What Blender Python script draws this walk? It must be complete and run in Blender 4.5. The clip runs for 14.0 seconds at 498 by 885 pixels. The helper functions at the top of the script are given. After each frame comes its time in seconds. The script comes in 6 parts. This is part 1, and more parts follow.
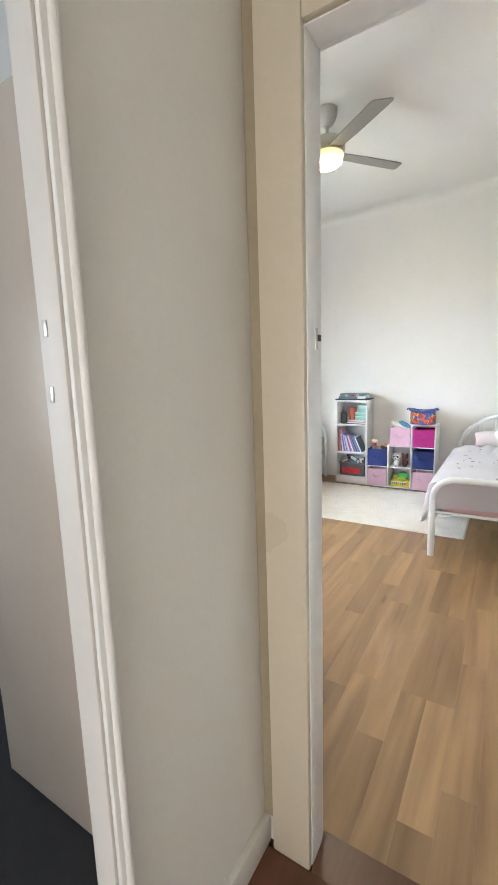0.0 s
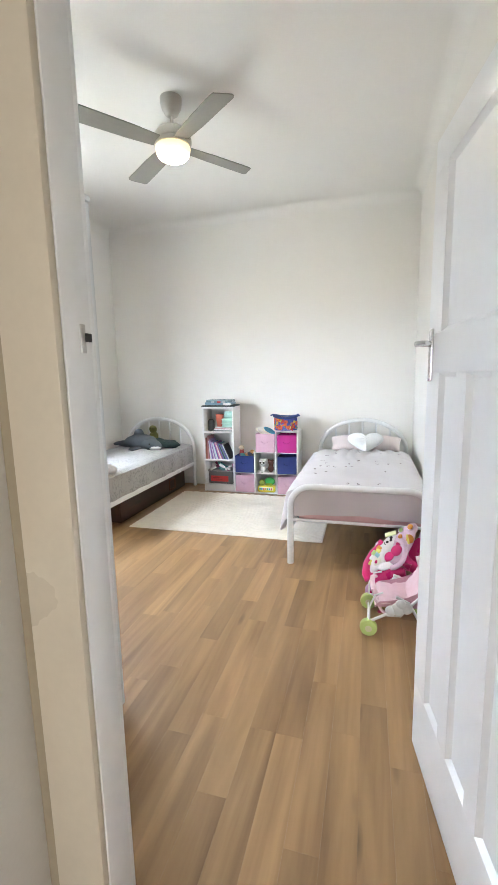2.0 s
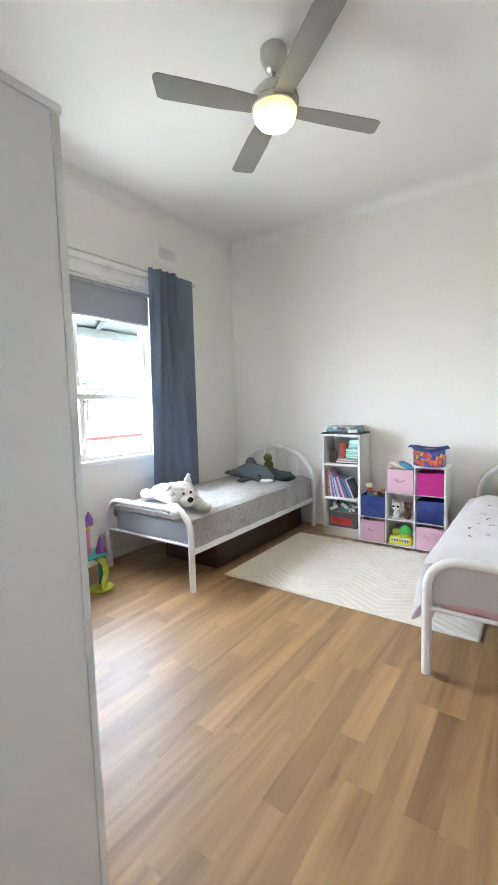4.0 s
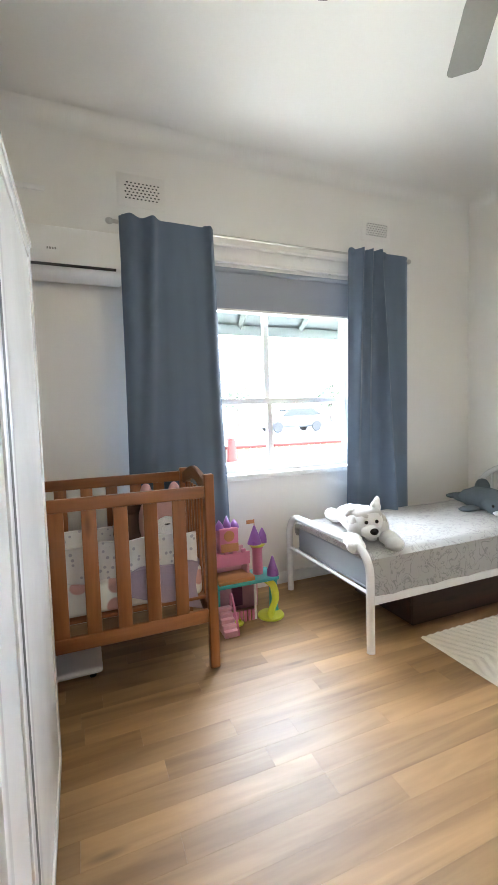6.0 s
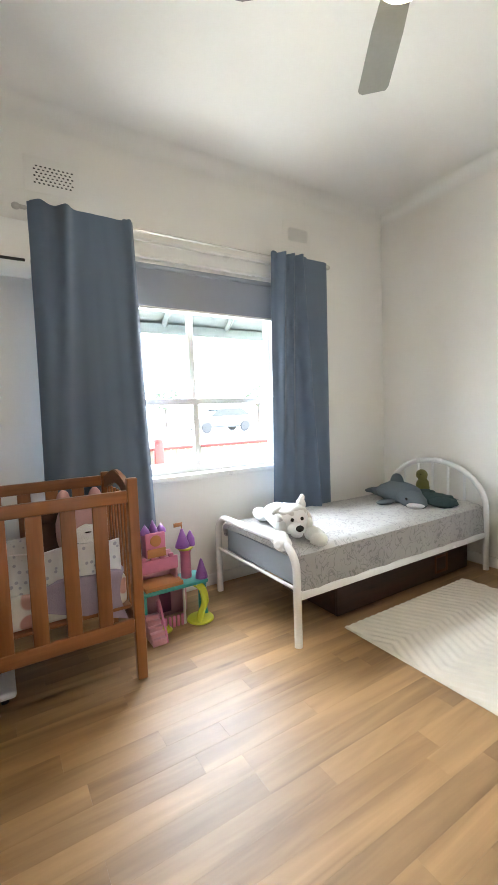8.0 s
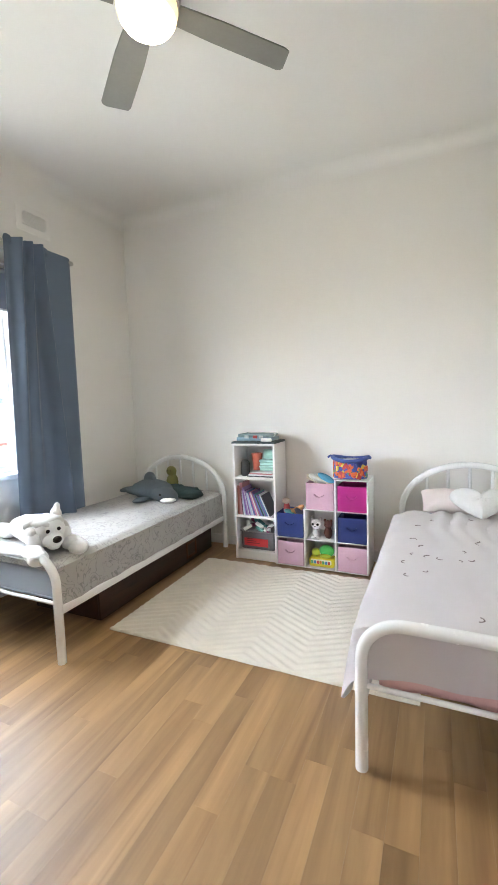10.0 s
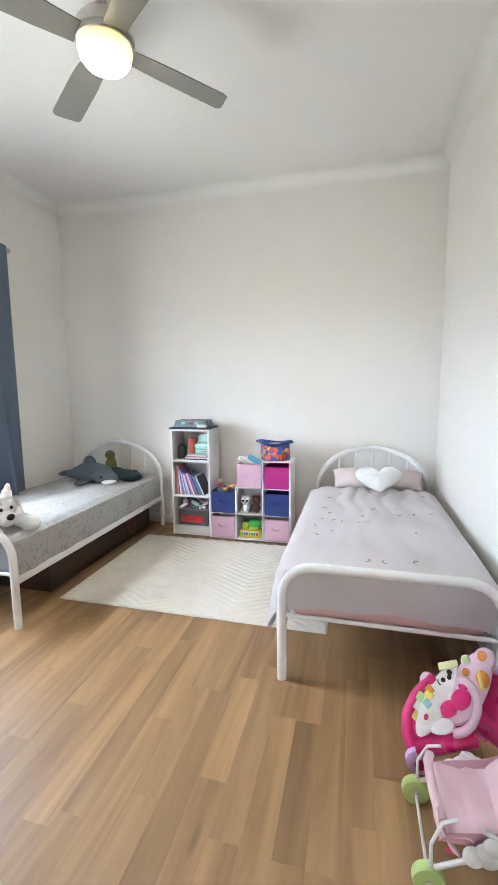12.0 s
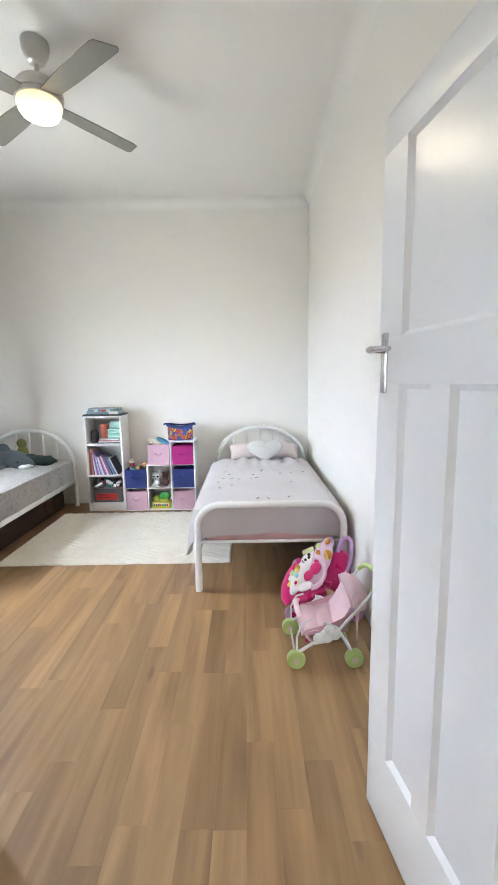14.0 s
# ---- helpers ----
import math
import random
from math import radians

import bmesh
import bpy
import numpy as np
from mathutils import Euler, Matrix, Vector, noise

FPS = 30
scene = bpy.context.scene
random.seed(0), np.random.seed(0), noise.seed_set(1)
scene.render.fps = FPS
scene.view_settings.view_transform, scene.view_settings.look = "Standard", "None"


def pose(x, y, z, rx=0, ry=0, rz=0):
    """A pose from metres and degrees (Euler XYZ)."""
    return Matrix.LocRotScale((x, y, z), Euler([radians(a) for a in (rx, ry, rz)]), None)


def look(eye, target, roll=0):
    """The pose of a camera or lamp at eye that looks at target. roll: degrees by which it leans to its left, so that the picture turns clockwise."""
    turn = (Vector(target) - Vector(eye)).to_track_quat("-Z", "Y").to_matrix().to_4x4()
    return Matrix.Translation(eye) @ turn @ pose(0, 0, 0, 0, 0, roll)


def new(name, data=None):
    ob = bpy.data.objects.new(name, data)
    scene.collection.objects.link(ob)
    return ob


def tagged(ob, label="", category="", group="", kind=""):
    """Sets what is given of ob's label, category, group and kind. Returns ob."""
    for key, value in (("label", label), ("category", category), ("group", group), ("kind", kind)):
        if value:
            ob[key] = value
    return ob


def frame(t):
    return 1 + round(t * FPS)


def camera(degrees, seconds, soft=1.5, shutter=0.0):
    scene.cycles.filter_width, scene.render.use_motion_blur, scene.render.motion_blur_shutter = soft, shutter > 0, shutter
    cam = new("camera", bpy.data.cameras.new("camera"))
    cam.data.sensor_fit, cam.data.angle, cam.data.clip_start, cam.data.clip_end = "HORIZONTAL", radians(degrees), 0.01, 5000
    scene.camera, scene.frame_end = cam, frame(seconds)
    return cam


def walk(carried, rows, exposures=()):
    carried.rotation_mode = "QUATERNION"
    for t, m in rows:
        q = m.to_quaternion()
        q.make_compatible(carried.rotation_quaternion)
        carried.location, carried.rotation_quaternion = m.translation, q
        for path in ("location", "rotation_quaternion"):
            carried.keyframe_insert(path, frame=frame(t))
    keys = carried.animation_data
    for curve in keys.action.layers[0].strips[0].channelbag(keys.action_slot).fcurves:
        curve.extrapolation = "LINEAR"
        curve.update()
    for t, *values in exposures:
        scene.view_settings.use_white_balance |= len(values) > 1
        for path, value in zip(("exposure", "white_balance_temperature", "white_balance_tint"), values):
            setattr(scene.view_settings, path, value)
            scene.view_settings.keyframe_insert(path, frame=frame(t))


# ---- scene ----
cam = camera(61.6, 14.0)
PATH = [
    (0, (2.991, -1.146, 1.347), (1.946, 0.531, 1.037), -1.8),
    (0.5, (3.041, -1.118, 1.348), (2.316, 0.715, 1.013), -1.7),
    (1, (3.079, -1.075, 1.351), (2.544, 0.822, 1.011), -1.6),
    (1.5, (3.096, -0.984, 1.359), (2.598, 0.925, 1.037), -1.3),
    (2, (3.084, -0.854, 1.355), (2.543, 1.048, 1.052), -1.2),
    (2.2, (3.061, -0.77, 1.358), (2.484, 1.122, 1.06), -1.2),
    (4.3, (2.977, 0.084, 1.329), (1.717, 1.629, 1.176), -1.5),
    (4.5, (2.939, 0.175, 1.323), (1.604, 1.657, 1.181), -1.4),
    (5, (2.906, 0.399, 1.324), (1.35, 1.649, 1.196), -1.5),
    (5.5, (2.842, 0.57, 1.35), (1.098, 1.54, 1.215), -1.6),
    (6, (2.803, 0.652, 1.343), (0.952, 1.4, 1.215), -1.8),
    (6.5, (2.804, 0.684, 1.344), (0.92, 1.345, 1.22), -2.2),
    (7, (2.809, 0.685, 1.345), (0.943, 1.395, 1.221), -2.4),
    (7.5, (2.796, 0.685, 1.342), (0.993, 1.541, 1.213), -2.4),
    (8, (2.791, 0.678, 1.345), (1.094, 1.726, 1.206), -2.2),
    (8.5, (2.778, 0.656, 1.342), (1.238, 1.924, 1.202), -1.9),
    (9, (2.786, 0.624, 1.355), (1.451, 2.105, 1.203), -1.6),
    (9.2, (2.793, 0.613, 1.347), (1.549, 2.172, 1.198), -1.7),
    (11.3, (2.838, 0.381, 1.462), (2.472, 2.33, 1.206), -1.0),
    (11.5, (2.86, 0.334, 1.441), (2.473, 2.28, 1.188), -0.6),
    (12, (2.887, 0.176, 1.427), (2.394, 2.096, 1.159), -0.6),
    (12.5, (2.904, 0.024, 1.42), (2.454, 1.95, 1.119), -0.7),
    (13, (2.911, -0.182, 1.396), (2.609, 1.77, 1.081), -0.7),
    (13.5, (2.917, -0.384, 1.37), (2.73, 1.583, 1.06), -0.4),
    (14, (2.897, -0.566, 1.374), (2.905, 1.412, 1.081), -0.9),
]
walk(cam, [(t, look(eye, aim, roll)) for t, eye, aim, roll in PATH], exposures=[(0, 3.9, 6100, 10.5), (0.5, 4.0, 6060, 11), (2, 3.97, 6060, 11), (4.5, 3.78, 6000, 10.5), (6.5, 3.88, 6220, 10.5), (8, 3.86, 6380, 10.5), (9, 3.72, 6430, 11), (11.5, 3.8, 5980, 11.5), (14, 3.84, 6000, 11.5)])

# ---- world and light ----
SKY_GLOW = 1.65
LAMP_GLOW = 10.0
world = bpy.data.worlds.new("world")
scene.world = world
world.use_nodes = True
_wn = world.node_tree.nodes
_sky = _wn.new("ShaderNodeTexSky")
_sky.sky_type = "NISHITA"
_sky.sun_disc = False
_sky.sun_elevation = radians(50)
_sky.sun_rotation = radians(12)
_wn["Background"].inputs["Strength"].default_value = 0.15
world.node_tree.links.new(_sky.outputs["Color"], _wn["Background"].inputs["Color"])

sun = new("sun", bpy.data.lights.new("sun", "SUN"))
sun.data.energy, sun.data.angle, sun.data.color = 3.5, radians(8), (1.0, 0.97, 0.92)
sun.matrix_world = look((2.5, 14, 14), (0, 2, 0))


def lamp_area(name, energy, sx, sy, m, color=(1, 1, 1)):
    d = bpy.data.lights.new(name, "AREA")
    d.shape, d.size, d.size_y, d.energy, d.color = "RECTANGLE", sx, sy, energy, color
    ob = new(name, d)
    ob.matrix_world = m
    return ob


# added fill lamp, hidden below the sill, that brightens ceiling and upper walls
lamp_area("window_ground_light", 2.1, 1.45, 0.34, look((-0.60, 2.065, 0.78), (0.4, 2.065, 1.2)), (1.0, 0.97, 0.90))
# added lamp, hidden under the hood, standing in for part of the sky
lamp_area("window_sky_light", 3.3, 1.45, 0.34, look((-0.60, 2.065, 2.37), (0.75, 2.065, 0.9)), (0.90, 0.95, 1.0))
# added lamps, out of view: hall fill, and the side room's window daylight
lamp_area("hall_door_light", 2.5, 0.8, 1.5, look((3.05, -3.36, 0.85), (3.05, 0, 0.85)), (1.0, 0.95, 0.88))
lamp_area("side_room_window_light", 2.0, 1.2, 1.2, look((0.2, -2.5, 1.5), (2.6, -0.6, 1.2)), (0.85, 0.93, 1.0))

# ---- materials ----
def material(name, color, rough=0.5, metal=0.0, var=0.06, scale=6.0, grain=60.0, bump=0.05, dist=0.004,
             spec=0.5, coat=0.0, sheen=0.0, trans=0.0, per_object=0.0, emit=None, strength=0.0, stretch=(1, 1, 1), rvar=0.08):
    """A principled material with broad and fine variation of its colour, its gloss and its relief."""
    m = bpy.data.materials.new(name)
    m.use_nodes = True
    n, l = m.node_tree.nodes, m.node_tree.links
    b = n["Principled BSDF"]
    b.inputs["Roughness"].default_value = rough
    b.inputs["Metallic"].default_value = metal
    b.inputs["Specular IOR Level"].default_value = spec
    b.inputs["Coat Weight"].default_value = coat
    b.inputs["Coat Roughness"].default_value = rough - 0.1
    b.inputs["Sheen Weight"].default_value = sheen
    b.inputs["Transmission Weight"].default_value = trans
    b.inputs["Base Color"].default_value = (*color, 1)
    if emit:
        b.inputs["Emission Color"].default_value = (*emit, 1)
        b.inputs["Emission Strength"].default_value = strength
    if var <= 0:
        return m
    tc = n.new("ShaderNodeTexCoord")
    mp = n.new("ShaderNodeMapping")
    mp.inputs["Scale"].default_value = stretch
    l.new(tc.outputs["Object"], mp.inputs["Vector"])
    n1 = n.new("ShaderNodeTexNoise")
    n1.inputs["Scale"].default_value = scale
    n1.inputs["Detail"].default_value = 5
    n2 = n.new("ShaderNodeTexNoise")
    n2.inputs["Scale"].default_value = grain
    n2.inputs["Detail"].default_value = 3
    l.new(mp.outputs["Vector"], n1.inputs["Vector"])
    l.new(mp.outputs["Vector"], n2.inputs["Vector"])
    mix = n.new("ShaderNodeMath")
    mix.operation = "ADD"
    l.new(n1.outputs["Fac"], mix.inputs[0])
    l.new(n2.outputs["Fac"], mix.inputs[1])
    rng = n.new("ShaderNodeMapRange")
    rng.inputs["From Min"].default_value, rng.inputs["From Max"].default_value = 0.6, 1.4
    rng.inputs["To Min"].default_value, rng.inputs["To Max"].default_value = 1 - var, 1 + var
    l.new(mix.outputs[0], rng.inputs["Value"])
    hsv = n.new("ShaderNodeHueSaturation")
    hsv.inputs["Color"].default_value = (*color, 1)
    l.new(rng.outputs["Result"], hsv.inputs["Value"])
    if per_object:
        info = n.new("ShaderNodeObjectInfo")
        r2 = n.new("ShaderNodeMapRange")
        r2.inputs["To Min"].default_value, r2.inputs["To Max"].default_value = 1 - per_object, 1 + per_object
        l.new(info.outputs["Random"], r2.inputs["Value"])
        mul = n.new("ShaderNodeMath")
        mul.operation = "MULTIPLY"
        l.new(rng.outputs["Result"], mul.inputs[0])
        l.new(r2.outputs["Result"], mul.inputs[1])
        l.new(mul.outputs[0], hsv.inputs["Value"])
    l.new(hsv.outputs["Color"], b.inputs["Base Color"])
    rr = n.new("ShaderNodeMapRange")
    rr.inputs["To Min"].default_value = max(rough - rvar, 0.02)
    rr.inputs["To Max"].default_value = min(rough + rvar, 1)
    l.new(n1.outputs["Fac"], rr.inputs["Value"])
    l.new(rr.outputs["Result"], b.inputs["Roughness"])
    if bump:
        bp = n.new("ShaderNodeBump")
        bp.inputs["Strength"].default_value = bump
        bp.inputs["Distance"].default_value = dist
        l.new(n2.outputs["Fac"], bp.inputs["Height"])
        l.new(bp.outputs["Normal"], b.inputs["Normal"])
    return m


def wood_material(name, dark, light, rough=0.35, along="y", per_object=0.18, scale=1.0, coat=0.0, ramp=(0.42, 0.9), wave=0.6, spec=0.5, coat_rough=None, fine=0.35, relief=0.08):
    """Timber with long streaks along one axis, and a tone of its own for each piece."""
    m = bpy.data.materials.new(name)
    m.use_nodes = True
    n, l = m.node_tree.nodes, m.node_tree.links
    b = n["Principled BSDF"]
    tc, info = n.new("ShaderNodeTexCoord"), n.new("ShaderNodeObjectInfo")
    off = n.new("ShaderNodeVectorMath")
    off.operation = "MULTIPLY_ADD"
    off.inputs[1].default_value = (1, 1, 1)
    comb = n.new("ShaderNodeCombineXYZ")
    k = n.new("ShaderNodeMath")
    k.operation = "MULTIPLY"
    k.inputs[1].default_value = 37.0
    l.new(info.outputs["Random"], k.inputs[0])
    for i in range(3):
        l.new(k.outputs[0], comb.inputs[i])
    l.new(tc.outputs["Object"], off.inputs[0])
    l.new(comb.outputs[0], off.inputs[2])
    mp = n.new("ShaderNodeMapping")
    s = {"x": (1.2, 14, 14), "y": (14, 1.2, 14), "z": (14, 14, 1.2)}[along]
    mp.inputs["Scale"].default_value = [v * scale for v in s]
    l.new(off.outputs[0], mp.inputs["Vector"])
    n1, n2 = n.new("ShaderNodeTexNoise"), n.new("ShaderNodeTexNoise")
    n1.inputs["Scale"].default_value, n1.inputs["Detail"].default_value, n1.inputs["Distortion"].default_value = 1.0, 6, wave
    n2.inputs["Scale"].default_value, n2.inputs["Detail"].default_value = 6.0, 4
    l.new(mp.outputs["Vector"], n1.inputs["Vector"])
    l.new(mp.outputs["Vector"], n2.inputs["Vector"])
    add = n.new("ShaderNodeMath")
    add.operation = "MULTIPLY_ADD"
    add.inputs[1].default_value = fine
    l.new(n2.outputs["Fac"], add.inputs[0])
    l.new(n1.outputs["Fac"], add.inputs[2])
    tone = n.new("ShaderNodeValToRGB")
    tone.color_ramp.elements[0].position, tone.color_ramp.elements[0].color = ramp[0], (*dark, 1)
    tone.color_ramp.elements[1].position, tone.color_ramp.elements[1].color = min(ramp[1], 1.0), (*light, 1)
    l.new(add.outputs[0], tone.inputs["Fac"])
    # sparse small knots
    knot, kmap = n.new("ShaderNodeTexVoronoi"), n.new("ShaderNodeMapping")
    kmap.inputs["Scale"].default_value = {"x": (2.2, 9, 9), "y": (9, 2.2, 9), "z": (9, 9, 2.2)}[along]
    l.new(off.outputs[0], kmap.inputs["Vector"])
    l.new(kmap.outputs["Vector"], knot.inputs["Vector"])
    knot.inputs["Scale"].default_value = 0.55
    kr = n.new("ShaderNodeMapRange")
    kr.inputs["From Min"].default_value, kr.inputs["From Max"].default_value = 0.02, 0.10
    kr.inputs["To Min"].default_value, kr.inputs["To Max"].default_value = 0.45, 1.0
    l.new(knot.outputs["Distance"], kr.inputs["Value"])
    dim = n.new("ShaderNodeMath")
    dim.operation = "MULTIPLY"
    l.new(kr.outputs["Result"], dim.inputs[1])
    r2 = n.new("ShaderNodeMapRange")
    r2.inputs["To Min"].default_value, r2.inputs["To Max"].default_value = 1 - per_object, 1 + per_object
    l.new(info.outputs["Random"], r2.inputs["Value"])
    hsv = n.new("ShaderNodeHueSaturation")
    l.new(tone.outputs["Color"], hsv.inputs["Color"])
    l.new(r2.outputs["Result"], dim.inputs[0])
    l.new(dim.outputs[0], hsv.inputs["Value"])
    l.new(hsv.outputs["Color"], b.inputs["Base Color"])
    rr = n.new("ShaderNodeMapRange")
    rr.inputs["To Min"].default_value, rr.inputs["To Max"].default_value = rough - 0.07, rough + 0.1
    l.new(n1.outputs["Fac"], rr.inputs["Value"])
    l.new(rr.outputs["Result"], b.inputs["Roughness"])
    b.inputs["Coat Weight"].default_value = coat
    b.inputs["Coat Roughness"].default_value = rough - 0.1 if coat_rough is None else coat_rough
    b.inputs["Specular IOR Level"].default_value = spec
    bp = n.new("ShaderNodeBump")
    bp.inputs["Strength"].default_value, bp.inputs["Distance"].default_value = relief, 0.002
    l.new(add.outputs[0], bp.inputs["Height"])
    l.new(bp.outputs["Normal"], b.inputs["Normal"])
    return m


M_WALL = material("wall_paint", (0.81, 0.79, 0.748), 0.55, var=0.02, scale=2.5, grain=120, bump=0.12, dist=0.002)
M_HALL = material("hall_paint", (0.74, 0.715, 0.66), 0.5, var=0.03, scale=2.0, grain=110, bump=0.12, dist=0.002)
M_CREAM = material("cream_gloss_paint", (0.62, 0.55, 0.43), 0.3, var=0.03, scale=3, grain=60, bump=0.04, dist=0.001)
M_CEIL = material("ceiling_paint", (0.80, 0.785, 0.75), 0.8, var=0.015, scale=1.5, grain=90, bump=0.08, dist=0.002)
M_TRIM = material("gloss_white_paint", (0.80, 0.79, 0.765), 0.3, var=0.02, scale=5, grain=40, bump=0.0)
M_DOOR = material("door_white_paint", (0.82, 0.825, 0.83), 0.28, var=0.015, scale=4, grain=30, bump=0.0, rvar=0.012)
M_LAM = material("white_laminate", (0.80, 0.79, 0.78), 0.35, var=0.015, scale=5, grain=80, bump=0.02)
M_ROBE = material("wardrobe_white", (0.80, 0.81, 0.80), 0.2, var=0.012, scale=3, grain=50, bump=0.0)
M_DARK = material("dark_gap", (0.02, 0.02, 0.02), 0.6, var=0.1)
M_STEEL = material("white_powdercoat_steel", (0.82, 0.82, 0.81), 0.25, var=0.02, scale=10, grain=150, bump=0.03)
M_NICKEL = material("brushed_nickel", (0.55, 0.53, 0.49), 0.32, metal=1.0, var=0.05, scale=20, grain=200, bump=0.03)
M_CHROME = material("satin_chrome", (0.62, 0.62, 0.62), 0.2, metal=1.0, var=0.03, scale=20, grain=100, bump=0.0)
M_SUB = material("floor_joint", (0.20, 0.12, 0.06), 0.7, var=0.1)
M_PLANK = wood_material("oak_plank", (0.200, 0.107, 0.042), (0.46, 0.283, 0.128), rough=0.55, along="y", coat=1.0, per_object=0.13, scale=0.5, ramp=(0.36, 0.84), wave=1.1, spec=0.15, coat_rough=0.41, fine=0.2, relief=0.02)
M_HALLF = wood_material("red_brown_boards", (0.09, 0.035, 0.018), (0.17, 0.07, 0.035), rough=0.3, along="y")
M_CRIB = wood_material("crib_wood", (0.19, 0.065, 0.018), (0.33, 0.125, 0.04), rough=0.3, along="z", per_object=0.06, scale=0.8)
M_CRIBX = wood_material("crib_wood_rail", (0.19, 0.065, 0.018), (0.33, 0.125, 0.04), rough=0.3, along="y", per_object=0.06, scale=0.8)
M_CURTAIN = material("grey_blue_curtain", (0.108, 0.148, 0.212), 0.8, var=0.06, scale=4, grain=300, bump=0.2, dist=0.001, sheen=0.2)
M_BLIND = material("grey_roller_blind", (0.32, 0.34, 0.38), 0.8, var=0.03, scale=5, grain=300, bump=0.1, dist=0.001)
M_RUG = material("cream_rug", (0.76, 0.715, 0.63), 0.95, var=0.08, scale=9, grain=220, bump=0.6, dist=0.006, sheen=0.3)
M_DUVET = material("pale_pink_cotton", (0.57, 0.54, 0.552), 0.9, var=0.04, scale=5, grain=260, bump=0.12, dist=0.001, sheen=0.2)
M_PINKLIN = material("pink_lining", (0.66, 0.42, 0.43), 0.9, var=0.04, scale=5, grain=200, bump=0.1, dist=0.001)
M_GREYSHEET = material("grey_bedding", (0.40, 0.40, 0.41), 0.9, var=0.10, scale=14, grain=240, bump=0.12, dist=0.001, sheen=0.2)
M_MATT = material("grey_mattress", (0.34, 0.375, 0.41), 0.9, var=0.06, scale=8, grain=200, bump=0.2, dist=0.002)
M_PLASTW = material("white_plastic", (0.80, 0.79, 0.77), 0.35, var=0.01, scale=5, grain=60, bump=0.0)


# ---- mesh helpers ----
def mesh_object(name, bm, mat, smooth=None, parent=None, m=None):
    """Link a bmesh as one object. smooth: the angle under which edges are shaded round."""
    bmesh.ops.recalc_face_normals(bm, faces=bm.faces)
    me = bpy.data.meshes.new(name)
    bm.to_mesh(me)
    bm.free()
    for one in (mat if isinstance(mat, (list, tuple)) else [mat]):
        me.materials.append(one)
    if smooth is not None:
        me.polygons.foreach_set("use_smooth", [True] * len(me.polygons))
        me.set_sharp_from_angle(angle=radians(smooth))
    ob = new(name, me)
    if m is not None:
        ob.matrix_world = m
    if parent is not None:
        ob.parent = parent
    return ob


def part(name, bm, mat, parent, label="", smooth=40):
    ob = mesh_object(name, bm, mat, smooth, parent)
    return tagged(ob, label) if label else ob


def thing(name, label, category, m=None, group="", kind=""):
    ob = new(name)
    ob.empty_display_size = 0.1
    if m is not None:
        ob.matrix_world = m
    return tagged(ob, label, category, group, kind)


def box(bm, x0, y0, z0, x1, y1, z1, bevel=0.0, seg=2, m=None):
    """An axis-aligned box in a bmesh, with its edges rounded."""
    r = bmesh.ops.create_cube(bm, size=1.0, matrix=Matrix.LocRotScale(
        ((x0 + x1) / 2, (y0 + y1) / 2, (z0 + z1) / 2), None, (abs(x1 - x0), abs(y1 - y0), abs(z1 - z0))))
    vs = r["verts"]
    if bevel > 0:
        es = list({e for v in vs for e in v.link_edges})
        out = bmesh.ops.bevel(bm, geom=es, offset=min(bevel, 0.45 * min(abs(x1 - x0), abs(y1 - y0), abs(z1 - z0))),
                              segments=seg, profile=0.5, affect="EDGES", clamp_overlap=True)
        vs = list({v for f in out["faces"] for v in f.verts} | {v for v in vs if v.is_valid})
    if m is not None:
        bmesh.ops.transform(bm, matrix=m, verts=vs)
    return vs


def boxes(*bs, bevel=0.0, seg=2):
    bm = bmesh.new()
    for b in bs:
        box(bm, *b, bevel=bevel, seg=seg)
    return bm


def sweep(bm, pts, r, n=10, caps=True, closed=False, flat=None):
    """A tube along points. r: a radius or one for each point. flat: (width, height) factors of its section."""
    pts = [Vector(p) for p in pts]
    k = len(pts)
    rs = r if isinstance(r, (list, tuple)) else [r] * k
    tang = []
    for i in range(k):
        a = pts[(i - 1) % k] if closed or i > 0 else pts[0]
        b = pts[(i + 1) % k] if closed or i < k - 1 else pts[-1]
        tang.append((b - a).normalized())
    up = Vector((0, 0, 1)) if abs(tang[0].z) < 0.9 else Vector((1, 0, 0))
    u = tang[0].cross(up).normalized()
    rings = []
    for i in range(k):
        u = (u - tang[i] * u.dot(tang[i])).normalized()
        v = tang[i].cross(u)
        fx, fy = flat or (1, 1)
        rings.append([bm.verts.new(pts[i] + rs[i] * (fx * math.cos(2 * math.pi * j / n) * u + fy * math.sin(2 * math.pi * j / n) * v)) for j in range(n)])
    for i in range(k if closed else k - 1):
        a, b = rings[i], rings[(i + 1) % k]
        for j in range(n):
            bm.faces.new((a[j], a[(j + 1) % n], b[(j + 1) % n], b[j]))
    if caps and not closed:
        bm.faces.new(rings[0][::-1])
        bm.faces.new(rings[-1])
    return bm


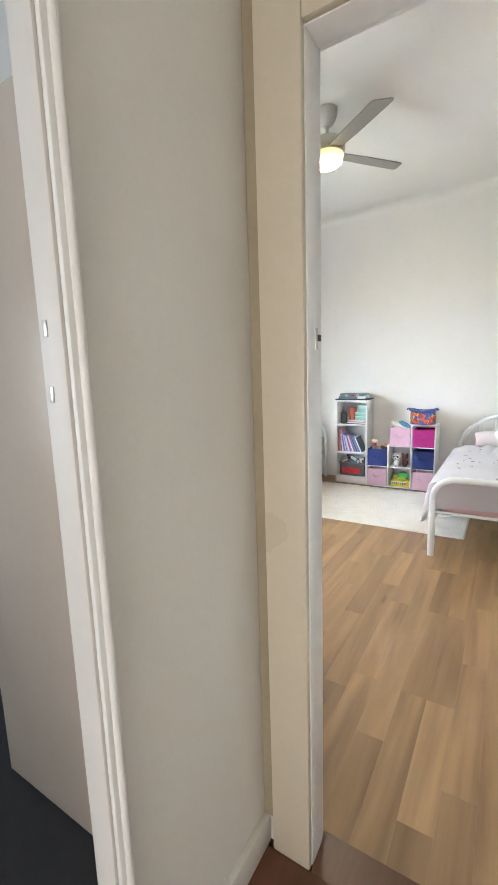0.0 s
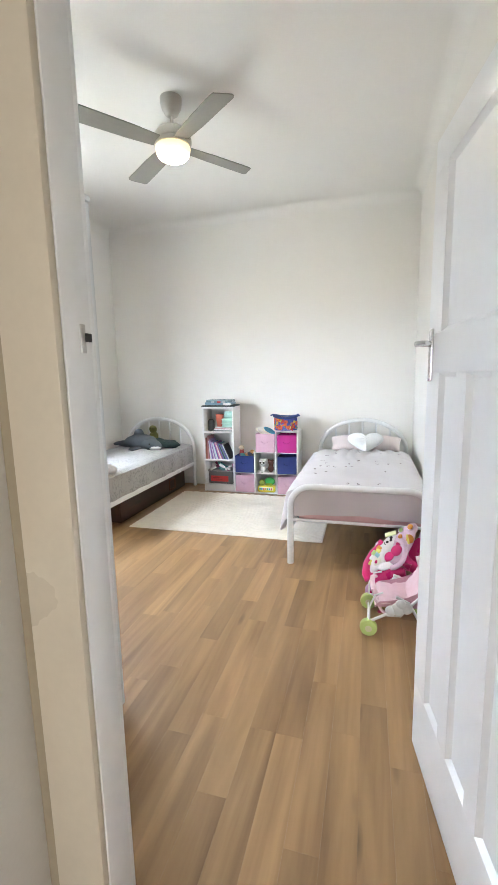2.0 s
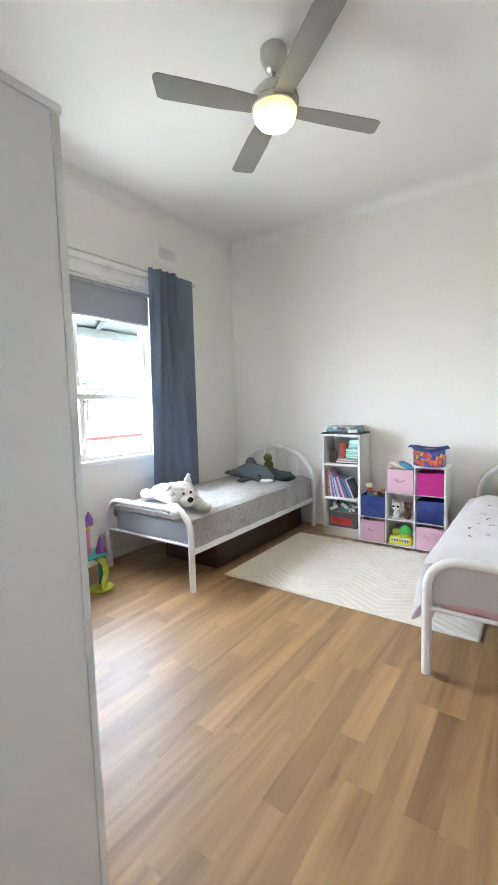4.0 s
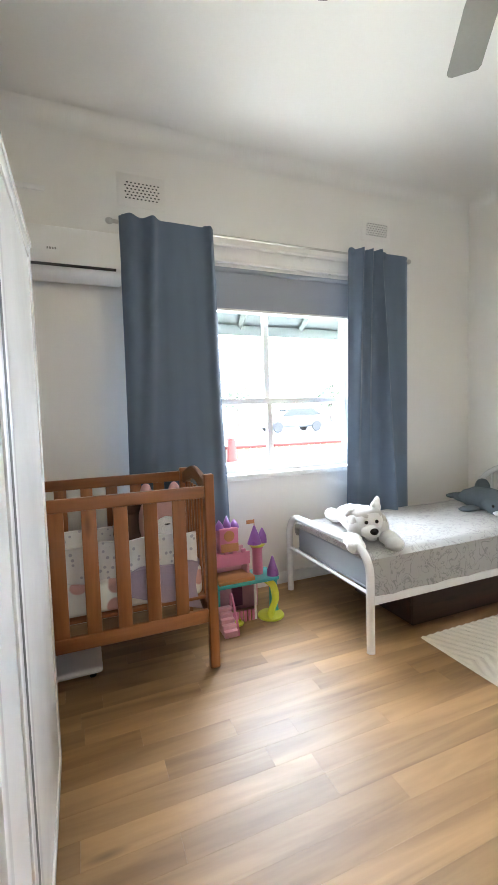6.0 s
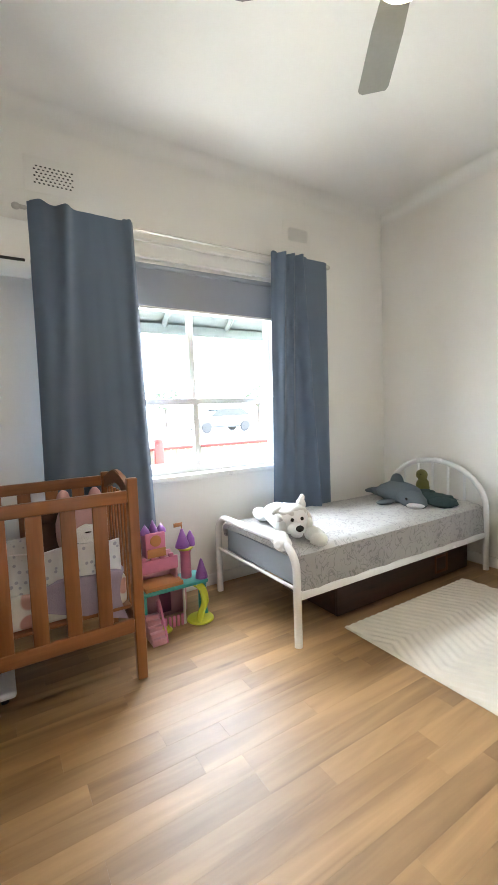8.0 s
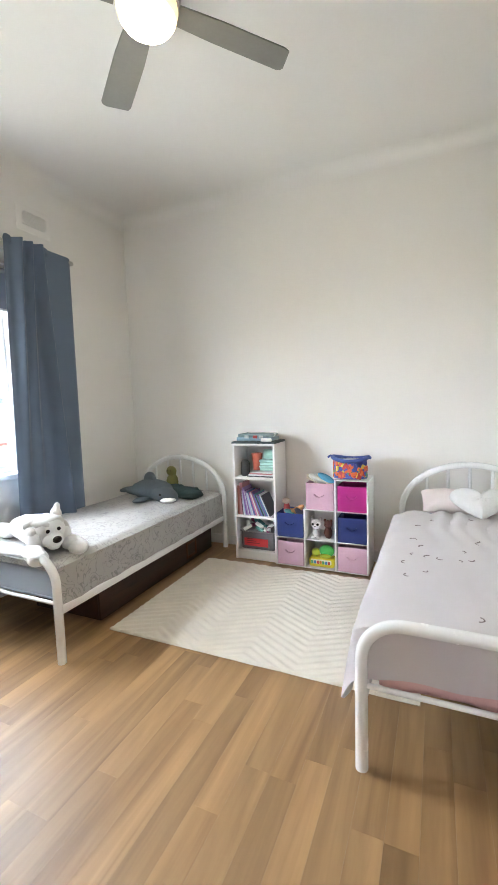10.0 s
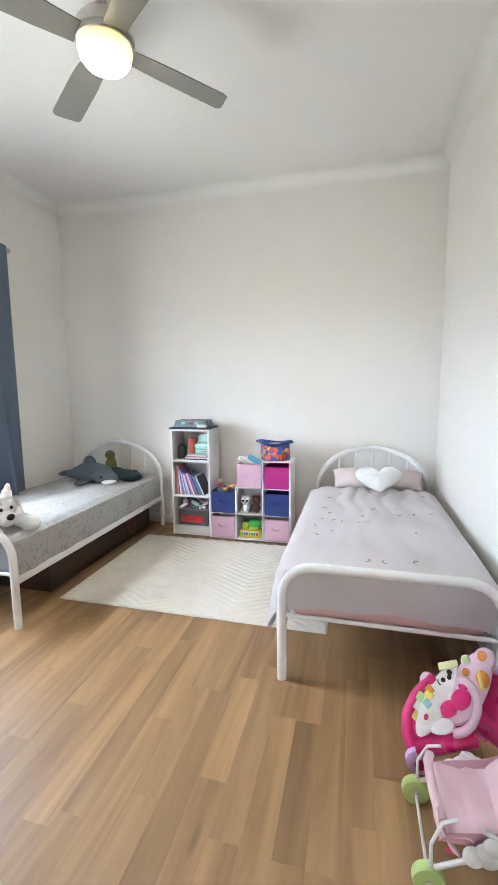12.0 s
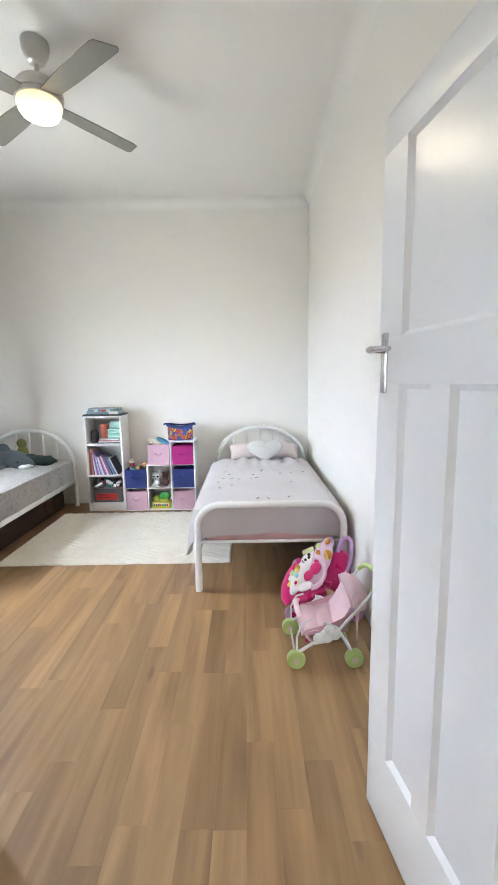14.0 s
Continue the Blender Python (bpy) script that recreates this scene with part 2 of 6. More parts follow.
def lathe(bm, prof, n=24, m=None):
    """Turn a profile of (radius, height) about the z axis."""
    rings = []
    for r, z in prof:
        if r < 1e-5:
            rings.append([bm.verts.new((0, 0, z))])
        else:
            rings.append([bm.verts.new((r * math.cos(2 * math.pi * j / n), r * math.sin(2 * math.pi * j / n), z)) for j in range(n)])
    for a, b in zip(rings, rings[1:]):
        for j in range(n):
            q = [a[j % len(a)], a[(j + 1) % len(a)], b[(j + 1) % len(b)], b[j % len(b)]]
            q = [v for i, v in enumerate(q) if v not in q[:i]]
            if len(q) > 2:
                bm.faces.new(q)
    for ring, rev in ((rings[0], True), (rings[-1], False)):
        if len(ring) > 2:
            bm.faces.new(ring[::-1] if rev else ring)
    if m is not None:
        bmesh.ops.transform(bm, matrix=m, verts=[v for ring in rings for v in ring])
    return bm


def sheet(bm, f, nu, nv, thick=0.0, closed_u=False):
    """A surface from f(u, v) -> point, u and v from 0 to 1; with a thickness it has a back and edges."""
    vs = [[bm.verts.new(f(i / nu, j / nv)) for j in range(nv + 1)] for i in range(nu + 1)]
    fs = []
    for i in range(nu):
        for j in range(nv):
            fs.append(bm.faces.new((vs[i][j], vs[i + 1][j], vs[i + 1][j + 1], vs[i][j + 1])))
    if thick:
        bmesh.ops.recalc_face_normals(bm, faces=fs)
        bmesh.ops.solidify(bm, geom=fs, thickness=thick)
    return bm


def blob(bm, c, r, sub=3, rough=0.0, freq=8.0, m=None):
    """A rounded lump with radii r about c."""
    vs = bmesh.ops.create_icosphere(bm, subdivisions=sub, radius=1.0)["verts"]
    for v in vs:
        d = v.co.copy()
        k = 1 + (rough * noise.noise(d * freq + Vector(c) * 9) if rough else 0)
        v.co = Vector((d.x * r[0] * k, d.y * r[1] * k, d.z * r[2] * k))
    if m is not None:
        bmesh.ops.transform(bm, matrix=m, verts=vs)
    for v in vs:
        v.co += Vector(c)
    return vs


def arc(c, r, a0, a1, n, plane="xz"):
    """Points on an arc, degrees."""
    out = []
    for i in range(n + 1):
        a = radians(a0 + (a1 - a0) * i / n)
        p, q = r * math.cos(a), r * math.sin(a)
        out.append({"xz": (c[0] + p, c[1], c[2] + q), "yz": (c[0], c[1] + p, c[2] + q), "xy": (c[0] + p, c[1] + q, c[2])}[plane])
    return out


# ---- the room ----
X0, X1, Y0, Y1, ZC = -0.14, 3.585, -0.185, 4.13, 3.25
YH = -0.25
DX0, DX1, DZ = 2.60, 3.40, 2.045
WY0, WY1, WZ0, WZ1 = 1.28, 2.85, 0.89, 2.46
HX0, HX1, HY0 = 2.45, 3.62, -3.4


def wall(name, bs, mat, label):
    return tagged(mesh_object(name, boxes(*bs), mat), label, "wall", kind="structure")


wall("wall_west", [(X0 - 0.25, YH, 0, X0, WY0, ZC), (X0 - 0.25, WY1, 0, X0, Y1 + 0.2, ZC),
                   (X0 - 0.25, WY0, 0, X0, WY1, WZ0), (X0 - 0.25, WY0, WZ1, X0, WY1, ZC)], M_WALL, "cream painted plaster wall with a window")
wall("wall_north", [(X0, Y1, 0, X1, Y1 + 0.2, ZC)], M_WALL, "plain cream painted plaster wall")
wall("wall_east", [(X1, YH, 0, X1 + 0.2, Y1 + 0.2, ZC)], M_WALL, "plain cream painted plaster wall")
wall("wall_south", [(X0, YH, 0, DX0 - 0.03, Y0, ZC), (DX1 + 0.03, YH, 0, X1, Y0, ZC), (DX0 - 0.03, YH, DZ + 0.03, DX1 + 0.03, Y0, ZC)], M_WALL,
     "cream painted wall with the doorway")
floor = tagged(mesh_object("floor", boxes((X0, YH, -0.1, X1, Y1, -0.012)), M_SUB), "oak-look laminate floor of narrow planks", "floor", kind="structure")
tagged(mesh_object("ceiling", boxes((X0 - 0.25, YH, ZC, X1 + 0.2, Y1 + 0.2, ZC + 0.15)), M_CEIL), "smooth white plaster ceiling", "ceiling", kind="structure")


def cove(name, a, b, inward):
    """A quarter-round plaster cornice from a to b, its centre out in the room."""
    bm, r = bmesh.new(), 0.10
    rows = []
    for end in (a, b):
        row = []
        for k in range(9):
            w = radians(90 * k / 8)
            o, h = r * (1 - math.sin(w)), r * (1 - math.cos(w))
            row.append(bm.verts.new((end[0] + inward[0] * (o + 0.0), end[1] + inward[1] * (o + 0.0), ZC - h)))
        row.append(bm.verts.new((end[0] - inward[0] * 0.01, end[1] - inward[1] * 0.01, ZC + 0.01)))
        rows.append(row)
    for k in range(10):
        bm.faces.new((rows[0][k], rows[0][(k + 1) % 10], rows[1][(k + 1) % 10], rows[1][k]))
    bm.faces.new(rows[0])
    bm.faces.new(rows[1][::-1])
    return tagged(mesh_object(name, bm, M_CEIL, 40), "white coved plaster cornice", "cornice", kind="structure")


cove("trim_cornice_west", (X0, Y0), (X0, Y1), (1, 0))
cove("trim_cornice_north", (X0, Y1), (X1, Y1), (0, -1))
cove("trim_cornice_east", (X1, Y0), (X1, Y1), (-1, 0))
cove("trim_cornice_south", (X0, Y0), (X1, Y0), (0, 1))


def skirting(name, x0, y0, x1, y1, mat=None):
    bm = bmesh.new()
    box(bm, x0, y0, 0.0, x1, y1, 0.09, 0.006)
    return tagged(mesh_object(name, bm, mat or M_TRIM, 40), "painted timber skirting board", "baseboard", kind="structure")


skirting("baseboard_west", X0 - 0.002, Y0, X0 + 0.016, Y1)
skirting("baseboard_north", X0 + 0.016, Y1 - 0.016, X1 - 0.016, Y1 + 0.002)
skirting("baseboard_east", X1 - 0.016, Y0, X1 + 0.002, Y1)
skirting("baseboard_hall_west", HX0 - 0.002, -0.74, HX0 + 0.02, YH - 0.003, M_HALL)
# tan strip coloured in for the shade where the hall walls meet
tagged(mesh_object("trim_hall_corner", boxes((HX0 + 0.0005, YH - 0.008, 0.09, DX0 - 0.1155, YH - 0.0005, 2.95), bevel=0.002), material("corner_shade_tan", (0.36, 0.30, 0.205), 0.4, var=0.08, scale=4, grain=60), 40),
       "narrow tan strip put in for the hall corner's shade", "trim", kind="structure")
skirting("baseboard_south", X0 + 0.016, Y0 - 0.002, DX0 - 0.09, Y0 + 0.016)


# doorway lining, stops and architraves
def door_lining():
    bm = boxes((DX0 - 0.03, YH - 0.004, 0, DX0, Y0 + 0.004, DZ), (DX1, YH - 0.004, 0, DX1 + 0.03, Y0 + 0.004, DZ),
               (DX0 - 0.03, YH - 0.004, DZ, DX1 + 0.03, Y0 + 0.004, DZ + 0.03), bevel=0.003)
    ob = tagged(mesh_object("door_1", bm, M_TRIM, 40), "cream painted door lining and architraves", "door frame", kind="structure")
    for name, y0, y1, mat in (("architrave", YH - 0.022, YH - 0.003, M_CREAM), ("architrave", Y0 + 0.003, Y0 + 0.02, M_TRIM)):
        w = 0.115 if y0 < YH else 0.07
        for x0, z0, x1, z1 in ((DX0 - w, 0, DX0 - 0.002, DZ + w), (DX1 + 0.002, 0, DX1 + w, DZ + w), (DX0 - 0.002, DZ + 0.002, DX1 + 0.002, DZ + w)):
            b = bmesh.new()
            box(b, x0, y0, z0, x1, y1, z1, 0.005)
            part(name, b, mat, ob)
    b = bmesh.new()
    box(b, DX0 - 0.001, Y0 - 0.028, 1.405, DX0 + 0.002, Y0 - 0.015, 1.455, 0.001)
    part("strike_plate", b, M_NICKEL, ob, "small worn metal strike plate")
    b = bmesh.new()
    box(b, DX0 + 0.001, Y0 - 0.018, 1.425, DX0 + 0.005, Y0 - 0.002, 1.44, 0.001)
    part("strike_lip", b, M_DARK, ob)
    return ob


door_lining()


def door_leaf():
    """A panelled door: one panel above the lock rail, three upright ones below."""
    L, T, top = 0.785, 0.036, 2.04
    st, z_lo, z_mid0, z_mid1, z_hi = 0.115, 0.26, 1.36, 1.48, 1.945
    h = thing("bedroom_door", "white gloss-painted panelled door standing wide open", "door", pose(3.426, -0.146, 0, 0, 0, 98.8))
    # along local x from the hinge to the latch side
    bm = bmesh.new()
    box(bm, 0, 0, 0.008, L, T, z_lo, 0.002)
    box(bm, 0, 0, z_mid0, L, T, z_mid1, 0.002)
    box(bm, 0, 0, z_hi, L, T, top, 0.002)
    for z0, z1 in ((z_lo, z_mid0), (z_mid1, z_hi)):
        box(bm, 0, 0, z0, st, T, z1, 0.0)
        box(bm, L - st, 0, z0, L, T, z1, 0.0)
    gap, mun = L - 2 * st, 0.07
    pw = (gap - 2 * mun) / 3
    cells = [(st, z_mid1, L - st, z_hi)]
    for k in range(3):
        x0 = st + k * (pw + mun)
        cells.append((x0, z_lo, x0 + pw, z_mid0))
        if k < 2:
            box(bm, x0 + pw, 0, z_lo, x0 + pw + mun, T, z_mid0, 0.0)
    part("door_frame", bm, M_DOOR, h, "stiles and rails", smooth=30)
    for x0, z0, x1, z1 in cells:
        b = bmesh.new()
        box(b, x0, 0.014, z0, x1, T - 0.014, z1)
        # a bevelled bead round the panel on both faces
        for ya, yb in ((0.001, 0.0145), (T - 0.001, T - 0.0145)):
            o = [(x0, z0), (x1, z0), (x1, z1), (x0, z1)]
            w = 0.013
            i = [(x0 + w, z0 + w), (x1 - w, z0 + w), (x1 - w, z1 - w), (x0 + w, z1 - w)]
            vo = [b.verts.new((x, ya, z)) for x, z in o]
            vi = [b.verts.new((x, yb, z)) for x, z in i]
            for k in range(4):
                b.faces.new((vo[k], vo[(k + 1) % 4], vi[(k + 1) % 4], vi[k]))
        part("panel", b, M_DOOR, h, smooth=30)
    b = bmesh.new()
    for y0, y1 in ((-0.007, 0.0005), (T - 0.0005, T + 0.007)):
        box(b, L - 0.052, y0, 1.335, L - 0.022, y1, 1.495, 0.003)
    plate = part("handle_plate", b, M_CHROME, h, "satin chrome handle plate")
    b = bmesh.new()
    for s, y in ((-1, -0.006), (1, T + 0.006)):
        sweep(b, [(L - 0.037, y, 1.45), (L - 0.037, y + s * 0.035, 1.45)], 0.009, 10)
        sweep(b, [(L - 0.03, y + s * 0.04, 1.45), (L - 0.046, y + s * 0.042, 1.45), (L - 0.09, y + s * 0.045, 1.449), (L - 0.145, y + s * 0.04, 1.447)], [0.008, 0.010, 0.008, 0.006], 10)
    part("lever", b, M_CHROME, plate, "chrome lever handle")
    for z in (0.25, 1.75):
        b = bmesh.new()
        lathe(b, [(0.007, 0), (0.007, 0.09)], 10, pose(-0.004, -0.004, z))
        part("hinge", b, M_NICKEL, h)
    return h


door_leaf()


# ---- the hall ----
wall("wall_hall_west", [(HX0 - 0.05, -0.75, 0, HX0, YH, 2.95), (HX0 - 0.12, HY0, 0, HX0, -1.6, 2.95), (HX0 - 0.05, -1.6, 2.08, HX0, -0.75, 2.95)], M_HALL,
     "beige painted hall wall with a doorway")
wall("wall_hall_east", [(HX1, HY0, 0, HX1 + 0.15, YH, 2.95)], M_HALL, "beige painted hall wall")
wall("wall_hall_south", [(HX0 - 2.6, HY0 - 0.15, 0, HX1 + 0.15, HY0, 2.95)], M_HALL, "beige painted hall wall")
wall("wall_side_room_west", [(HX0 - 2.75, HY0 - 0.15, 0, HX0 - 2.6, YH, 2.95)], M_HALL, "beige painted side room wall")
tagged(mesh_object("ceiling_hall", boxes((HX0 - 2.75, HY0 - 0.15, 2.95, HX1 + 0.15, YH, 3.1)), M_CEIL), "white hall ceiling", "ceiling", kind="structure")
hall_floor = tagged(mesh_object("floor_hall", boxes((HX0 - 0.12, HY0, -0.1, HX1, YH - 0.02, -0.002)), M_HALLF), "dark red-brown polished hall floor", "floor", kind="structure")
tagged(mesh_object("floor_side_room", boxes((HX0 - 2.6, HY0, -0.1, HX0 - 0.12, YH, -0.004)), material("dark_carpet", (0.03, 0.03, 0.033), 0.95, var=0.3, scale=20, grain=300, bump=0.5)),
       "dark grey carpet", "floor", kind="structure")
tagged(mesh_object("trim_threshold", boxes((DX0, YH - 0.02, -0.1, DX1, YH + 0.1, -0.001)), M_HALLF), "dark timber threshold", "threshold", kind="structure")


def side_doorway():
    ob = tagged(mesh_object("door_2", boxes((HX0 - 0.05, -0.77, 0, HX0 + 0.004, -0.7505, 2.05), (HX0 - 0.05, -1.6, 0, HX0 + 0.004, -1.58, 2.05),
                                            (HX0 - 0.05, -1.58, 2.05, HX0 + 0.004, -0.77, 2.08), bevel=0.002), material("jamb_paint", (0.66, 0.63, 0.59), 0.45, var=0.03, scale=4, grain=50), 40),
                "cream painted side door frame with a beaded edge", "door frame", kind="structure")
    for y0, y1, z0, z1, bead in ((-0.766, -0.742, 0, 2.10, -0.748), (-1.61, -1.585, 0, 2.10, -1.603), (-1.585, -0.766, 2.056, 2.10, None)):
        b = bmesh.new()
        box(b, HX0 + 0.0045, y0, z0, HX0 + 0.016, y1, z1, 0.004)
        if bead is not None:
            sweep(b, [(HX0 + 0.016, bead, z0), (HX0 + 0.016, bead, z1)], 0.0075, 10)
        part("architrave", b, M_TRIM, ob)
    for z in (1.33, 1.425):
        b = bmesh.new()
        box(b, HX0 - 0.038, -0.7715, z - 0.012, HX0 - 0.028, -0.769, z + 0.012, 0.001)
        part("strike_plate", b, M_NICKEL, ob, "small worn metal strike plate")
    return ob


side_doorway()


def side_door_leaf():
    h = thing("side_room_door", "tan painted door standing open into a dim room", "door", pose(2.36, -0.52, 0, 0, 0, 180))
    b = bmesh.new()
    box(b, 0, -0.036, 0.01, 0.79, 0, 2.03, 0.002)
    part("leaf", b, material("tan_door_paint", (0.68, 0.57, 0.47), 0.22, var=0.03, scale=3, grain=40), h)
    for z in (0.3, 1.3, 1.5):
        b = bmesh.new()
        lathe(b, [(0.006, 0), (0.006, 0.05)], 8, pose(0.0, 0.005, z))
        part("hinge", b, M_NICKEL, h)


side_door_leaf()

# ---- window, blind, outside ----
def window():
    xf = X0 - 0.085                        # plane of the sashes
    ob = tagged(mesh_object("window_1", boxes((X0 - 0.2, WY0 - 0.001, WZ0, X0 - 0.01, WY0 + 0.035, WZ1), (X0 - 0.2, WY1 - 0.035, WZ0, X0 - 0.01, WY1 + 0.001, WZ1),
                                              (X0 - 0.2, WY0 + 0.035, WZ1 - 0.035, X0 - 0.01, WY1 - 0.035, WZ1 + 0.001), bevel=0.002), M_TRIM, 40),
                "white double-hung timber window with four panes", "window", kind="structure")
    b = bmesh.new()
    box(b, X0 - 0.25, WY0 - 0.03, WZ0 - 0.028, X0 + 0.035, WY1 + 0.03, WZ0 + 0.012, 0.006)
    part("window_sill", b, M_TRIM, ob)
    b = bmesh.new()
    box(b, X0 - 0.001, WY0 - 0.1, WZ1, X0 + 0.02, WY1 + 0.1, WZ1 + 0.125, 0.004)
    box(b, X0 - 0.001, WY0 - 0.12, WZ1 + 0.105, X0 + 0.035, WY1 + 0.12, WZ1 + 0.13, 0.006)
    box(b, X0 - 0.001, WY0 - 0.1, WZ1 - 0.004, X0 + 0.03, WY1 + 0.1, WZ1 + 0.016, 0.006)
    part("head_trim", b, M_TRIM, ob)
    for y0, y1 in ((WY0 - 0.1, WY0), (WY1, WY1 + 0.1)):
        b = bmesh.new()
        box(b, X0 - 0.001, y0, WZ0 - 0.03, X0 + 0.018, y1, WZ1 - 0.005, 0.004)
        part("side_trim", b, M_TRIM, ob)
    zm = 1.455
    ym = 2.065
    for x, z0, z1 in ((xf, WZ0 + 0.012, zm + 0.024), (xf - 0.04, zm - 0.024, WZ1 - 0.035)):
        b = boxes((x - 0.036, WY0 + 0.035, z0, x, WY0 + 0.08, z1), (x - 0.036, WY1 - 0.08, z0, x, WY1 - 0.035, z1),
                  (x - 0.036, WY0 + 0.08, z0, x, WY1 - 0.08, z0 + (0.06 if z0 < 1 else 0.048)), (x - 0.036, WY0 + 0.08, z1 - 0.048, x, WY1 - 0.08, z1),
                  (x - 0.034, ym - 0.025, z0 + 0.05, x - 0.002, ym + 0.025, z1 - 0.045), bevel=0.003)
        sash = part("sash", b, M_TRIM, ob)
        for ya, yb in ((WY0 + 0.08, ym - 0.024), (ym + 0.024, WY1 - 0.08)):
            b = bmesh.new()
            box(b, x - 0.02, ya, z0 + 0.045, x - 0.016, yb, z1 - 0.045)
            g = part("pane", b, M_GLASS, sash)
            g.visible_shadow = False
    return ob


M_GLASS = bpy.data.materials.new("window_glass")
M_GLASS.use_nodes = True
_n, _l = M_GLASS.node_tree.nodes, M_GLASS.node_tree.links
_n["Principled BSDF"].inputs["Transmission Weight"].default_value = 1.0
_n["Principled BSDF"].inputs["Roughness"].default_value = 0.0
_n["Principled BSDF"].inputs["IOR"].default_value = 1.02
_n["Principled BSDF"].inputs["Base Color"].default_value = (0.97, 0.99, 0.99, 1)
window()


def roller_blind():
    h = thing("roller_blind", "grey fabric roller blind drawn a quarter down the window", "blind", pose(X0 - 0.03, 0, 0))
    b = bmesh.new()
    sheet(b, lambda u, v: (0.004 * math.sin(6 * u) * v, WY0 + 0.045 + u * (WY1 - WY0 - 0.09), 2.44 - v * 0.305), 24, 6, 0.0015)
    part("fabric", b, M_BLIND, h)
    b = bmesh.new()
    sweep(b, [(0.0, WY0 + 0.04, 2.425), (0.0, WY1 - 0.04, 2.425)], 0.022, 14)
    part("roller", b, M_BLIND, h)
    b = bmesh.new()
    box(b, -0.007, WY0 + 0.045, 2.122, 0.007, WY1 - 0.045, 2.142, 0.005)
    part("bottom_bar", b, M_PLASTW, h, "pale bottom bar")


roller_blind()


def curtain_rod():
    z, x = 2.575, 0.02
    h = thing("curtain_rod", "thin nickel curtain rod with ball ends on wall brackets", "curtain rod")
    b = bmesh.new()
    sweep(b, [(x, 0.90, z), (x, 3.245, z)], 0.008, 10)
    part("rod", b, M_NICKEL, h)
    for y in (0.89, 3.255):
        b = bmesh.new()
        blob(b, (x, y, z), (0.02, 0.024, 0.02), 3)
        sweep(b, [(x, y + (0.02 if y < 2 else -0.02), z), (x, y + (0.05 if y < 2 else -0.05), z)], 0.012, 10)
        part("finial", b, M_NICKEL, h)
    for y in (0.985, 3.15):
        b = bmesh.new()
        sweep(b, [(X0, y, z - 0.01), (x, y, z - 0.01)], 0.007, 8)
        lathe(b, [(0.022, 0), (0.022, 0.006), (0.0, 0.006)], 14, pose(X0, y, z - 0.01, 0, 90, 0))
        part("bracket", b, M_NICKEL, h)


curtain_rod()


def curtain(y0, y1, z0, yb0, yb1, ridges, tabs, seed, label):
    """A hanging curtain. ridges: (place at the rod, place at the hem, width, height at the rod, height at the hem)."""
    z1, x = 2.606, 0.04

    def f(u, v):
        w = v ** 0.9
        y = (y0 + u * (y1 - y0)) * (1 - w) + (yb0 + u * (yb1 - yb0)) * w
        d = 0.0
        for a, b, wd, h0, h1 in ridges:
            k = (u - (a + (b - a) * v)) / (1.3 * wd * (1 + 0.6 * v))
            d += 1.8 * (h0 + (h1 - h0) * v) * math.exp(-k * k)
        d += 0.012 * noise.noise(Vector((u * 2.5, v * 2.0, seed))) * (0.3 + v) + 0.005 * noise.noise(Vector((u * 9, v * 3, seed + 4)))
        edge = min(u, 1 - u)
        d -= 0.012 * math.exp(-(edge / 0.03) ** 2)
        y += 0.006 * math.sin(v * 5 + seed) * (1 if u > 0.5 else -1) * v
        return (x + d, y, z1 - v * (z1 - z0) + 0.012 * math.sin(5 * u + seed) * v)

    h = thing("curtain", label, "curtain", group="curtains at the window")
    b = bmesh.new()
    sheet(b, f, 90, 50, 0.002)
    part("panel", b, M_CURTAIN, h)
    for u in tabs:
        b = bmesh.new()
        yy = y0 + u * (y1 - y0)
        sweep(b, [(0.026 + 0.02 * math.cos(a), yy, 2.588 + 0.032 * math.sin(a)) for a in [2 * math.pi * q / 14 for q in range(14)]], 0.012, 6, closed=True, flat=(1.5, 0.3))
        part("tab", b, M_CURTAIN, h)
    return h


curtain(0.945, 1.555, 0.46, 0.93, 1.60, [(0.10, 0.05, 0.055, 0.030, 0.022), (0.33, 0.12, 0.045, 0.036, 0.034), (0.55, 0.42, 0.11, 0.004, 0.022), (0.95, 0.93, 0.03, 0.022, 0.012), (0.76, 0.72, 0.08, 0.0, 0.018)],
        (0.06, 0.33, 0.93), 3, "grey-blue curtain pulled open behind the crib")
curtain(2.655, 3.235, 0.53, 2.60, 3.20, [(0.16, 0.12, 0.032, 0.036, 0.008), (0.31, 0.30, 0.03, 0.034, 0.004), (0.44, 0.64, 0.036, 0.042, 0.075), (0.9, 0.92, 0.08, 0.0, 0.012)],
        (0.05, 0.18, 0.32, 0.45, 0.58), 8, "grey-blue curtain pulled open beside the bed")


def air_vent(y0, y1, z0, z1, ny, nz):
    h = thing("air_vent", "cream plaster wall vent with rows of slanted holes", "vent", group="wall vents")
    b = bmesh.new()
    box(b, X0 - 0.001, y0 - 0.05, z0 - 0.045, X0 + 0.0025, y1 + 0.035, z1 + 0.045, 0.001)
    part("plate", b, M_WALL, h)
    for j in range(nz):
        for i in range(ny):
            yy = y0 + (i + 0.5 + (0.25 if j % 2 else -0.25)) * (y1 - y0) / ny
            zz = z0 + (j + 0.5) * (z1 - z0) / nz
            # flat dark disc stands in for the shade inside a hole
            b = bmesh.new()
            lathe(b, [(0.0, 0), (0.0058, 0), (0.0058, 0.0015), (0.0, 0.0015)], 8, pose(X0 + 0.0022, yy, zz, 0, 90, 0) @ Matrix.Diagonal((0.8, 1.2, 1, 1)))
            part("hole", b, M_DARK, h)


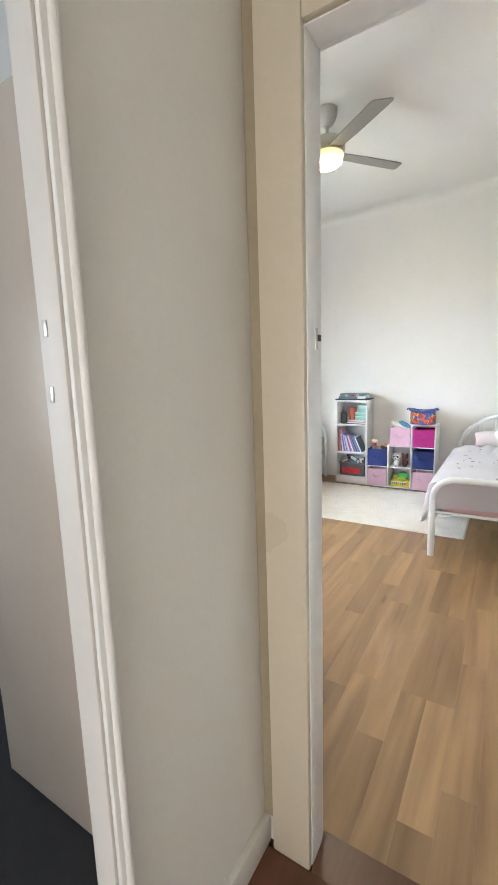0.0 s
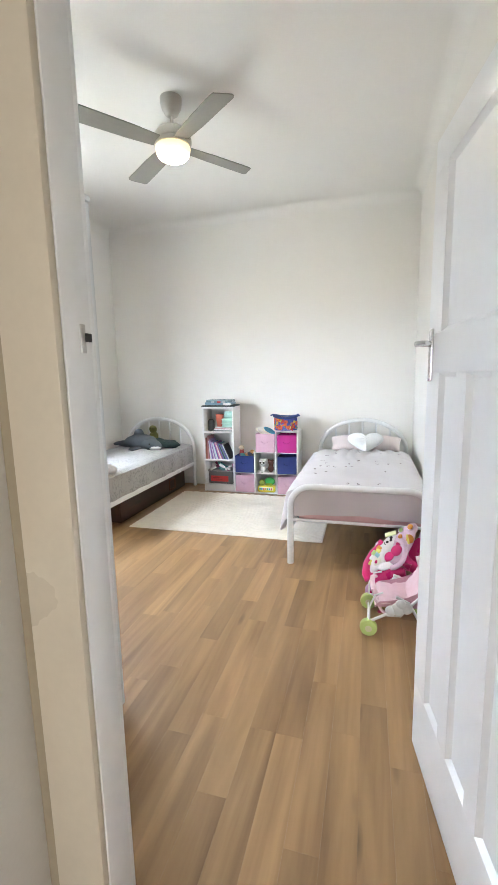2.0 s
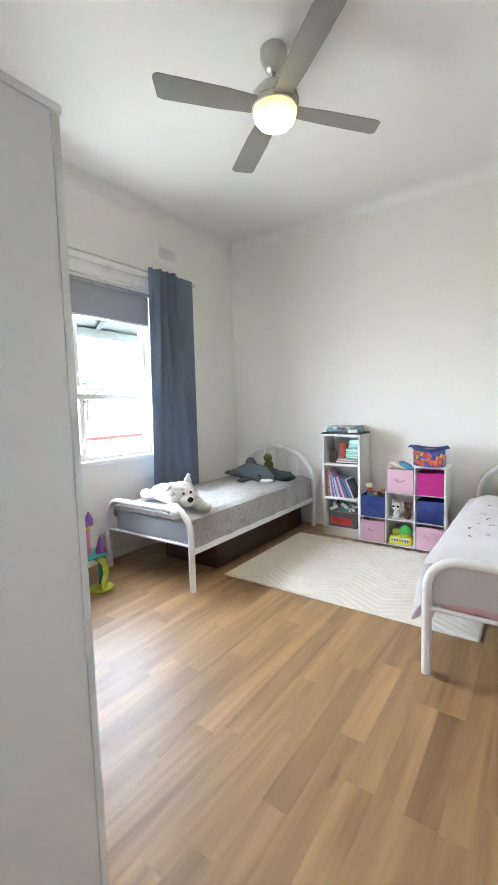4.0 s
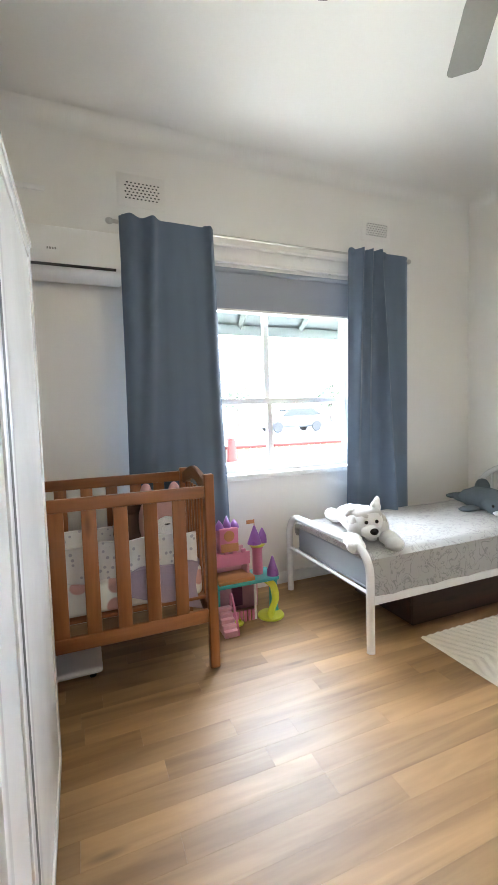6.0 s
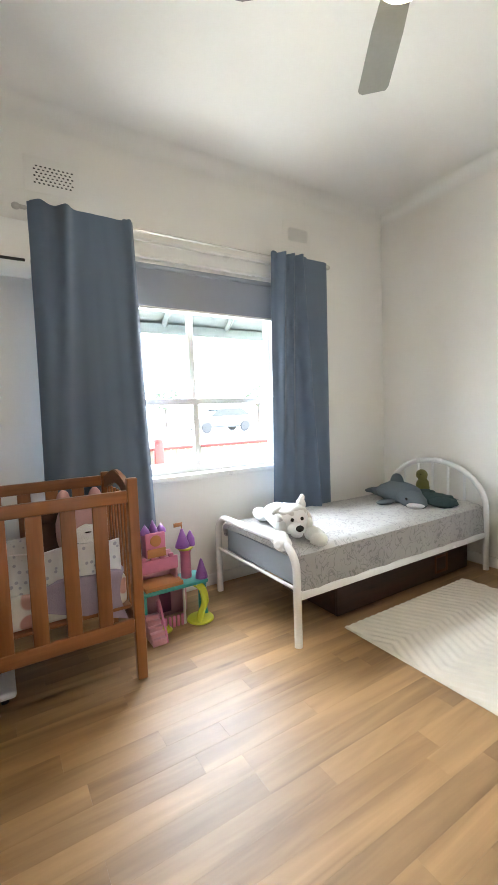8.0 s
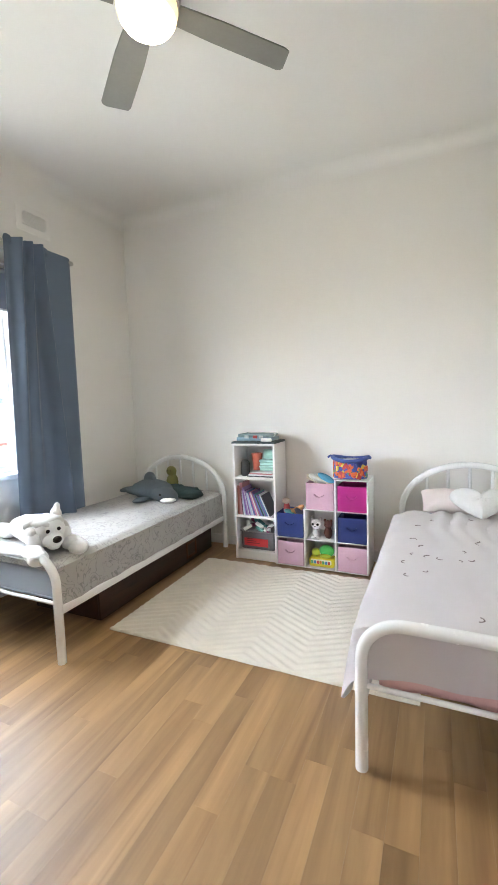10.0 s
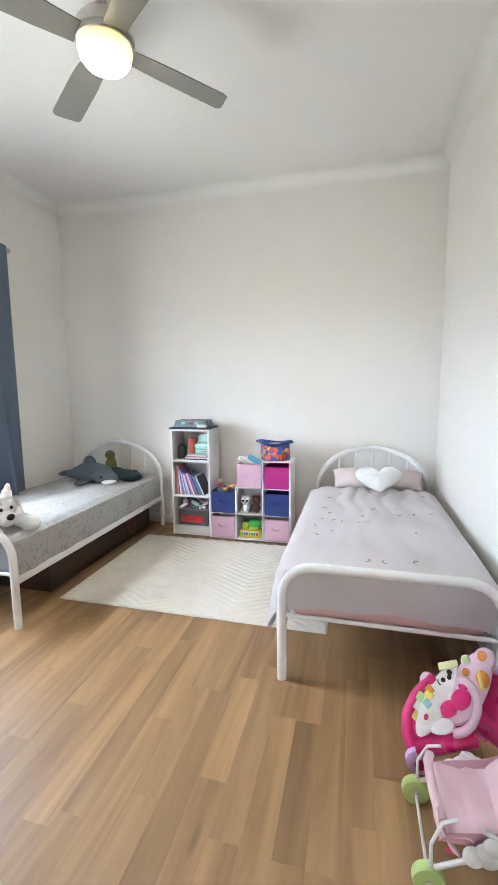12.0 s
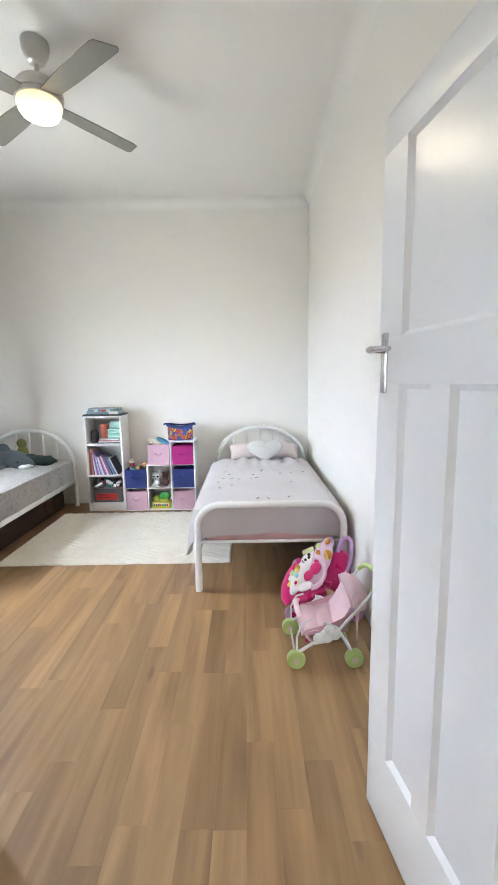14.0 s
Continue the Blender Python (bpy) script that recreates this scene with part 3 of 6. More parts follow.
air_vent(1.01, 1.24, 2.80, 2.92, 9, 6)
air_vent(2.955, 3.17, 2.815, 2.925, 8, 6)


def air_conditioner():
    h = thing("air_conditioner", "white wall-mounted split-system air conditioner", "air conditioner", pose(X0, 0.53, 2.21))
    b = bmesh.new()
    prof = [(0, 0.05), (0.03, 0.0), (0.10, 0.0), (0.175, 0.045), (0.19, 0.08), (0.185, 0.24), (0.165, 0.285), (0.11, 0.31), (0, 0.312)]
    ends = []
    for y in (-0.42, 0.42):
        ends.append([b.verts.new((x, y, z)) for x, z in prof])
    n = len(prof)
    for k in range(n):
        b.faces.new((ends[0][k], ends[0][(k + 1) % n], ends[1][(k + 1) % n], ends[1][k]))
    b.faces.new(ends[0])
    b.faces.new(ends[1][::-1])
    bmesh.ops.bevel(b, geom=list(b.edges), offset=0.006, segments=2, affect="EDGES", clamp_overlap=True)
    part("body", b, M_PLASTW, h)
    # dark bar on the closed front, for the slot's inner shade
    b = bmesh.new()
    box(b, 0.165, -0.385, 0.052, 0.1915, 0.385, 0.066, 0.003)
    part("air_slot", b, M_DARK, h, "dark bar for the shaded air slot")
    b = bmesh.new()
    box(b, 0.10, -0.385, 0.0, 0.18, 0.385, 0.012, 0.004, m=pose(0.02, 0, -0.045, 0, -32, 0))
    part("flap", b, M_PLASTW, h)
    for k in range(4):
        b = bmesh.new()
        box(b, 0.187, 0.0 + k * 0.014, 0.145, 0.1895, 0.009 + k * 0.014, 0.157, 0.001)
        part("badge", b, material("badge_grey", (0.25, 0.25, 0.25), 0.4, var=0.02) if k == 0 else bpy.data.materials["badge_grey"], h)
    # pipe cover that runs along the wall above it
    h2 = thing("pipe_cover", "white plastic pipe cover on the wall", "pipe cover")
    b = bmesh.new()
    box(b, X0, 0.1, 2.765, X0 + 0.014, 0.535, 2.80, 0.004)
    part("cover", b, M_PLASTW, h2)


air_conditioner()


# ---- outside the window ----
# lawn colour lightened, so that it bounces daylight up to the ceiling
M_GRASS = material("lightened_lawn", (0.34, 0.33, 0.26), 0.95, var=0.3, scale=3, grain=60, bump=0.4)
# fence cream and red darkened in colour, to hold against the outdoor glare
M_FENCE = material("darkened_cream_fence", (0.17, 0.145, 0.10), 0.6, var=0.06, scale=3, grain=40)
M_RED = material("darkened_red_fence", (0.14, 0.022, 0.018), 0.5, var=0.06, scale=3, grain=40)
M_ROAD = material("street_asphalt", (0.28, 0.28, 0.28), 0.9, var=0.15, scale=2, grain=90, bump=0.3)
# hood paint darkened, so that its bright underside still shows
M_VERAN = material("darkened_hood_paint", (0.12, 0.14, 0.137), 0.6, var=0.04, scale=3, grain=40)


def ground_z(x):
    t = min(max((-x - 1.5) / 14.0, 0), 1)
    return -0.35 + 0.62 * t * t * (3 - 2 * t)


def outside():
    b = bmesh.new()
    sheet(b, lambda u, v: ((X0 - 0.26) - u * 90, -60 + v * 130, ground_z(X0 - 0.26 - u * 90)), 120, 4)
    tagged(mesh_object("ground", b, M_GRASS, 60), "front lawn rising to the street", "ground", kind="structure")
    b = bmesh.new()
    sheet(b, lambda u, v: (-18.0 - u * 8, -60 + v * 130, ground_z(-18 - u * 8) + 0.02), 4, 4)
    tagged(mesh_object("road", b, M_ROAD, 60), "pale sunlit street", "road", kind="structure")
    # hood over the window
    h = thing("window_hood", "pale window hood on timber brackets, paint darkened for glare", "awning")
    b = bmesh.new()
    box(b, -0.95, 0.6, 2.10, -0.90, 3.9, 2.19, 0.006)
    part("beam", b, M_VERAN, h)
    b = bmesh.new()
    sheet(b, lambda u, v: (X0 - 0.25 - u * 0.6, 0.55 + v * 3.4, 2.62 - u * 0.42), 8, 2, 0.03)
    part("roof", b, M_VERAN, h)
    for y in (0.8, 1.45, 2.1, 2.75, 3.4):
        b = bmesh.new()
        sweep(b, [(X0 - 0.26, y, 2.56), (-0.92, y, 2.17)], 0.03, 4)
        part("rafter", b, M_VERAN, h)
    for y in (0.75, 3.75):
        b = bmesh.new()
        sweep(b, [(X0 - 0.25, y, 1.75), (-0.6, y, 1.9), (-0.9, y, 2.12)], 0.025, 6)
        part("bracket", b, M_VERAN, h)
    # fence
    f = thing("front_fence", "cream paling fence, red rail and post, colours darkened for glare", "fence")
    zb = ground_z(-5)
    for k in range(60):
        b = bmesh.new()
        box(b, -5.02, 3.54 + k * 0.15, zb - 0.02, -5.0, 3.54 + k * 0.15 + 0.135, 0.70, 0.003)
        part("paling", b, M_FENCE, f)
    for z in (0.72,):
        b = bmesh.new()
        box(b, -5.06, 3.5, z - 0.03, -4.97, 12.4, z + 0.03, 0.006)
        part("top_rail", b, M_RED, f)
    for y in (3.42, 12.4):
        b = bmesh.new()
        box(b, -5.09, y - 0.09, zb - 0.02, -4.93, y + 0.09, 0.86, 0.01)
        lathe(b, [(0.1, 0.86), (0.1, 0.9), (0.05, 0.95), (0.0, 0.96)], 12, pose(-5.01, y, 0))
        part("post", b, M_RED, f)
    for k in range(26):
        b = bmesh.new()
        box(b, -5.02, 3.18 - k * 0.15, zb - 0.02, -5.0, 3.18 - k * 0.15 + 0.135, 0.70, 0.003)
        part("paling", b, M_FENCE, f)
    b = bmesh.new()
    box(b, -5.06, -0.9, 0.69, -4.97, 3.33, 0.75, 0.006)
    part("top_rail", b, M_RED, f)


outside()


def parked_car():
    """A pale hatchback seen from its side, its length along y."""
    zg = ground_z(-20) + 0.02
    h = thing("parked_car", "pale silver hatchback parked on the street, paint darkened for glare", "car", pose(-20.0, 12.7, zg))
    # body and rims darkened, tyres lightened, to suit the glare outdoors
    paint = material("darkened_silver_paint", (0.085, 0.09, 0.095), 0.5, metal=0.0, var=0.02, coat=0.6)
    glass = material("tinted_glass", (0.05, 0.06, 0.065), 0.15, var=0.02)
    rimm = material("alloy_rim", (0.15, 0.15, 0.155), 0.5, metal=0.0, var=0.05)
    rubber = material("tyre_rubber", (0.06, 0.06, 0.06), 0.8, var=0.1)
    b = bmesh.new()
    side = [(-2.05, 0.3), (-2.1, 0.6), (-1.95, 0.82), (-1.0, 0.95), (1.7, 0.98), (2.0, 0.9), (2.08, 0.5), (2.0, 0.28)]
    ends = [[b.verts.new((x, y, z)) for y, z in side] for x in (-0.85, 0.85)]
    for k in range(len(side)):
        b.faces.new((ends[0][k], ends[0][(k + 1) % len(side)], ends[1][(k + 1) % len(side)], ends[1][k]))
    b.faces.new(ends[0])
    b.faces.new(ends[1][::-1])
    bmesh.ops.bevel(b, geom=list(b.edges), offset=0.07, segments=3, affect="EDGES", clamp_overlap=True)
    part("body", b, paint, h)
    for nm, top, mat, w in (("cabin_glass", [(-1.05, 0.93), (-0.45, 1.36), (1.2, 1.38), (1.85, 0.95)], glass, 0.74), ("roof", [(-0.5, 1.36), (-0.3, 1.44), (1.05, 1.45), (1.3, 1.36)], paint, 0.72)):
        b = bmesh.new()
        ends = [[b.verts.new((x, y, z)) for y, z in top] for x in (-w, w)]
        for k in range(4):
            b.faces.new((ends[0][k], ends[0][(k + 1) % 4], ends[1][(k + 1) % 4], ends[1][k]))
        b.faces.new(ends[0])
        b.faces.new(ends[1][::-1])
        part(nm, b, mat, h)
    for x in (-0.8, 0.8):
        for y in (-1.3, 1.3):
            b = bmesh.new()
            lathe(b, [(0.2, -0.1), (0.3, -0.1), (0.32, -0.06), (0.32, 0.06), (0.3, 0.1), (0.2, 0.1)], 20, pose(x, y, 0.32, 0, 90, 0))
            wheel = part("wheel", b, rubber, h)
            b = bmesh.new()
            lathe(b, [(0.0, -0.07), (0.21, -0.09), (0.21, 0.09), (0.0, 0.07)], 16, pose(x, y, 0.32, 0, 90, 0))
            part("rim", b, rimm, wheel)


parked_car()


def street_tree(x, y, s, seed):
    rng = random.Random(seed)
    h = thing("street_tree", "leafy green street tree beyond the road", "tree", pose(x, y, ground_z(x)), group="street trees")
    bark = bpy.data.materials.get("tree_bark") or material("tree_bark", (0.13, 0.10, 0.08), 0.9, var=0.2)
    leaf = bpy.data.materials.get("tree_leaf") or material("tree_leaf", (0.11, 0.13, 0.08), 0.8, var=0.3, scale=1)
    b = bmesh.new()
    sweep(b, [(0, 0, 0), (0.05, 0, s * 0.4), (0, 0.08, s * 0.7)], [0.16, 0.12, 0.06], 8)
    for k in range(5):
        a = k * 1.26 + seed
        sweep(b, [(0.03, 0, s * 0.42), (math.cos(a) * s * 0.15, math.sin(a) * s * 0.15, s * 0.6), (math.cos(a) * s * 0.3, math.sin(a) * s * 0.3, s * 0.78)], [0.07, 0.05, 0.02], 6)
    part("trunk", b, bark, h)
    b = bmesh.new()
    for k in range(420):
        d = Vector((rng.gauss(0, 1), rng.gauss(0, 1), rng.gauss(0, 0.8))).normalized() * (s * rng.uniform(0.18, 0.42))
        c = Vector((0, 0, s * 0.74)) + d
        r = s * rng.uniform(0.02, 0.045)
        m = Matrix.LocRotScale(c, Euler((rng.uniform(0, 6), rng.uniform(0, 6), rng.uniform(0, 6))), (r * 1.6, r, 1))
        vs = [b.verts.new(m @ Vector(p)) for p in ((-1, 0, 0), (0, -0.7, 0), (1, 0, 0), (0, 0.7, 0))]
        b.faces.new(vs)
    part("crown", b, leaf, h)


street_tree(-36, 26, 4.2, 2)
street_tree(-38, 16, 3.8, 5)

# bright overcast distance
_bk = material("overcast_glow", (0.8, 0.85, 0.9), 1.0, var=0, emit=(0.86, 0.93, 1.0), strength=SKY_GLOW)
b = bmesh.new()
sheet(b, lambda u, v: (-56 * math.sin(math.pi * (0.06 + 0.88 * u)) - 6, 3 - 75 * math.cos(math.pi * (0.06 + 0.88 * u)), -2 + 90 * v), 24, 6)
tagged(mesh_object("backdrop", b, _bk, 60), "white overcast sky beyond the street", "sky", kind="structure")

# ---- ceiling fan ----
def ceiling_fan():
    h = thing("ceiling_fan", "nickel ceiling fan with four grey blades and lit dome", "ceiling fan", pose(1.752, 2.06, 0))
    b = bmesh.new()
    lathe(b, [(0.074, ZC - 0.001), (0.074, 3.222), (0.07, 3.20), (0.062, 3.178), (0.052, 3.165), (0.046, 3.15), (0.028, 3.137), (0.0, 3.137)], 28)
    part("canopy", b, M_NICKEL, h)
    b = bmesh.new()
    lathe(b, [(0.012, 3.145), (0.012, 3.085), (0.02, 3.085), (0.026, 3.07), (0.02, 3.055)], 16)
    part("down_rod", b, M_NICKEL, h)
    b = bmesh.new()
    lathe(b, [(0.0, 3.062), (0.06, 3.06), (0.098, 3.048), (0.122, 3.018), (0.132, 2.985), (0.132, 2.972), (0.126, 2.97), (0.126, 2.945), (0.11, 2.938), (0.0, 2.938)], 36)
    part("motor_housing", b, M_NICKEL, h)
    b = bmesh.new()
    lathe(b, [(0.119, 2.945), (0.121, 2.93), (0.115, 2.905), (0.095, 2.88), (0.06, 2.862), (0.03, 2.856), (0.0, 2.855)], 36)
    part("glass_dome", b, M_LAMP, h, "glowing frosted glass dome")
    for k in range(4):
        m = pose(0, 0, 2.957, 0, 0, 52.3 + 90 * k)
        b = bmesh.new()
        outline = [(0.12, -0.054), (0.3, -0.066), (0.6, -0.071), (0.628, -0.062), (0.662, 0.044), (0.656, 0.062), (0.64, 0.071), (0.3, 0.066), (0.12, 0.054)]
        lo = [b.verts.new((x, y, -0.003 + y * 0.13)) for x, y in outline]
        hi = [b.verts.new((x, y, 0.003 + y * 0.13)) for x, y in outline]
        b.faces.new(lo[::-1])
        b.faces.new(hi)
        for i in range(len(outline)):
            j = (i + 1) % len(outline)
            b.faces.new((lo[i], lo[j], hi[j], hi[i]))
        bmesh.ops.transform(b, matrix=m, verts=b.verts)
        part("blade", b, M_BLADE, h, smooth=30)


def lit_glass():
    """Frosted glass, hot white at the bottom of the dome and amber at its rim."""
    m = material("lit_frosted_glass", (0.9, 0.85, 0.75), 0.4, var=0, emit=(1.0, 0.80, 0.48), strength=LAMP_GLOW)
    n, l = m.node_tree.nodes, m.node_tree.links
    tc, sep, rng, tint = n.new("ShaderNodeTexCoord"), n.new("ShaderNodeSeparateXYZ"), n.new("ShaderNodeMapRange"), n.new("ShaderNodeValToRGB")
    l.new(tc.outputs["Object"], sep.inputs[0])
    l.new(sep.outputs["Z"], rng.inputs["Value"])
    rng.inputs["From Min"].default_value, rng.inputs["From Max"].default_value = 2.945, 2.868
    e = tint.color_ramp.elements
    e[0].color, e[1].color = (0.0080, 0.0052, 0.0014, 1), (1.0, 0.84, 0.56, 1)
    mid = e.new(0.6)
    mid.color = (0.013, 0.0099, 0.0042, 1)
    l.new(rng.outputs["Result"], tint.inputs["Fac"])
    l.new(tint.outputs["Color"], n["Principled BSDF"].inputs["Emission Color"])
    return m


M_LAMP = lit_glass()
M_BLADE = material("grey_fan_blade", (0.22, 0.215, 0.195), 0.4, var=0.06, scale=6, grain=60, bump=0.04)
ceiling_fan()


# ---- wardrobe ----
def wardrobe():
    x0, x1, y0, y1, z1, xg = 1.055, 2.125, Y0 + 0.018, 0.497, 2.0, 1.82
    h = thing("wardrobe", "tall glossy white two-door wardrobe", "wardrobe")
    for nm, bx in (("side_panel", (x0, y0, 0.0, x0 + 0.018, y1, z1 - 0.02)), ("side_panel", (x1 - 0.018, y0, 0.0, x1, y1, z1 - 0.02)),
                   ("back_panel", (x0 + 0.018, y0, 0.0, x1 - 0.018, y0 + 0.012, z1 - 0.02)), ("bottom_panel", (x0 + 0.018, y0 + 0.012, 0.07, x1 - 0.018, y1, 0.088)),
                   ("plinth", (x0 + 0.018, y1 - 0.05, 0, x1 - 0.018, y1 - 0.034, 0.07))):
        part(nm, boxes(bx, bevel=0.001), M_ROBE, h)
    b = bmesh.new()
    box(b, x0 - 0.004, y0, z1 - 0.02, x1 + 0.004, y1 + 0.026, z1, 0.003)
    part("top_panel", b, M_ROBE, h)
    for a, c in ((x0, xg - 0.018), (xg + 0.018, x1)):
        b = bmesh.new()
        za, zb = 0.012, z1 - 0.024
        box(b, a + 0.045, y1 + 0.004, za + 0.045, c - 0.045, y1 + 0.016, zb - 0.045)
        panel_bm = b
        door = bmesh.new()
        for bx in ((a, za, a + 0.045, zb), (c - 0.045, za, c, zb), (a + 0.045, za, c - 0.045, za + 0.045), (a + 0.045, zb - 0.045, c - 0.045, zb)):
            box(door, bx[0], y1 + 0.002, bx[1], bx[2], y1 + 0.022, bx[3], 0.003)
        d = part("door", door, M_ROBE, h)
        part("panel", panel_bm, M_ROBE, d)
    # flush black strip stands in for the shaded gap between the doors
    b = bmesh.new()
    box(b, xg - 0.017, y1 + 0.004, 0.02, xg + 0.017, y1 + 0.0215, z1 - 0.03, 0.002)
    part("shadow_gap", b, M_DARK, h, "black strip for the shaded gap between the doors")


wardrobe()


# ---- beds ----
def bed_frame(x0, x1, y0, y1, label):
    """A tubular steel single bed: an upside-down U at the foot, an arched spindle head."""
    h = thing("single_bed", label, "bed", group="tubular steel single beds")
    r, cx, w = 0.024, (x0 + x1) / 2, (x1 - x0) / 2
    c = 0.15

    def u_shape(y, top, rad):
        return ([(x0, y, 0.0), (x0, y, 0.2), (x0, y, top - rad)] + arc((x0 + rad, y, top - rad), rad, 172, 98, 8) + [(x0 + rad, y, top), (cx, y, top), (x1 - rad, y, top)]
                + arc((x1 - rad, y, top - rad), rad, 82, 8, 8) + [(x1, y, top - rad), (x1, y, 0.2), (x1, y, 0.0)])

    b = bmesh.new()
    sweep(b, u_shape(y0, 0.585, c), r, 14)
    part("foot_frame", b, M_STEEL, h)
    b = bmesh.new()
    sweep(b, [(x0, y0, 0.335), (x1, y0, 0.335)], 0.011, 10)
    part("cross_bar", b, M_STEEL, h)
    # head: straight legs that run into a half ellipse
    b = bmesh.new()
    pts = [(x0, y1, 0.0), (x0, y1, 0.2), (x0, y1, 0.5)]
    pts += [(cx - w * math.cos(radians(a)), y1, 0.5 + 0.365 * math.sin(radians(a))) for a in range(8, 180, 8)]
    pts += [(x1, y1, 0.5), (x1, y1, 0.2), (x1, y1, 0.0)]
    sweep(b, pts, r, 14)
    part("head_frame", b, M_STEEL, h)
    b = bmesh.new()
    sweep(b, [(x0, y1, 0.4), (x1, y1, 0.4)], 0.011, 10)
    part("cross_bar", b, M_STEEL, h)
    for k in range(-2, 3):
        x = cx + k * w * 0.31
        b = bmesh.new()
        sweep(b, [(x, y1, 0.395), (x, y1, 0.5 + 0.365 * math.sqrt(max(0, 1 - ((x - cx) / w) ** 2)) - 0.01)], 0.0115, 8)
        part("spindle", b, M_STEEL, h)
    for x in (x0 + 0.006, x1 - 0.006):
        b = bmesh.new()
        box(b, x - 0.014, y0, 0.268, x + 0.014, y1, 0.315, 0.004)
        part("side_rail", b, M_STEEL, h)
    for k in range(9):
        y = y0 + 0.14 + k * (y1 - y0 - 0.28) / 8
        b = bmesh.new()
        box(b, x0 + 0.018, y - 0.022, 0.285, x1 - 0.018, y + 0.022, 0.302, 0.003)
        part("slat", b, M_STEEL, h)
    return h


def mattress(x0, x1, y0, y1, z0, z1, mat, label):
    h = thing("mattress", label, "mattress")
    b = bmesh.new()
    box(b, x0, y0, z0, x1, y1, z1, 0.045, 4)
    part("mattress_core", b, mat, h)
    for z in (z0 + 0.03, z1 - 0.03):
        b = bmesh.new()
        rr = 0.05
        loop = arc((x1 - rr, y1 - rr, z), rr, 0, 90, 5, "xy") + arc((x0 + rr, y1 - rr, z), rr, 90, 180, 5, "xy") + arc((x0 + rr, y0 + rr, z), rr, 180, 270, 5, "xy") + arc((x1 - rr, y0 + rr, z), rr, 270, 360, 5, "xy")
        sweep(b, loop, 0.006, 6, closed=True)
        part("piping", b, mat, h)
    return h


def drape(x0, x1, y0, y1, zt, dl, dr, df, seed, wrinkle=0.008, belly=0.0, flare=0.03, nu=72, nv=110):
    """A cover over a mattress: flat on top, hanging dl, dr and df at both sides and the foot (y0)."""
    b = bmesh.new()
    wl = dl + (x1 - x0) + dr
    ln = df + (y1 - y0)

    def f(u, v):
        s, t = u * wl - dl, v * ln - df
        over_x = max(0.0, -s) if s < 0 else max(0.0, s - (x1 - x0))
        over_y = max(0.0, -t)
        x = x0 + min(max(s, 0), x1 - x0)
        y = y0 + max(t, 0)
        side = -1 if s < 0 else 1
        edge = min(1.0, min(abs(s), abs(s - (x1 - x0))) / 0.06) if 0 <= s <= x1 - x0 else 0
        drop, turn = over_x + over_y, 0.0
        if over_x > 0 and over_y > 0:
            # the cloth fans round the corner
            d1 = dl if s < 0 else dr
            turn = math.atan2(over_y / df, over_x / d1)
            drop = max(over_x / d1, over_y / df) * (d1 * math.cos(turn) ** 2 + df * math.sin(turn) ** 2)
        z = zt - drop - 0.018 * (1 - edge) ** 2
        rip = noise.noise(Vector((x * 2.2, y * 3.1, seed))) + 0.5 * noise.noise(Vector((x * 6.5, y * 2.8, seed + 7)))
        z += wrinkle * rip * (1 if over_x + over_y == 0 else 0.3)
        near = max(0.0, 1 - (y1 - y) / 0.75)
        gather = abs(math.sin(x * 23 + 3.5 * noise.noise(Vector((x * 3, y * 2.5, seed + 2))) + seed))
        z += wrinkle * 1.1 * (gather - 0.5) * (0.15 + near) * (1 if over_x + over_y == 0 else 0.2)
        z += belly * math.sin(math.pi * min(max(s / (x1 - x0), 0), 1)) * 1.0
        fold = math.sin(y * 21 + seed + 2 * noise.noise(Vector((y * 2, seed, 0))))
        if over_x > 0:
            x += side * math.cos(turn) * (0.012 + drop * flare + 0.75 * wrinkle * fold * min(1, drop * 6))
        if over_y > 0:
            y -= (0.02 + 0.5 * wrinkle * math.sin(x * 19 + seed) * min(1, drop * 6)) * (math.sin(turn) if over_x > 0 else 1)
        return (x, y, max(z, 0.03))

    return sheet(b, f, nu, nv, 0.012)


M_PRINT = material("rainbow_print", (0.17, 0.13, 0.14), 0.9, var=0.05)


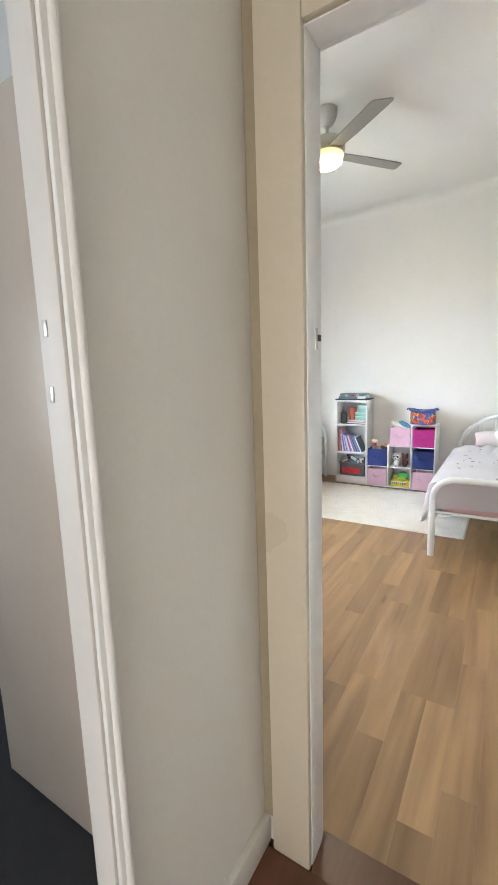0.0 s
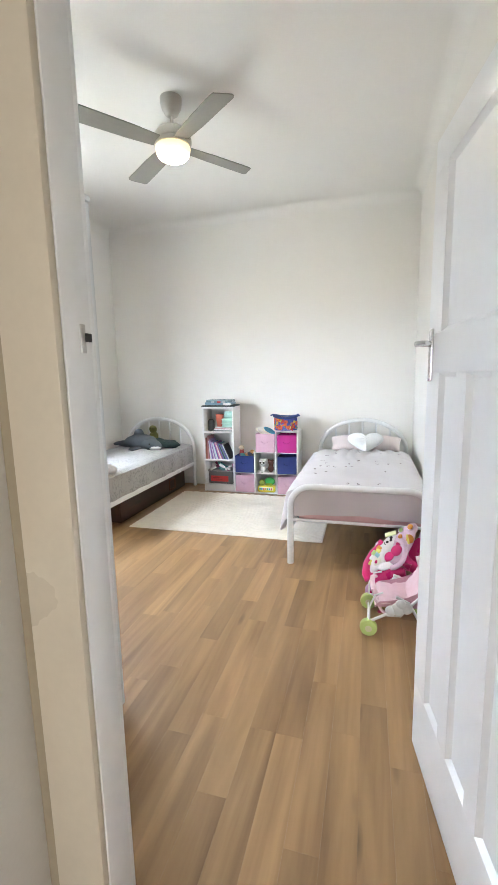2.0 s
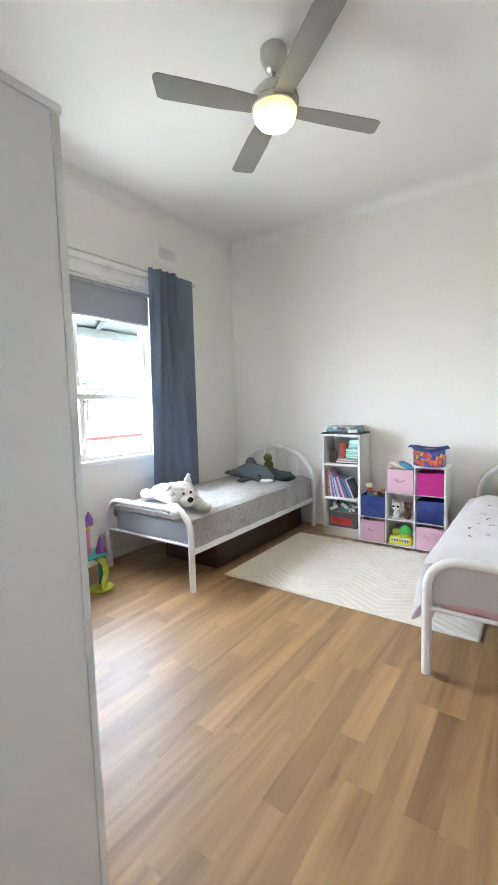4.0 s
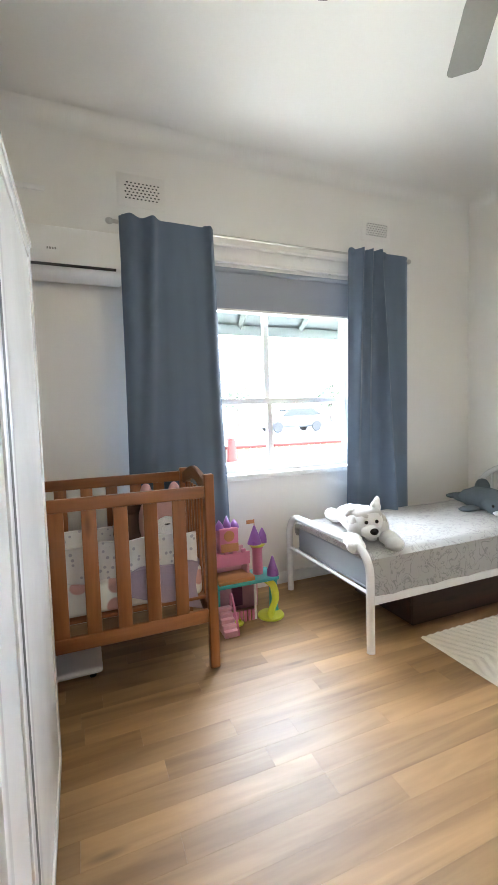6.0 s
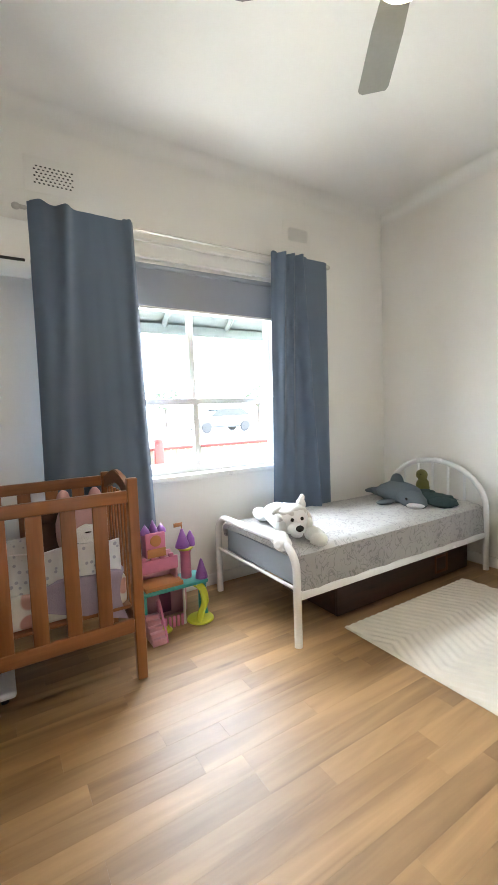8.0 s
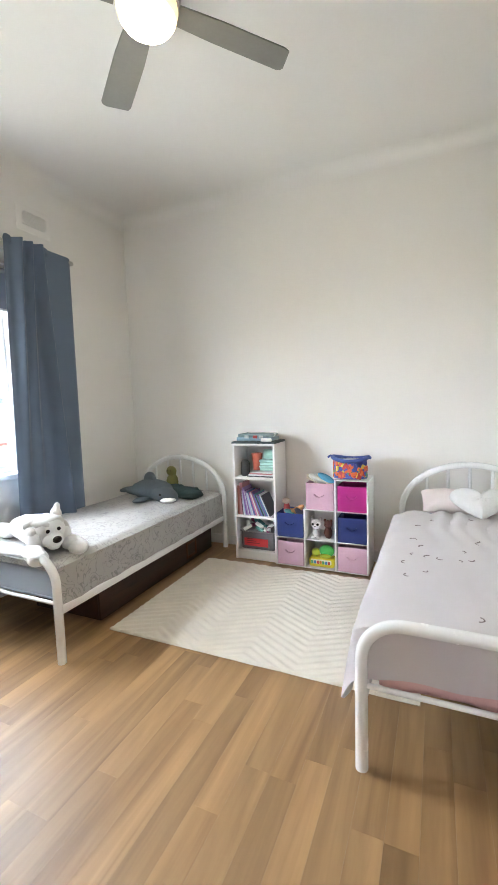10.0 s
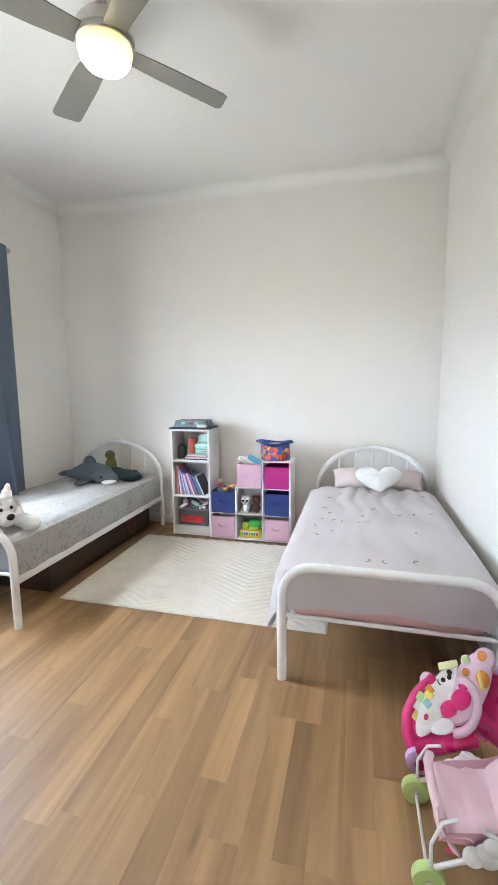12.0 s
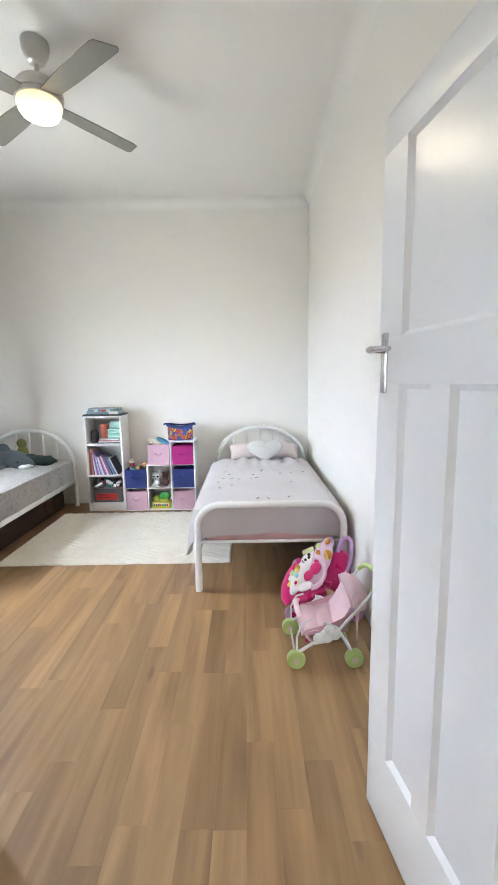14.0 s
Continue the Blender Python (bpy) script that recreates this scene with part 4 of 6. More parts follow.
def make_bed_pink():
    x0, x1, y0, y1 = 2.562, 3.515, 2.04, 4.04
    bed_frame(x0, x1, y0, y1, "white tubular steel single bed with arched spindle headboard")
    mattress(x0 + 0.035, x1 - 0.035, y0 + 0.05, y1 - 0.04, 0.302, 0.50, M_MATT, "mattress under a pale pink quilt")
    h = thing("quilt", "creased pale pink quilt with tiny dark rainbow prints", "quilt")
    part("cover", drape(x0 - 0.022, x1 - 0.01, y0 + 0.036, 3.70, 0.558, 0.30, 0.12, 0.20, 3, 0.02, 0.02, 0.15), M_DUVET, h)
    b = bmesh.new()
    sheet(b, lambda u, v: (x0 + 0.06 + u * (x1 - x0 - 0.12), y0 + 0.036 - 0.004 * math.sin(u * 30), 0.415 - v * (0.086 + 0.006 * math.sin(u * 17))), 50, 3, 0.004)
    part("lining_edge", b, M_PINKLIN, h, "darker pink lining at the hem")
    rng = random.Random(12)
    for k in range(28):
        px, py = rng.uniform(x0 + 0.1, x1 - 0.1), rng.uniform(y0 + 0.1, 3.6)
        a0, rr = rng.uniform(0, 360), rng.uniform(0.010, 0.018)
        b = bmesh.new()
        rip = noise.noise(Vector((px * 2.2, py * 3.1, 3))) + 0.5 * noise.noise(Vector((px * 6.5, py * 2.8, 10)))
        zz = 0.558 + 0.02 * rip + 0.02 * math.sin(math.pi * (px - x0 + 0.022) / (x1 - x0 + 0.012)) + 0.0035
        sweep(b, arc((px, py, zz), rr, a0, a0 + 170, 6, "xy"), 0.0028, 5, flat=(1, 0.5))
        part("print", b, M_PRINT, h)


make_bed_pink()


def pillow(name, label, c, size, m, mat, pinch=0.5, category="pillow", group=""):
    h = thing(name, label, category, Matrix.Translation(c) @ m, group=group)
    b = bmesh.new()
    n = 18
    for s in (1, -1):
        def f(u, v):
            x, y = 2 * u - 1, 2 * v - 1
            e = max(0, (1 - x * x)) ** pinch * max(0, (1 - y * y)) ** pinch
            pin = 1 - 0.05 * (1 - abs(x)) - 0.0
            return (x * size[0] * (1 - 0.06 * (1 - y * y)), y * size[1] * (1 - 0.06 * (1 - x * x)), s * size[2] * e * (1 + 0.12 * noise.noise(Vector((x * 2, y * 2, size[0] * 9 + s)))))
        sheet(b, f, n, n)
    bmesh.ops.remove_doubles(b, verts=b.verts, dist=0.0005)
    part("cushion", b, mat, h)
    return h


M_PILLOW = material("blush_pillow", (0.74, 0.65, 0.64), 0.9, var=0.04, scale=6, grain=220, bump=0.12, dist=0.001)
M_FLUFF = material("white_plush", (0.80, 0.80, 0.79), 0.95, var=0.05, scale=25, grain=160, bump=0.8, dist=0.008, sheen=0.5)
pillow("pillow", "blush pink pillow against the spindle headboard", (2.875, 3.86, 0.62), (0.165, 0.12, 0.08), pose(0, 0, 0, 26, 0, 7), M_PILLOW)
pillow("pillow", "blush pink pillow against the spindle headboard", (3.285, 3.86, 0.62), (0.155, 0.12, 0.08), pose(0, 0, 0, 26, 0, -8), M_PILLOW)


def heart_cushion():
    h = thing("heart_cushion", "fluffy white heart-shaped cushion on the pink bed", "cushion", pose(3.075, 3.64, 0.675, 58, 0, 3))
    b = bmesh.new()

    def outline(a):
        return (16 * math.sin(a) ** 3 / 17.0, (13 * math.cos(a) - 5 * math.cos(2 * a) - 2 * math.cos(3 * a) - math.cos(4 * a)) / 17.0)

    for s in (1, -1):
        def f(u, v):
            x, y = outline(2 * math.pi * u)
            k = 1 - v
            cx, cy = 0.0, 0.05
            return ((cx + (x - cx) * k) * 0.195, (cy + (y - cy) * k) * 0.14, s * 0.075 * (max(0, 1 - k ** 2.5)) ** 0.6 * (1 + 0.1 * noise.noise(Vector((x * 3, y * 3, k * 3)))))
        sheet(b, f, 48, 14)
    bmesh.ops.remove_doubles(b, verts=b.verts, dist=0.0005)
    part("cushion", b, M_FLUFF, h)


heart_cushion()


def make_bed_grey():
    x0, x1, y0, y1 = 0.0, 0.955, 2.095, 4.04
    bed_frame(x0, x1, y0, y1, "white tubular steel single bed under the window")
    mattress(x0 + 0.035, x1 - 0.03, y0 + 0.045, y1 - 0.04, 0.302, 0.515, M_MATT, "grey-blue mattress showing at the bed foot")
    h = thing("bed_cover", "grey cotton bed cover with faint outline drawings", "bed cover")
    part("cover", drape(x0 + 0.05, x1 - 0.014, y0 + 0.04, 4.0, 0.545, 0.10, 0.222, 0.05, 11, 0.007, 0.012, 0.02), M_SKETCH, h)


def sketch_material():
    """Grey cotton with thin wandering dark lines."""
    m = material("grey_sketch_cotton", (0.385, 0.375, 0.36), 0.75, var=0.05, scale=6, grain=260, bump=0.12, dist=0.001, sheen=0.2)
    n, l = m.node_tree.nodes, m.node_tree.links
    bs = n["Principled BSDF"]
    src = bs.inputs["Base Color"].links[0].from_socket
    tc = n.new("ShaderNodeTexCoord")
    nz = n.new("ShaderNodeTexNoise")
    nz.inputs["Scale"].default_value, nz.inputs["Detail"].default_value, nz.inputs["Distortion"].default_value = 11.0, 3, 1.5
    l.new(tc.outputs["Object"], nz.inputs["Vector"])
    sub, ab = n.new("ShaderNodeMath"), n.new("ShaderNodeMath")
    sub.operation, ab.operation = "SUBTRACT", "ABSOLUTE"
    sub.inputs[1].default_value = 0.5
    l.new(nz.outputs["Fac"], sub.inputs[0])
    l.new(sub.outputs[0], ab.inputs[0])
    rng = n.new("ShaderNodeMapRange")
    rng.inputs["From Min"].default_value, rng.inputs["From Max"].default_value = 0.008, 0.03
    rng.inputs["To Min"].default_value, rng.inputs["To Max"].default_value = 0.55, 0.0
    l.new(ab.outputs[0], rng.inputs["Value"])
    mix = n.new("ShaderNodeMixRGB")
    mix.inputs["Color2"].default_value = (0.14, 0.14, 0.145, 1)
    l.new(rng.outputs["Result"], mix.inputs["Fac"])
    l.new(src, mix.inputs["Color1"])
    l.new(mix.outputs["Color"], bs.inputs["Base Color"])
    return m


M_SKETCH = sketch_material()
make_bed_grey()


# ---- soft toys ----
def toy(name, label, mats, pieces, m=None, category="soft toy", group=""):
    """One mesh of rounded lumps: (material, centre, radii, roughness, turn)."""
    bm = bmesh.new()
    for mi, c, r, rough, turn in pieces:
        n0 = len(bm.faces)
        blob(bm, c, r, 3 if max(r) > 0.02 else 2, rough, 9, turn)
        bm.faces.ensure_lookup_table()
        for f in bm.faces[n0:]:
            f.material_index = mi
    ob = mesh_object(name, bm, mats, 80, None, m)
    return tagged(ob, label, category, group)


M_EYE = material("toy_black", (0.012, 0.012, 0.013), 0.25, var=0.02)
M_GREYFUR = material("grey_plush", (0.58, 0.565, 0.545), 0.95, var=0.1, scale=20, grain=160, bump=0.8, dist=0.006, sheen=0.4)
toy("plush_dog", "white plush dog with grey brow lying at the bed foot", [M_FLUFF, M_EYE, M_GREYFUR], [
    (0, (-0.30, 0.05, 0.02), (0.20, 0.12, 0.075), 0.12, None), (0, (-0.14, 0.03, 0.04), (0.16, 0.13, 0.09), 0.12, None),
    (2, (-0.47, 0.15, 0.0), (0.10, 0.055, 0.05), 0.12, None), (0, (-0.46, -0.05, 0.0), (0.11, 0.05, 0.045), 0.12, None),
    (0, (-0.01, 0.0, 0.06), (0.10, 0.108, 0.09), 0.1, None), (0, (0.015, -0.085, 0.035), (0.052, 0.045, 0.055), 0.2, None), (0, (0.015, 0.085, 0.035), (0.052, 0.045, 0.055), 0.2, None),
    (0, (0.075, -0.008, 0.025), (0.062, 0.056, 0.044), 0.06, None), (0, (0.08, -0.008, -0.01), (0.042, 0.036, 0.02), 0.06, None), (1, (0.136, -0.012, 0.038), (0.015, 0.026, 0.02), 0, None),
    (1, (0.082, -0.036, 0.08), (0.009, 0.012, 0.012), 0, None), (1, (0.082, 0.028, 0.082), (0.009, 0.012, 0.012), 0, None),
    (2, (-0.03, -0.085, 0.12), (0.03, 0.045, 0.026), 0.1, pose(0, 0, 0, 30, 0, 0)),
    (0, (-0.025, 0.07, 0.145), (0.024, 0.034, 0.042), 0.1, None), (0, (-0.027, 0.078, 0.178), (0.014, 0.02, 0.034), 0.1, pose(0, 0, 0, -14, 0, 0)),
    (2, (-0.02, 0.0, 0.105), (0.09, 0.098, 0.05), 0.12, None), (2, (0.05, -0.004, 0.092), (0.03, 0.018, 0.03), 0.08, None), (2, (0.0, -0.095, 0.07), (0.05, 0.03, 0.04), 0.1, None), (2, (0.0, 0.095, 0.07), (0.05, 0.03, 0.04), 0.1, None),
    (0, (0.06, -0.115, -0.025), (0.09, 0.055, 0.045), 0.1, None), (0, (0.12, -0.12, -0.042), (0.055, 0.055, 0.046), 0.1, None),
    (0, (0.07, 0.11, -0.025), (0.085, 0.055, 0.046), 0.1, None), (0, (0.13, 0.112, -0.042), (0.056, 0.055, 0.046), 0.1, None)], pose(0.735, 2.245, 0.612, 0, 0, -14))
M_SHARK = material("shark_grey_plush", (0.11, 0.135, 0.155), 0.9, var=0.1, scale=15, grain=160, bump=0.5, dist=0.004)
M_TEAL = material("dark_teal_cloth", (0.03, 0.06, 0.062), 0.9, var=0.15, scale=15, grain=160, bump=0.5, dist=0.004)
toy("plush_shark", "dark grey plush shark cushion lying on the grey bed", [M_SHARK, M_FLUFF, M_EYE], [
    (0, (0.0, 0.0, 0.06), (0.19, 0.12, 0.08), 0.08, None), (0, (0.15, -0.03, 0.045), (0.14, 0.09, 0.055), 0.08, pose(0, 0, 0, 0, 12, -12)), (0, (-0.20, 0.02, 0.03), (0.13, 0.06, 0.035), 0.1, None),
    (0, (-0.30, 0.03, 0.03), (0.06, 0.09, 0.02), 0.08, None), (0, (-0.03, 0.01, 0.135), (0.065, 0.025, 0.06), 0.06, pose(0, 0, 0, 0, -28, 0)), (0, (0.05, -0.16, 0.02), (0.05, 0.09, 0.016), 0.06, pose(0, 0, 0, 0, 0, 18)),
    (1, (0.235, -0.07, 0.02), (0.06, 0.06, 0.022), 0.05, None), (2, (0.20, -0.115, 0.06), (0.01, 0.008, 0.01), 0, None)], pose(0.46, 3.60, 0.553, 0, 0, -10) @ Matrix.Scale(1.18, 4))
toy("folded_blanket", "dark teal blanket heaped by the headboard", [M_TEAL], [
    (0, (0, 0, 0.03), (0.17, 0.13, 0.05), 0.3, None), (0, (0.09, -0.06, 0.03), (0.11, 0.10, 0.042), 0.3, None), (0, (-0.1, 0.05, 0.045), (0.1, 0.09, 0.05), 0.3, None)], pose(0.70, 3.74, 0.552, 0, 0, 10), category="blanket")
M_OLIVE = material("olive_plush", (0.20, 0.19, 0.06), 0.9, var=0.1, scale=15, grain=160, bump=0.5, dist=0.004)
toy("plush_toy", "small olive plush toy propped against the headboard", [M_OLIVE, M_EYE], [
    (0, (0, 0, 0.08), (0.06, 0.05, 0.09), 0.08, None), (0, (0, -0.01, 0.19), (0.05, 0.045, 0.05), 0.08, None),
    (1, (-0.018, -0.052, 0.2), (0.006, 0.004, 0.006), 0, None), (1, (0.018, -0.052, 0.2), (0.006, 0.004, 0.006), 0, None)], pose(0.46, 3.92, 0.552))


# ---- rug ----
def rug():
    h = thing("rug", "cream woven rug with raised chevron ridges", "rug")
    x0, x1, y0, y1 = 0.955, 2.752, 2.452, 3.715
    b = bmesh.new()

    def f(u, v):
        x, y = x0 + u * (x1 - x0), y0 + v * (y1 - y0)
        zig = abs(((x - x0) / 0.30) % 2 - 1) * 0.17
        ridge = math.sin((y + zig) * 2 * math.pi / 0.058)
        e = min(u, 1 - u, v, 1 - v)
        y += 0.004 * noise.noise(Vector((x * 6, 0, 3))) if v in (0, 1) else 0
        return (x, y, 0.003 if e == 0 else 0.0125 + 0.0032 * ridge + 0.0015 * noise.noise(Vector((x * 30, y * 30, 0))))

    sheet(b, f, 210, 170)
    part("weave", b, M_RUG, h, smooth=70)
    b = bmesh.new()
    box(b, x0 + 0.002, y0 + 0.002, 0.0005, x1 - 0.002, y1 - 0.002, 0.004)
    part("backing", b, material("rug_backing", (0.42, 0.37, 0.29), 0.95, var=0.1), h)


rug()


# ---- bookcase and its things ----
BX0, BX1, BY0, BY1 = 1.18, 1.572, 3.808, 4.085


def bookcase():
    h = thing("bookcase", "white laminate bookcase with three open shelves", "bookcase")
    for x in (BX0, BX1 - 0.018):
        b = bmesh.new()
        box(b, x, BY0, 0, x + 0.018, BY1, 1.012, 0.001)
        part("side_panel", b, M_LAM, h)
    b = bmesh.new()
    box(b, BX0 + 0.018, BY1 - 0.006, 0.07, BX1 - 0.018, BY1, 1.012)
    part("back_panel", b, M_LAM, h)
    b = bmesh.new()
    box(b, BX0, BY0 - 0.002, 1.012, BX1, BY1, 1.03, 0.001)
    part("top_panel", b, M_LAM, h)
    for z in (0.09, 0.395, 0.735):
        b = bmesh.new()
        box(b, BX0 + 0.018, BY0 + 0.002, z - 0.018, BX1 - 0.018, BY1 - 0.006, z, 0.001)
        part("shelf", b, M_LAM, h)
    b = bmesh.new()
    box(b, BX0 + 0.018, BY0 + 0.012, 0, BX1 - 0.018, BY0 + 0.028, 0.072, 0.001)
    part("plinth", b, M_LAM, h)


bookcase()
_colours = {}


def plain(name, c, rough=0.5, **k):
    if name not in _colours:
        _colours[name] = material(name, c, rough, var=k.pop("var", 0.05), scale=12, grain=120, bump=k.pop("bump", 0.04), dist=0.001, **k)
    return _colours[name]


M_PAGE = plain("paper_pages", (0.72, 0.69, 0.62), 0.9)


def book(w, d, t, mat, m, label, group):
    """A book on its back at m: pages in a cover with a rounded spine at -y."""
    h = thing("book", label, "book", m, group=group)
    b = bmesh.new()
    box(b, -w / 2 + 0.003, -d / 2 + 0.003, 0.002, w / 2 - 0.004, d / 2 - 0.004, t - 0.002)
    part("pages", b, M_PAGE, h)
    b = boxes((-w / 2, -d / 2, 0, w / 2, d / 2, 0.002), (-w / 2, -d / 2, t - 0.002, w / 2, d / 2, t), (-w / 2, -d / 2, 0.002, w / 2, -d / 2 + 0.003, t - 0.002))
    part("cover", b, mat, h, smooth=30)


def shelf_books():
    rng = random.Random(21)
    cols = [("book_brick", (0.30, 0.10, 0.07)), ("book_rose", (0.45, 0.20, 0.22)), ("book_white", (0.70, 0.70, 0.72)), ("book_lilac", (0.36, 0.26, 0.52)), ("book_purple", (0.20, 0.10, 0.30)),
            ("book_blue", (0.12, 0.22, 0.45)), ("book_sky", (0.45, 0.60, 0.72)), ("book_pink", (0.60, 0.25, 0.38)), ("book_dark", (0.05, 0.05, 0.07)), ("book_teal", (0.10, 0.30, 0.33))]
    seq = [0, 1, 8, 2, 6, 3, 4, 3, 2, 4, 3, 6, 2, 5, 4, 7, 2, 1, 4, 5, 8, 9, 4, 5, 2, 8]
    x, z = BX0 + 0.022, 0.395
    for i, k in enumerate(seq):
        t = rng.uniform(0.006, 0.013) if i > 1 else 0.022
        hh = rng.uniform(0.19, 0.24) * (0.94 if i > 8 else 1.05) + (0.05 if i < 2 else 0)
        lean = 0 if i < 2 else min(24, 3 + i * 1.0)
        nm, c = cols[k]
        d = rng.uniform(0.15, 0.19)
        m = Matrix.Translation((x, BY0 + 0.025 + d / 2, z + 0.0005)) @ pose(0, 0, 0, 0, -lean, 0) @ pose(0, 0, hh / 2, 0, 0, 0) @ pose(0, 0, 0, 0, 90, 0)
        # upright: book width runs up, spine toward the room
        book(hh, d, t, plain(nm, c, 0.45), m, "children's book leaning in a half-full shelf row", "books on the shelf")
        x += t / max(0.6, math.cos(radians(lean))) + 0.0015
        if x > BX1 - 0.05:
            break
    z = 0.735
    for i, (nm, c) in enumerate((("book_dark", None), ("book_white", None), ("book_rose", None), ("book_white", None))):
        t = 0.011
        book(0.24 - i * 0.012, 0.18, t, plain(nm, c or (0.5, 0.5, 0.5), 0.45), pose(1.42 + 0.004 * i, BY0 + 0.125, z + 0.0005 + i * (t + 0.0006), 0, 0, rng.uniform(-4, 4)),
             "thin book lying flat in a small stack", "flat books on the shelf")


shelf_books()


def shelf_things():
    z = 0.735
    h = thing("speaker", "black cylindrical speaker on the top shelf", "speaker", pose(1.255, BY0 + 0.1, z))
    b = bmesh.new()
    lathe(b, [(0.0, 0), (0.038, 0), (0.042, 0.012), (0.042, 0.11), (0.034, 0.13), (0.022, 0.14), (0.0, 0.142)], 22)
    part("body", b, plain("black_plastic", (0.03, 0.03, 0.032), 0.5), h)
    h = thing("cup", "red-orange plastic tumbler on the shelf", "cup", pose(1.355, BY0 + 0.135, z + 0.048))
    b = bmesh.new()
    lathe(b, [(0.0, 0), (0.034, 0), (0.05, 0.145), (0.05, 0.15), (0.046, 0.15), (0.031, 0.006), (0.0, 0.006)], 24)
    part("body", b, plain("tumbler_red", (0.45, 0.10, 0.06), 0.4), h)
    for zz, lab in ((z + 0.0485, "mint green plastic lunch box"), (z + 0.098, "mint green plastic lunch box with a bow-shaped lid")):
        h = thing("lunch_box", lab, "lunch box", pose(1.468, BY0 + 0.13, zz, 0, 0, 5), group="mint lunch boxes")
        b = bmesh.new()
        box(b, -0.072, -0.05, 0, 0.072, 0.05, 0.030, 0.012, 3)
        part("tub", b, plain("mint_plastic", (0.38, 0.62, 0.55), 0.35), h)
        b = bmesh.new()
        box(b, -0.075, -0.053, 0.030, 0.075, 0.053, 0.048, 0.008, 3)
        part("lid", b, plain("mint_lid", (0.45, 0.70, 0.62), 0.35), h)
    h = thing("lunch_box", "mint green plastic box standing on its edge", "lunch box", pose(1.475, BY0 + 0.15, z + 0.147, 70, 0, 0), group="mint lunch boxes")
    b = bmesh.new()
    box(b, -0.07, 0.0, -0.02, 0.07, 0.085, 0.02, 0.015, 3)
    part("tub", b, plain("mint_plastic", (0.38, 0.62, 0.55), 0.35), h)
    b = bmesh.new()
    box(b, -0.03, 0.03, 0.02, 0.03, 0.06, 0.026, 0.005)
    part("clip", b, plain("mint_lid", (0.45, 0.70, 0.62), 0.35), h)
    # clear box with a red label on the lowest shelf
    h = thing("storage_box", "smoky plastic storage box with a red label, heaped with small toys", "storage box", pose(1.382, BY0 + 0.125, 0.09))
    b = bmesh.new()
    box(b, -0.155, -0.10, 0, 0.155, 0.10, 0.17, 0.012, 3)
    part("tub", b, plain("smoky_plastic", (0.13, 0.13, 0.14), 0.25), h)
    b = bmesh.new()
    box(b, -0.163, -0.108, 0.155, 0.163, 0.108, 0.172, 0.006)
    part("rim", b, plain("smoky_rim", (0.2, 0.2, 0.21), 0.3), h)
    b = bmesh.new()
    box(b, -0.125, -0.103, 0.03, 0.10, -0.0995, 0.10, 0.001)
    lab = part("label_card", b, plain("label_red", (0.55, 0.03, 0.035), 0.4), h, "red printed label")
    for k in range(3):
        b = bmesh.new()
        box(b, -0.1, -0.1045, 0.055 + k * 0.018, 0.02 - 0.03 * k, -0.1035, 0.062 + k * 0.018)
        part("print_bar", b, plain("label_dark", (0.2, 0.02, 0.02), 0.4), lab)
    rng = random.Random(5)
    names = [("toy_white", (0.75, 0.75, 0.73)), ("toy_white", (0.75, 0.75, 0.73)), ("toy_plum", (0.25, 0.06, 0.14)), ("toy_teal", (0.08, 0.25, 0.25))]
    for k in range(16):
        nm, c = names[k % 4]
        hh = thing("small_toy", "small plastic toy heaped in the storage box", "toy", pose(1.382 + rng.uniform(-0.125, 0.125), BY0 + 0.125 + rng.uniform(-0.09, 0.06), 0.265 + 0.0035 * k, rng.uniform(-40, 40), rng.uniform(-40, 40), rng.uniform(0, 180)), group="toys in the storage box")
        b = bmesh.new()
        box(b, -0.04, -0.016, -0.014, 0.04, 0.016, 0.014, 0.01, 2)
        part("piece", b, plain(nm, c, 0.4), hh)
    # on top of the bookcase
    h = thing("play_mat", "dark folded mat lying on the bookcase", "mat", pose(1.376, BY0 + 0.125, 1.03))
    for k in range(2):
        b = bmesh.new()
        box(b, -0.205 + 0.01 * k, -0.135, 0.0005 + k * 0.009, 0.205, 0.13, 0.0085 + k * 0.009, 0.003)
        part("fold", b, plain("mat_dark", (0.05, 0.07, 0.075), 0.8), h)
    h = thing("tool_case", "blue-grey translucent plastic case with a red catch", "case", pose(1.376, BY0 + 0.12, 1.049, 0, 0, -3))
    b = bmesh.new()
    box(b, -0.165, -0.10, 0, 0.165, 0.10, 0.035, 0.012, 3)
    part("base", b, plain("case_blue", (0.17, 0.26, 0.33), 0.3), h)
    b = bmesh.new()
    box(b, -0.155, -0.092, 0.034, 0.155, 0.095, 0.062, 0.014, 3)
    part("lid", b, plain("case_lid", (0.23, 0.31, 0.34), 0.25), h)
    for x, nm, c in ((-0.06, "case_grey", (0.45, 0.48, 0.5)), (0.02, "case_red", (0.5, 0.06, 0.06)), (0.075, "case_grey", (0.45, 0.48, 0.5))):
        b = bmesh.new()
        box(b, x - 0.02, -0.105, 0.025, x + 0.02, -0.094, 0.05, 0.004)
        part("catch", b, plain(nm, c, 0.4), h)
    b = bmesh.new()
    box(b, 0.08, -0.12, 0.0, 0.18, -0.10, 0.028, 0.008)
    part("white_tray", b, M_PLASTW, h)


shelf_things()


# ---- cube shelf ----
CX0, CW, CY0, CY1 = 1.576, 0.2545, 3.77, 4.06


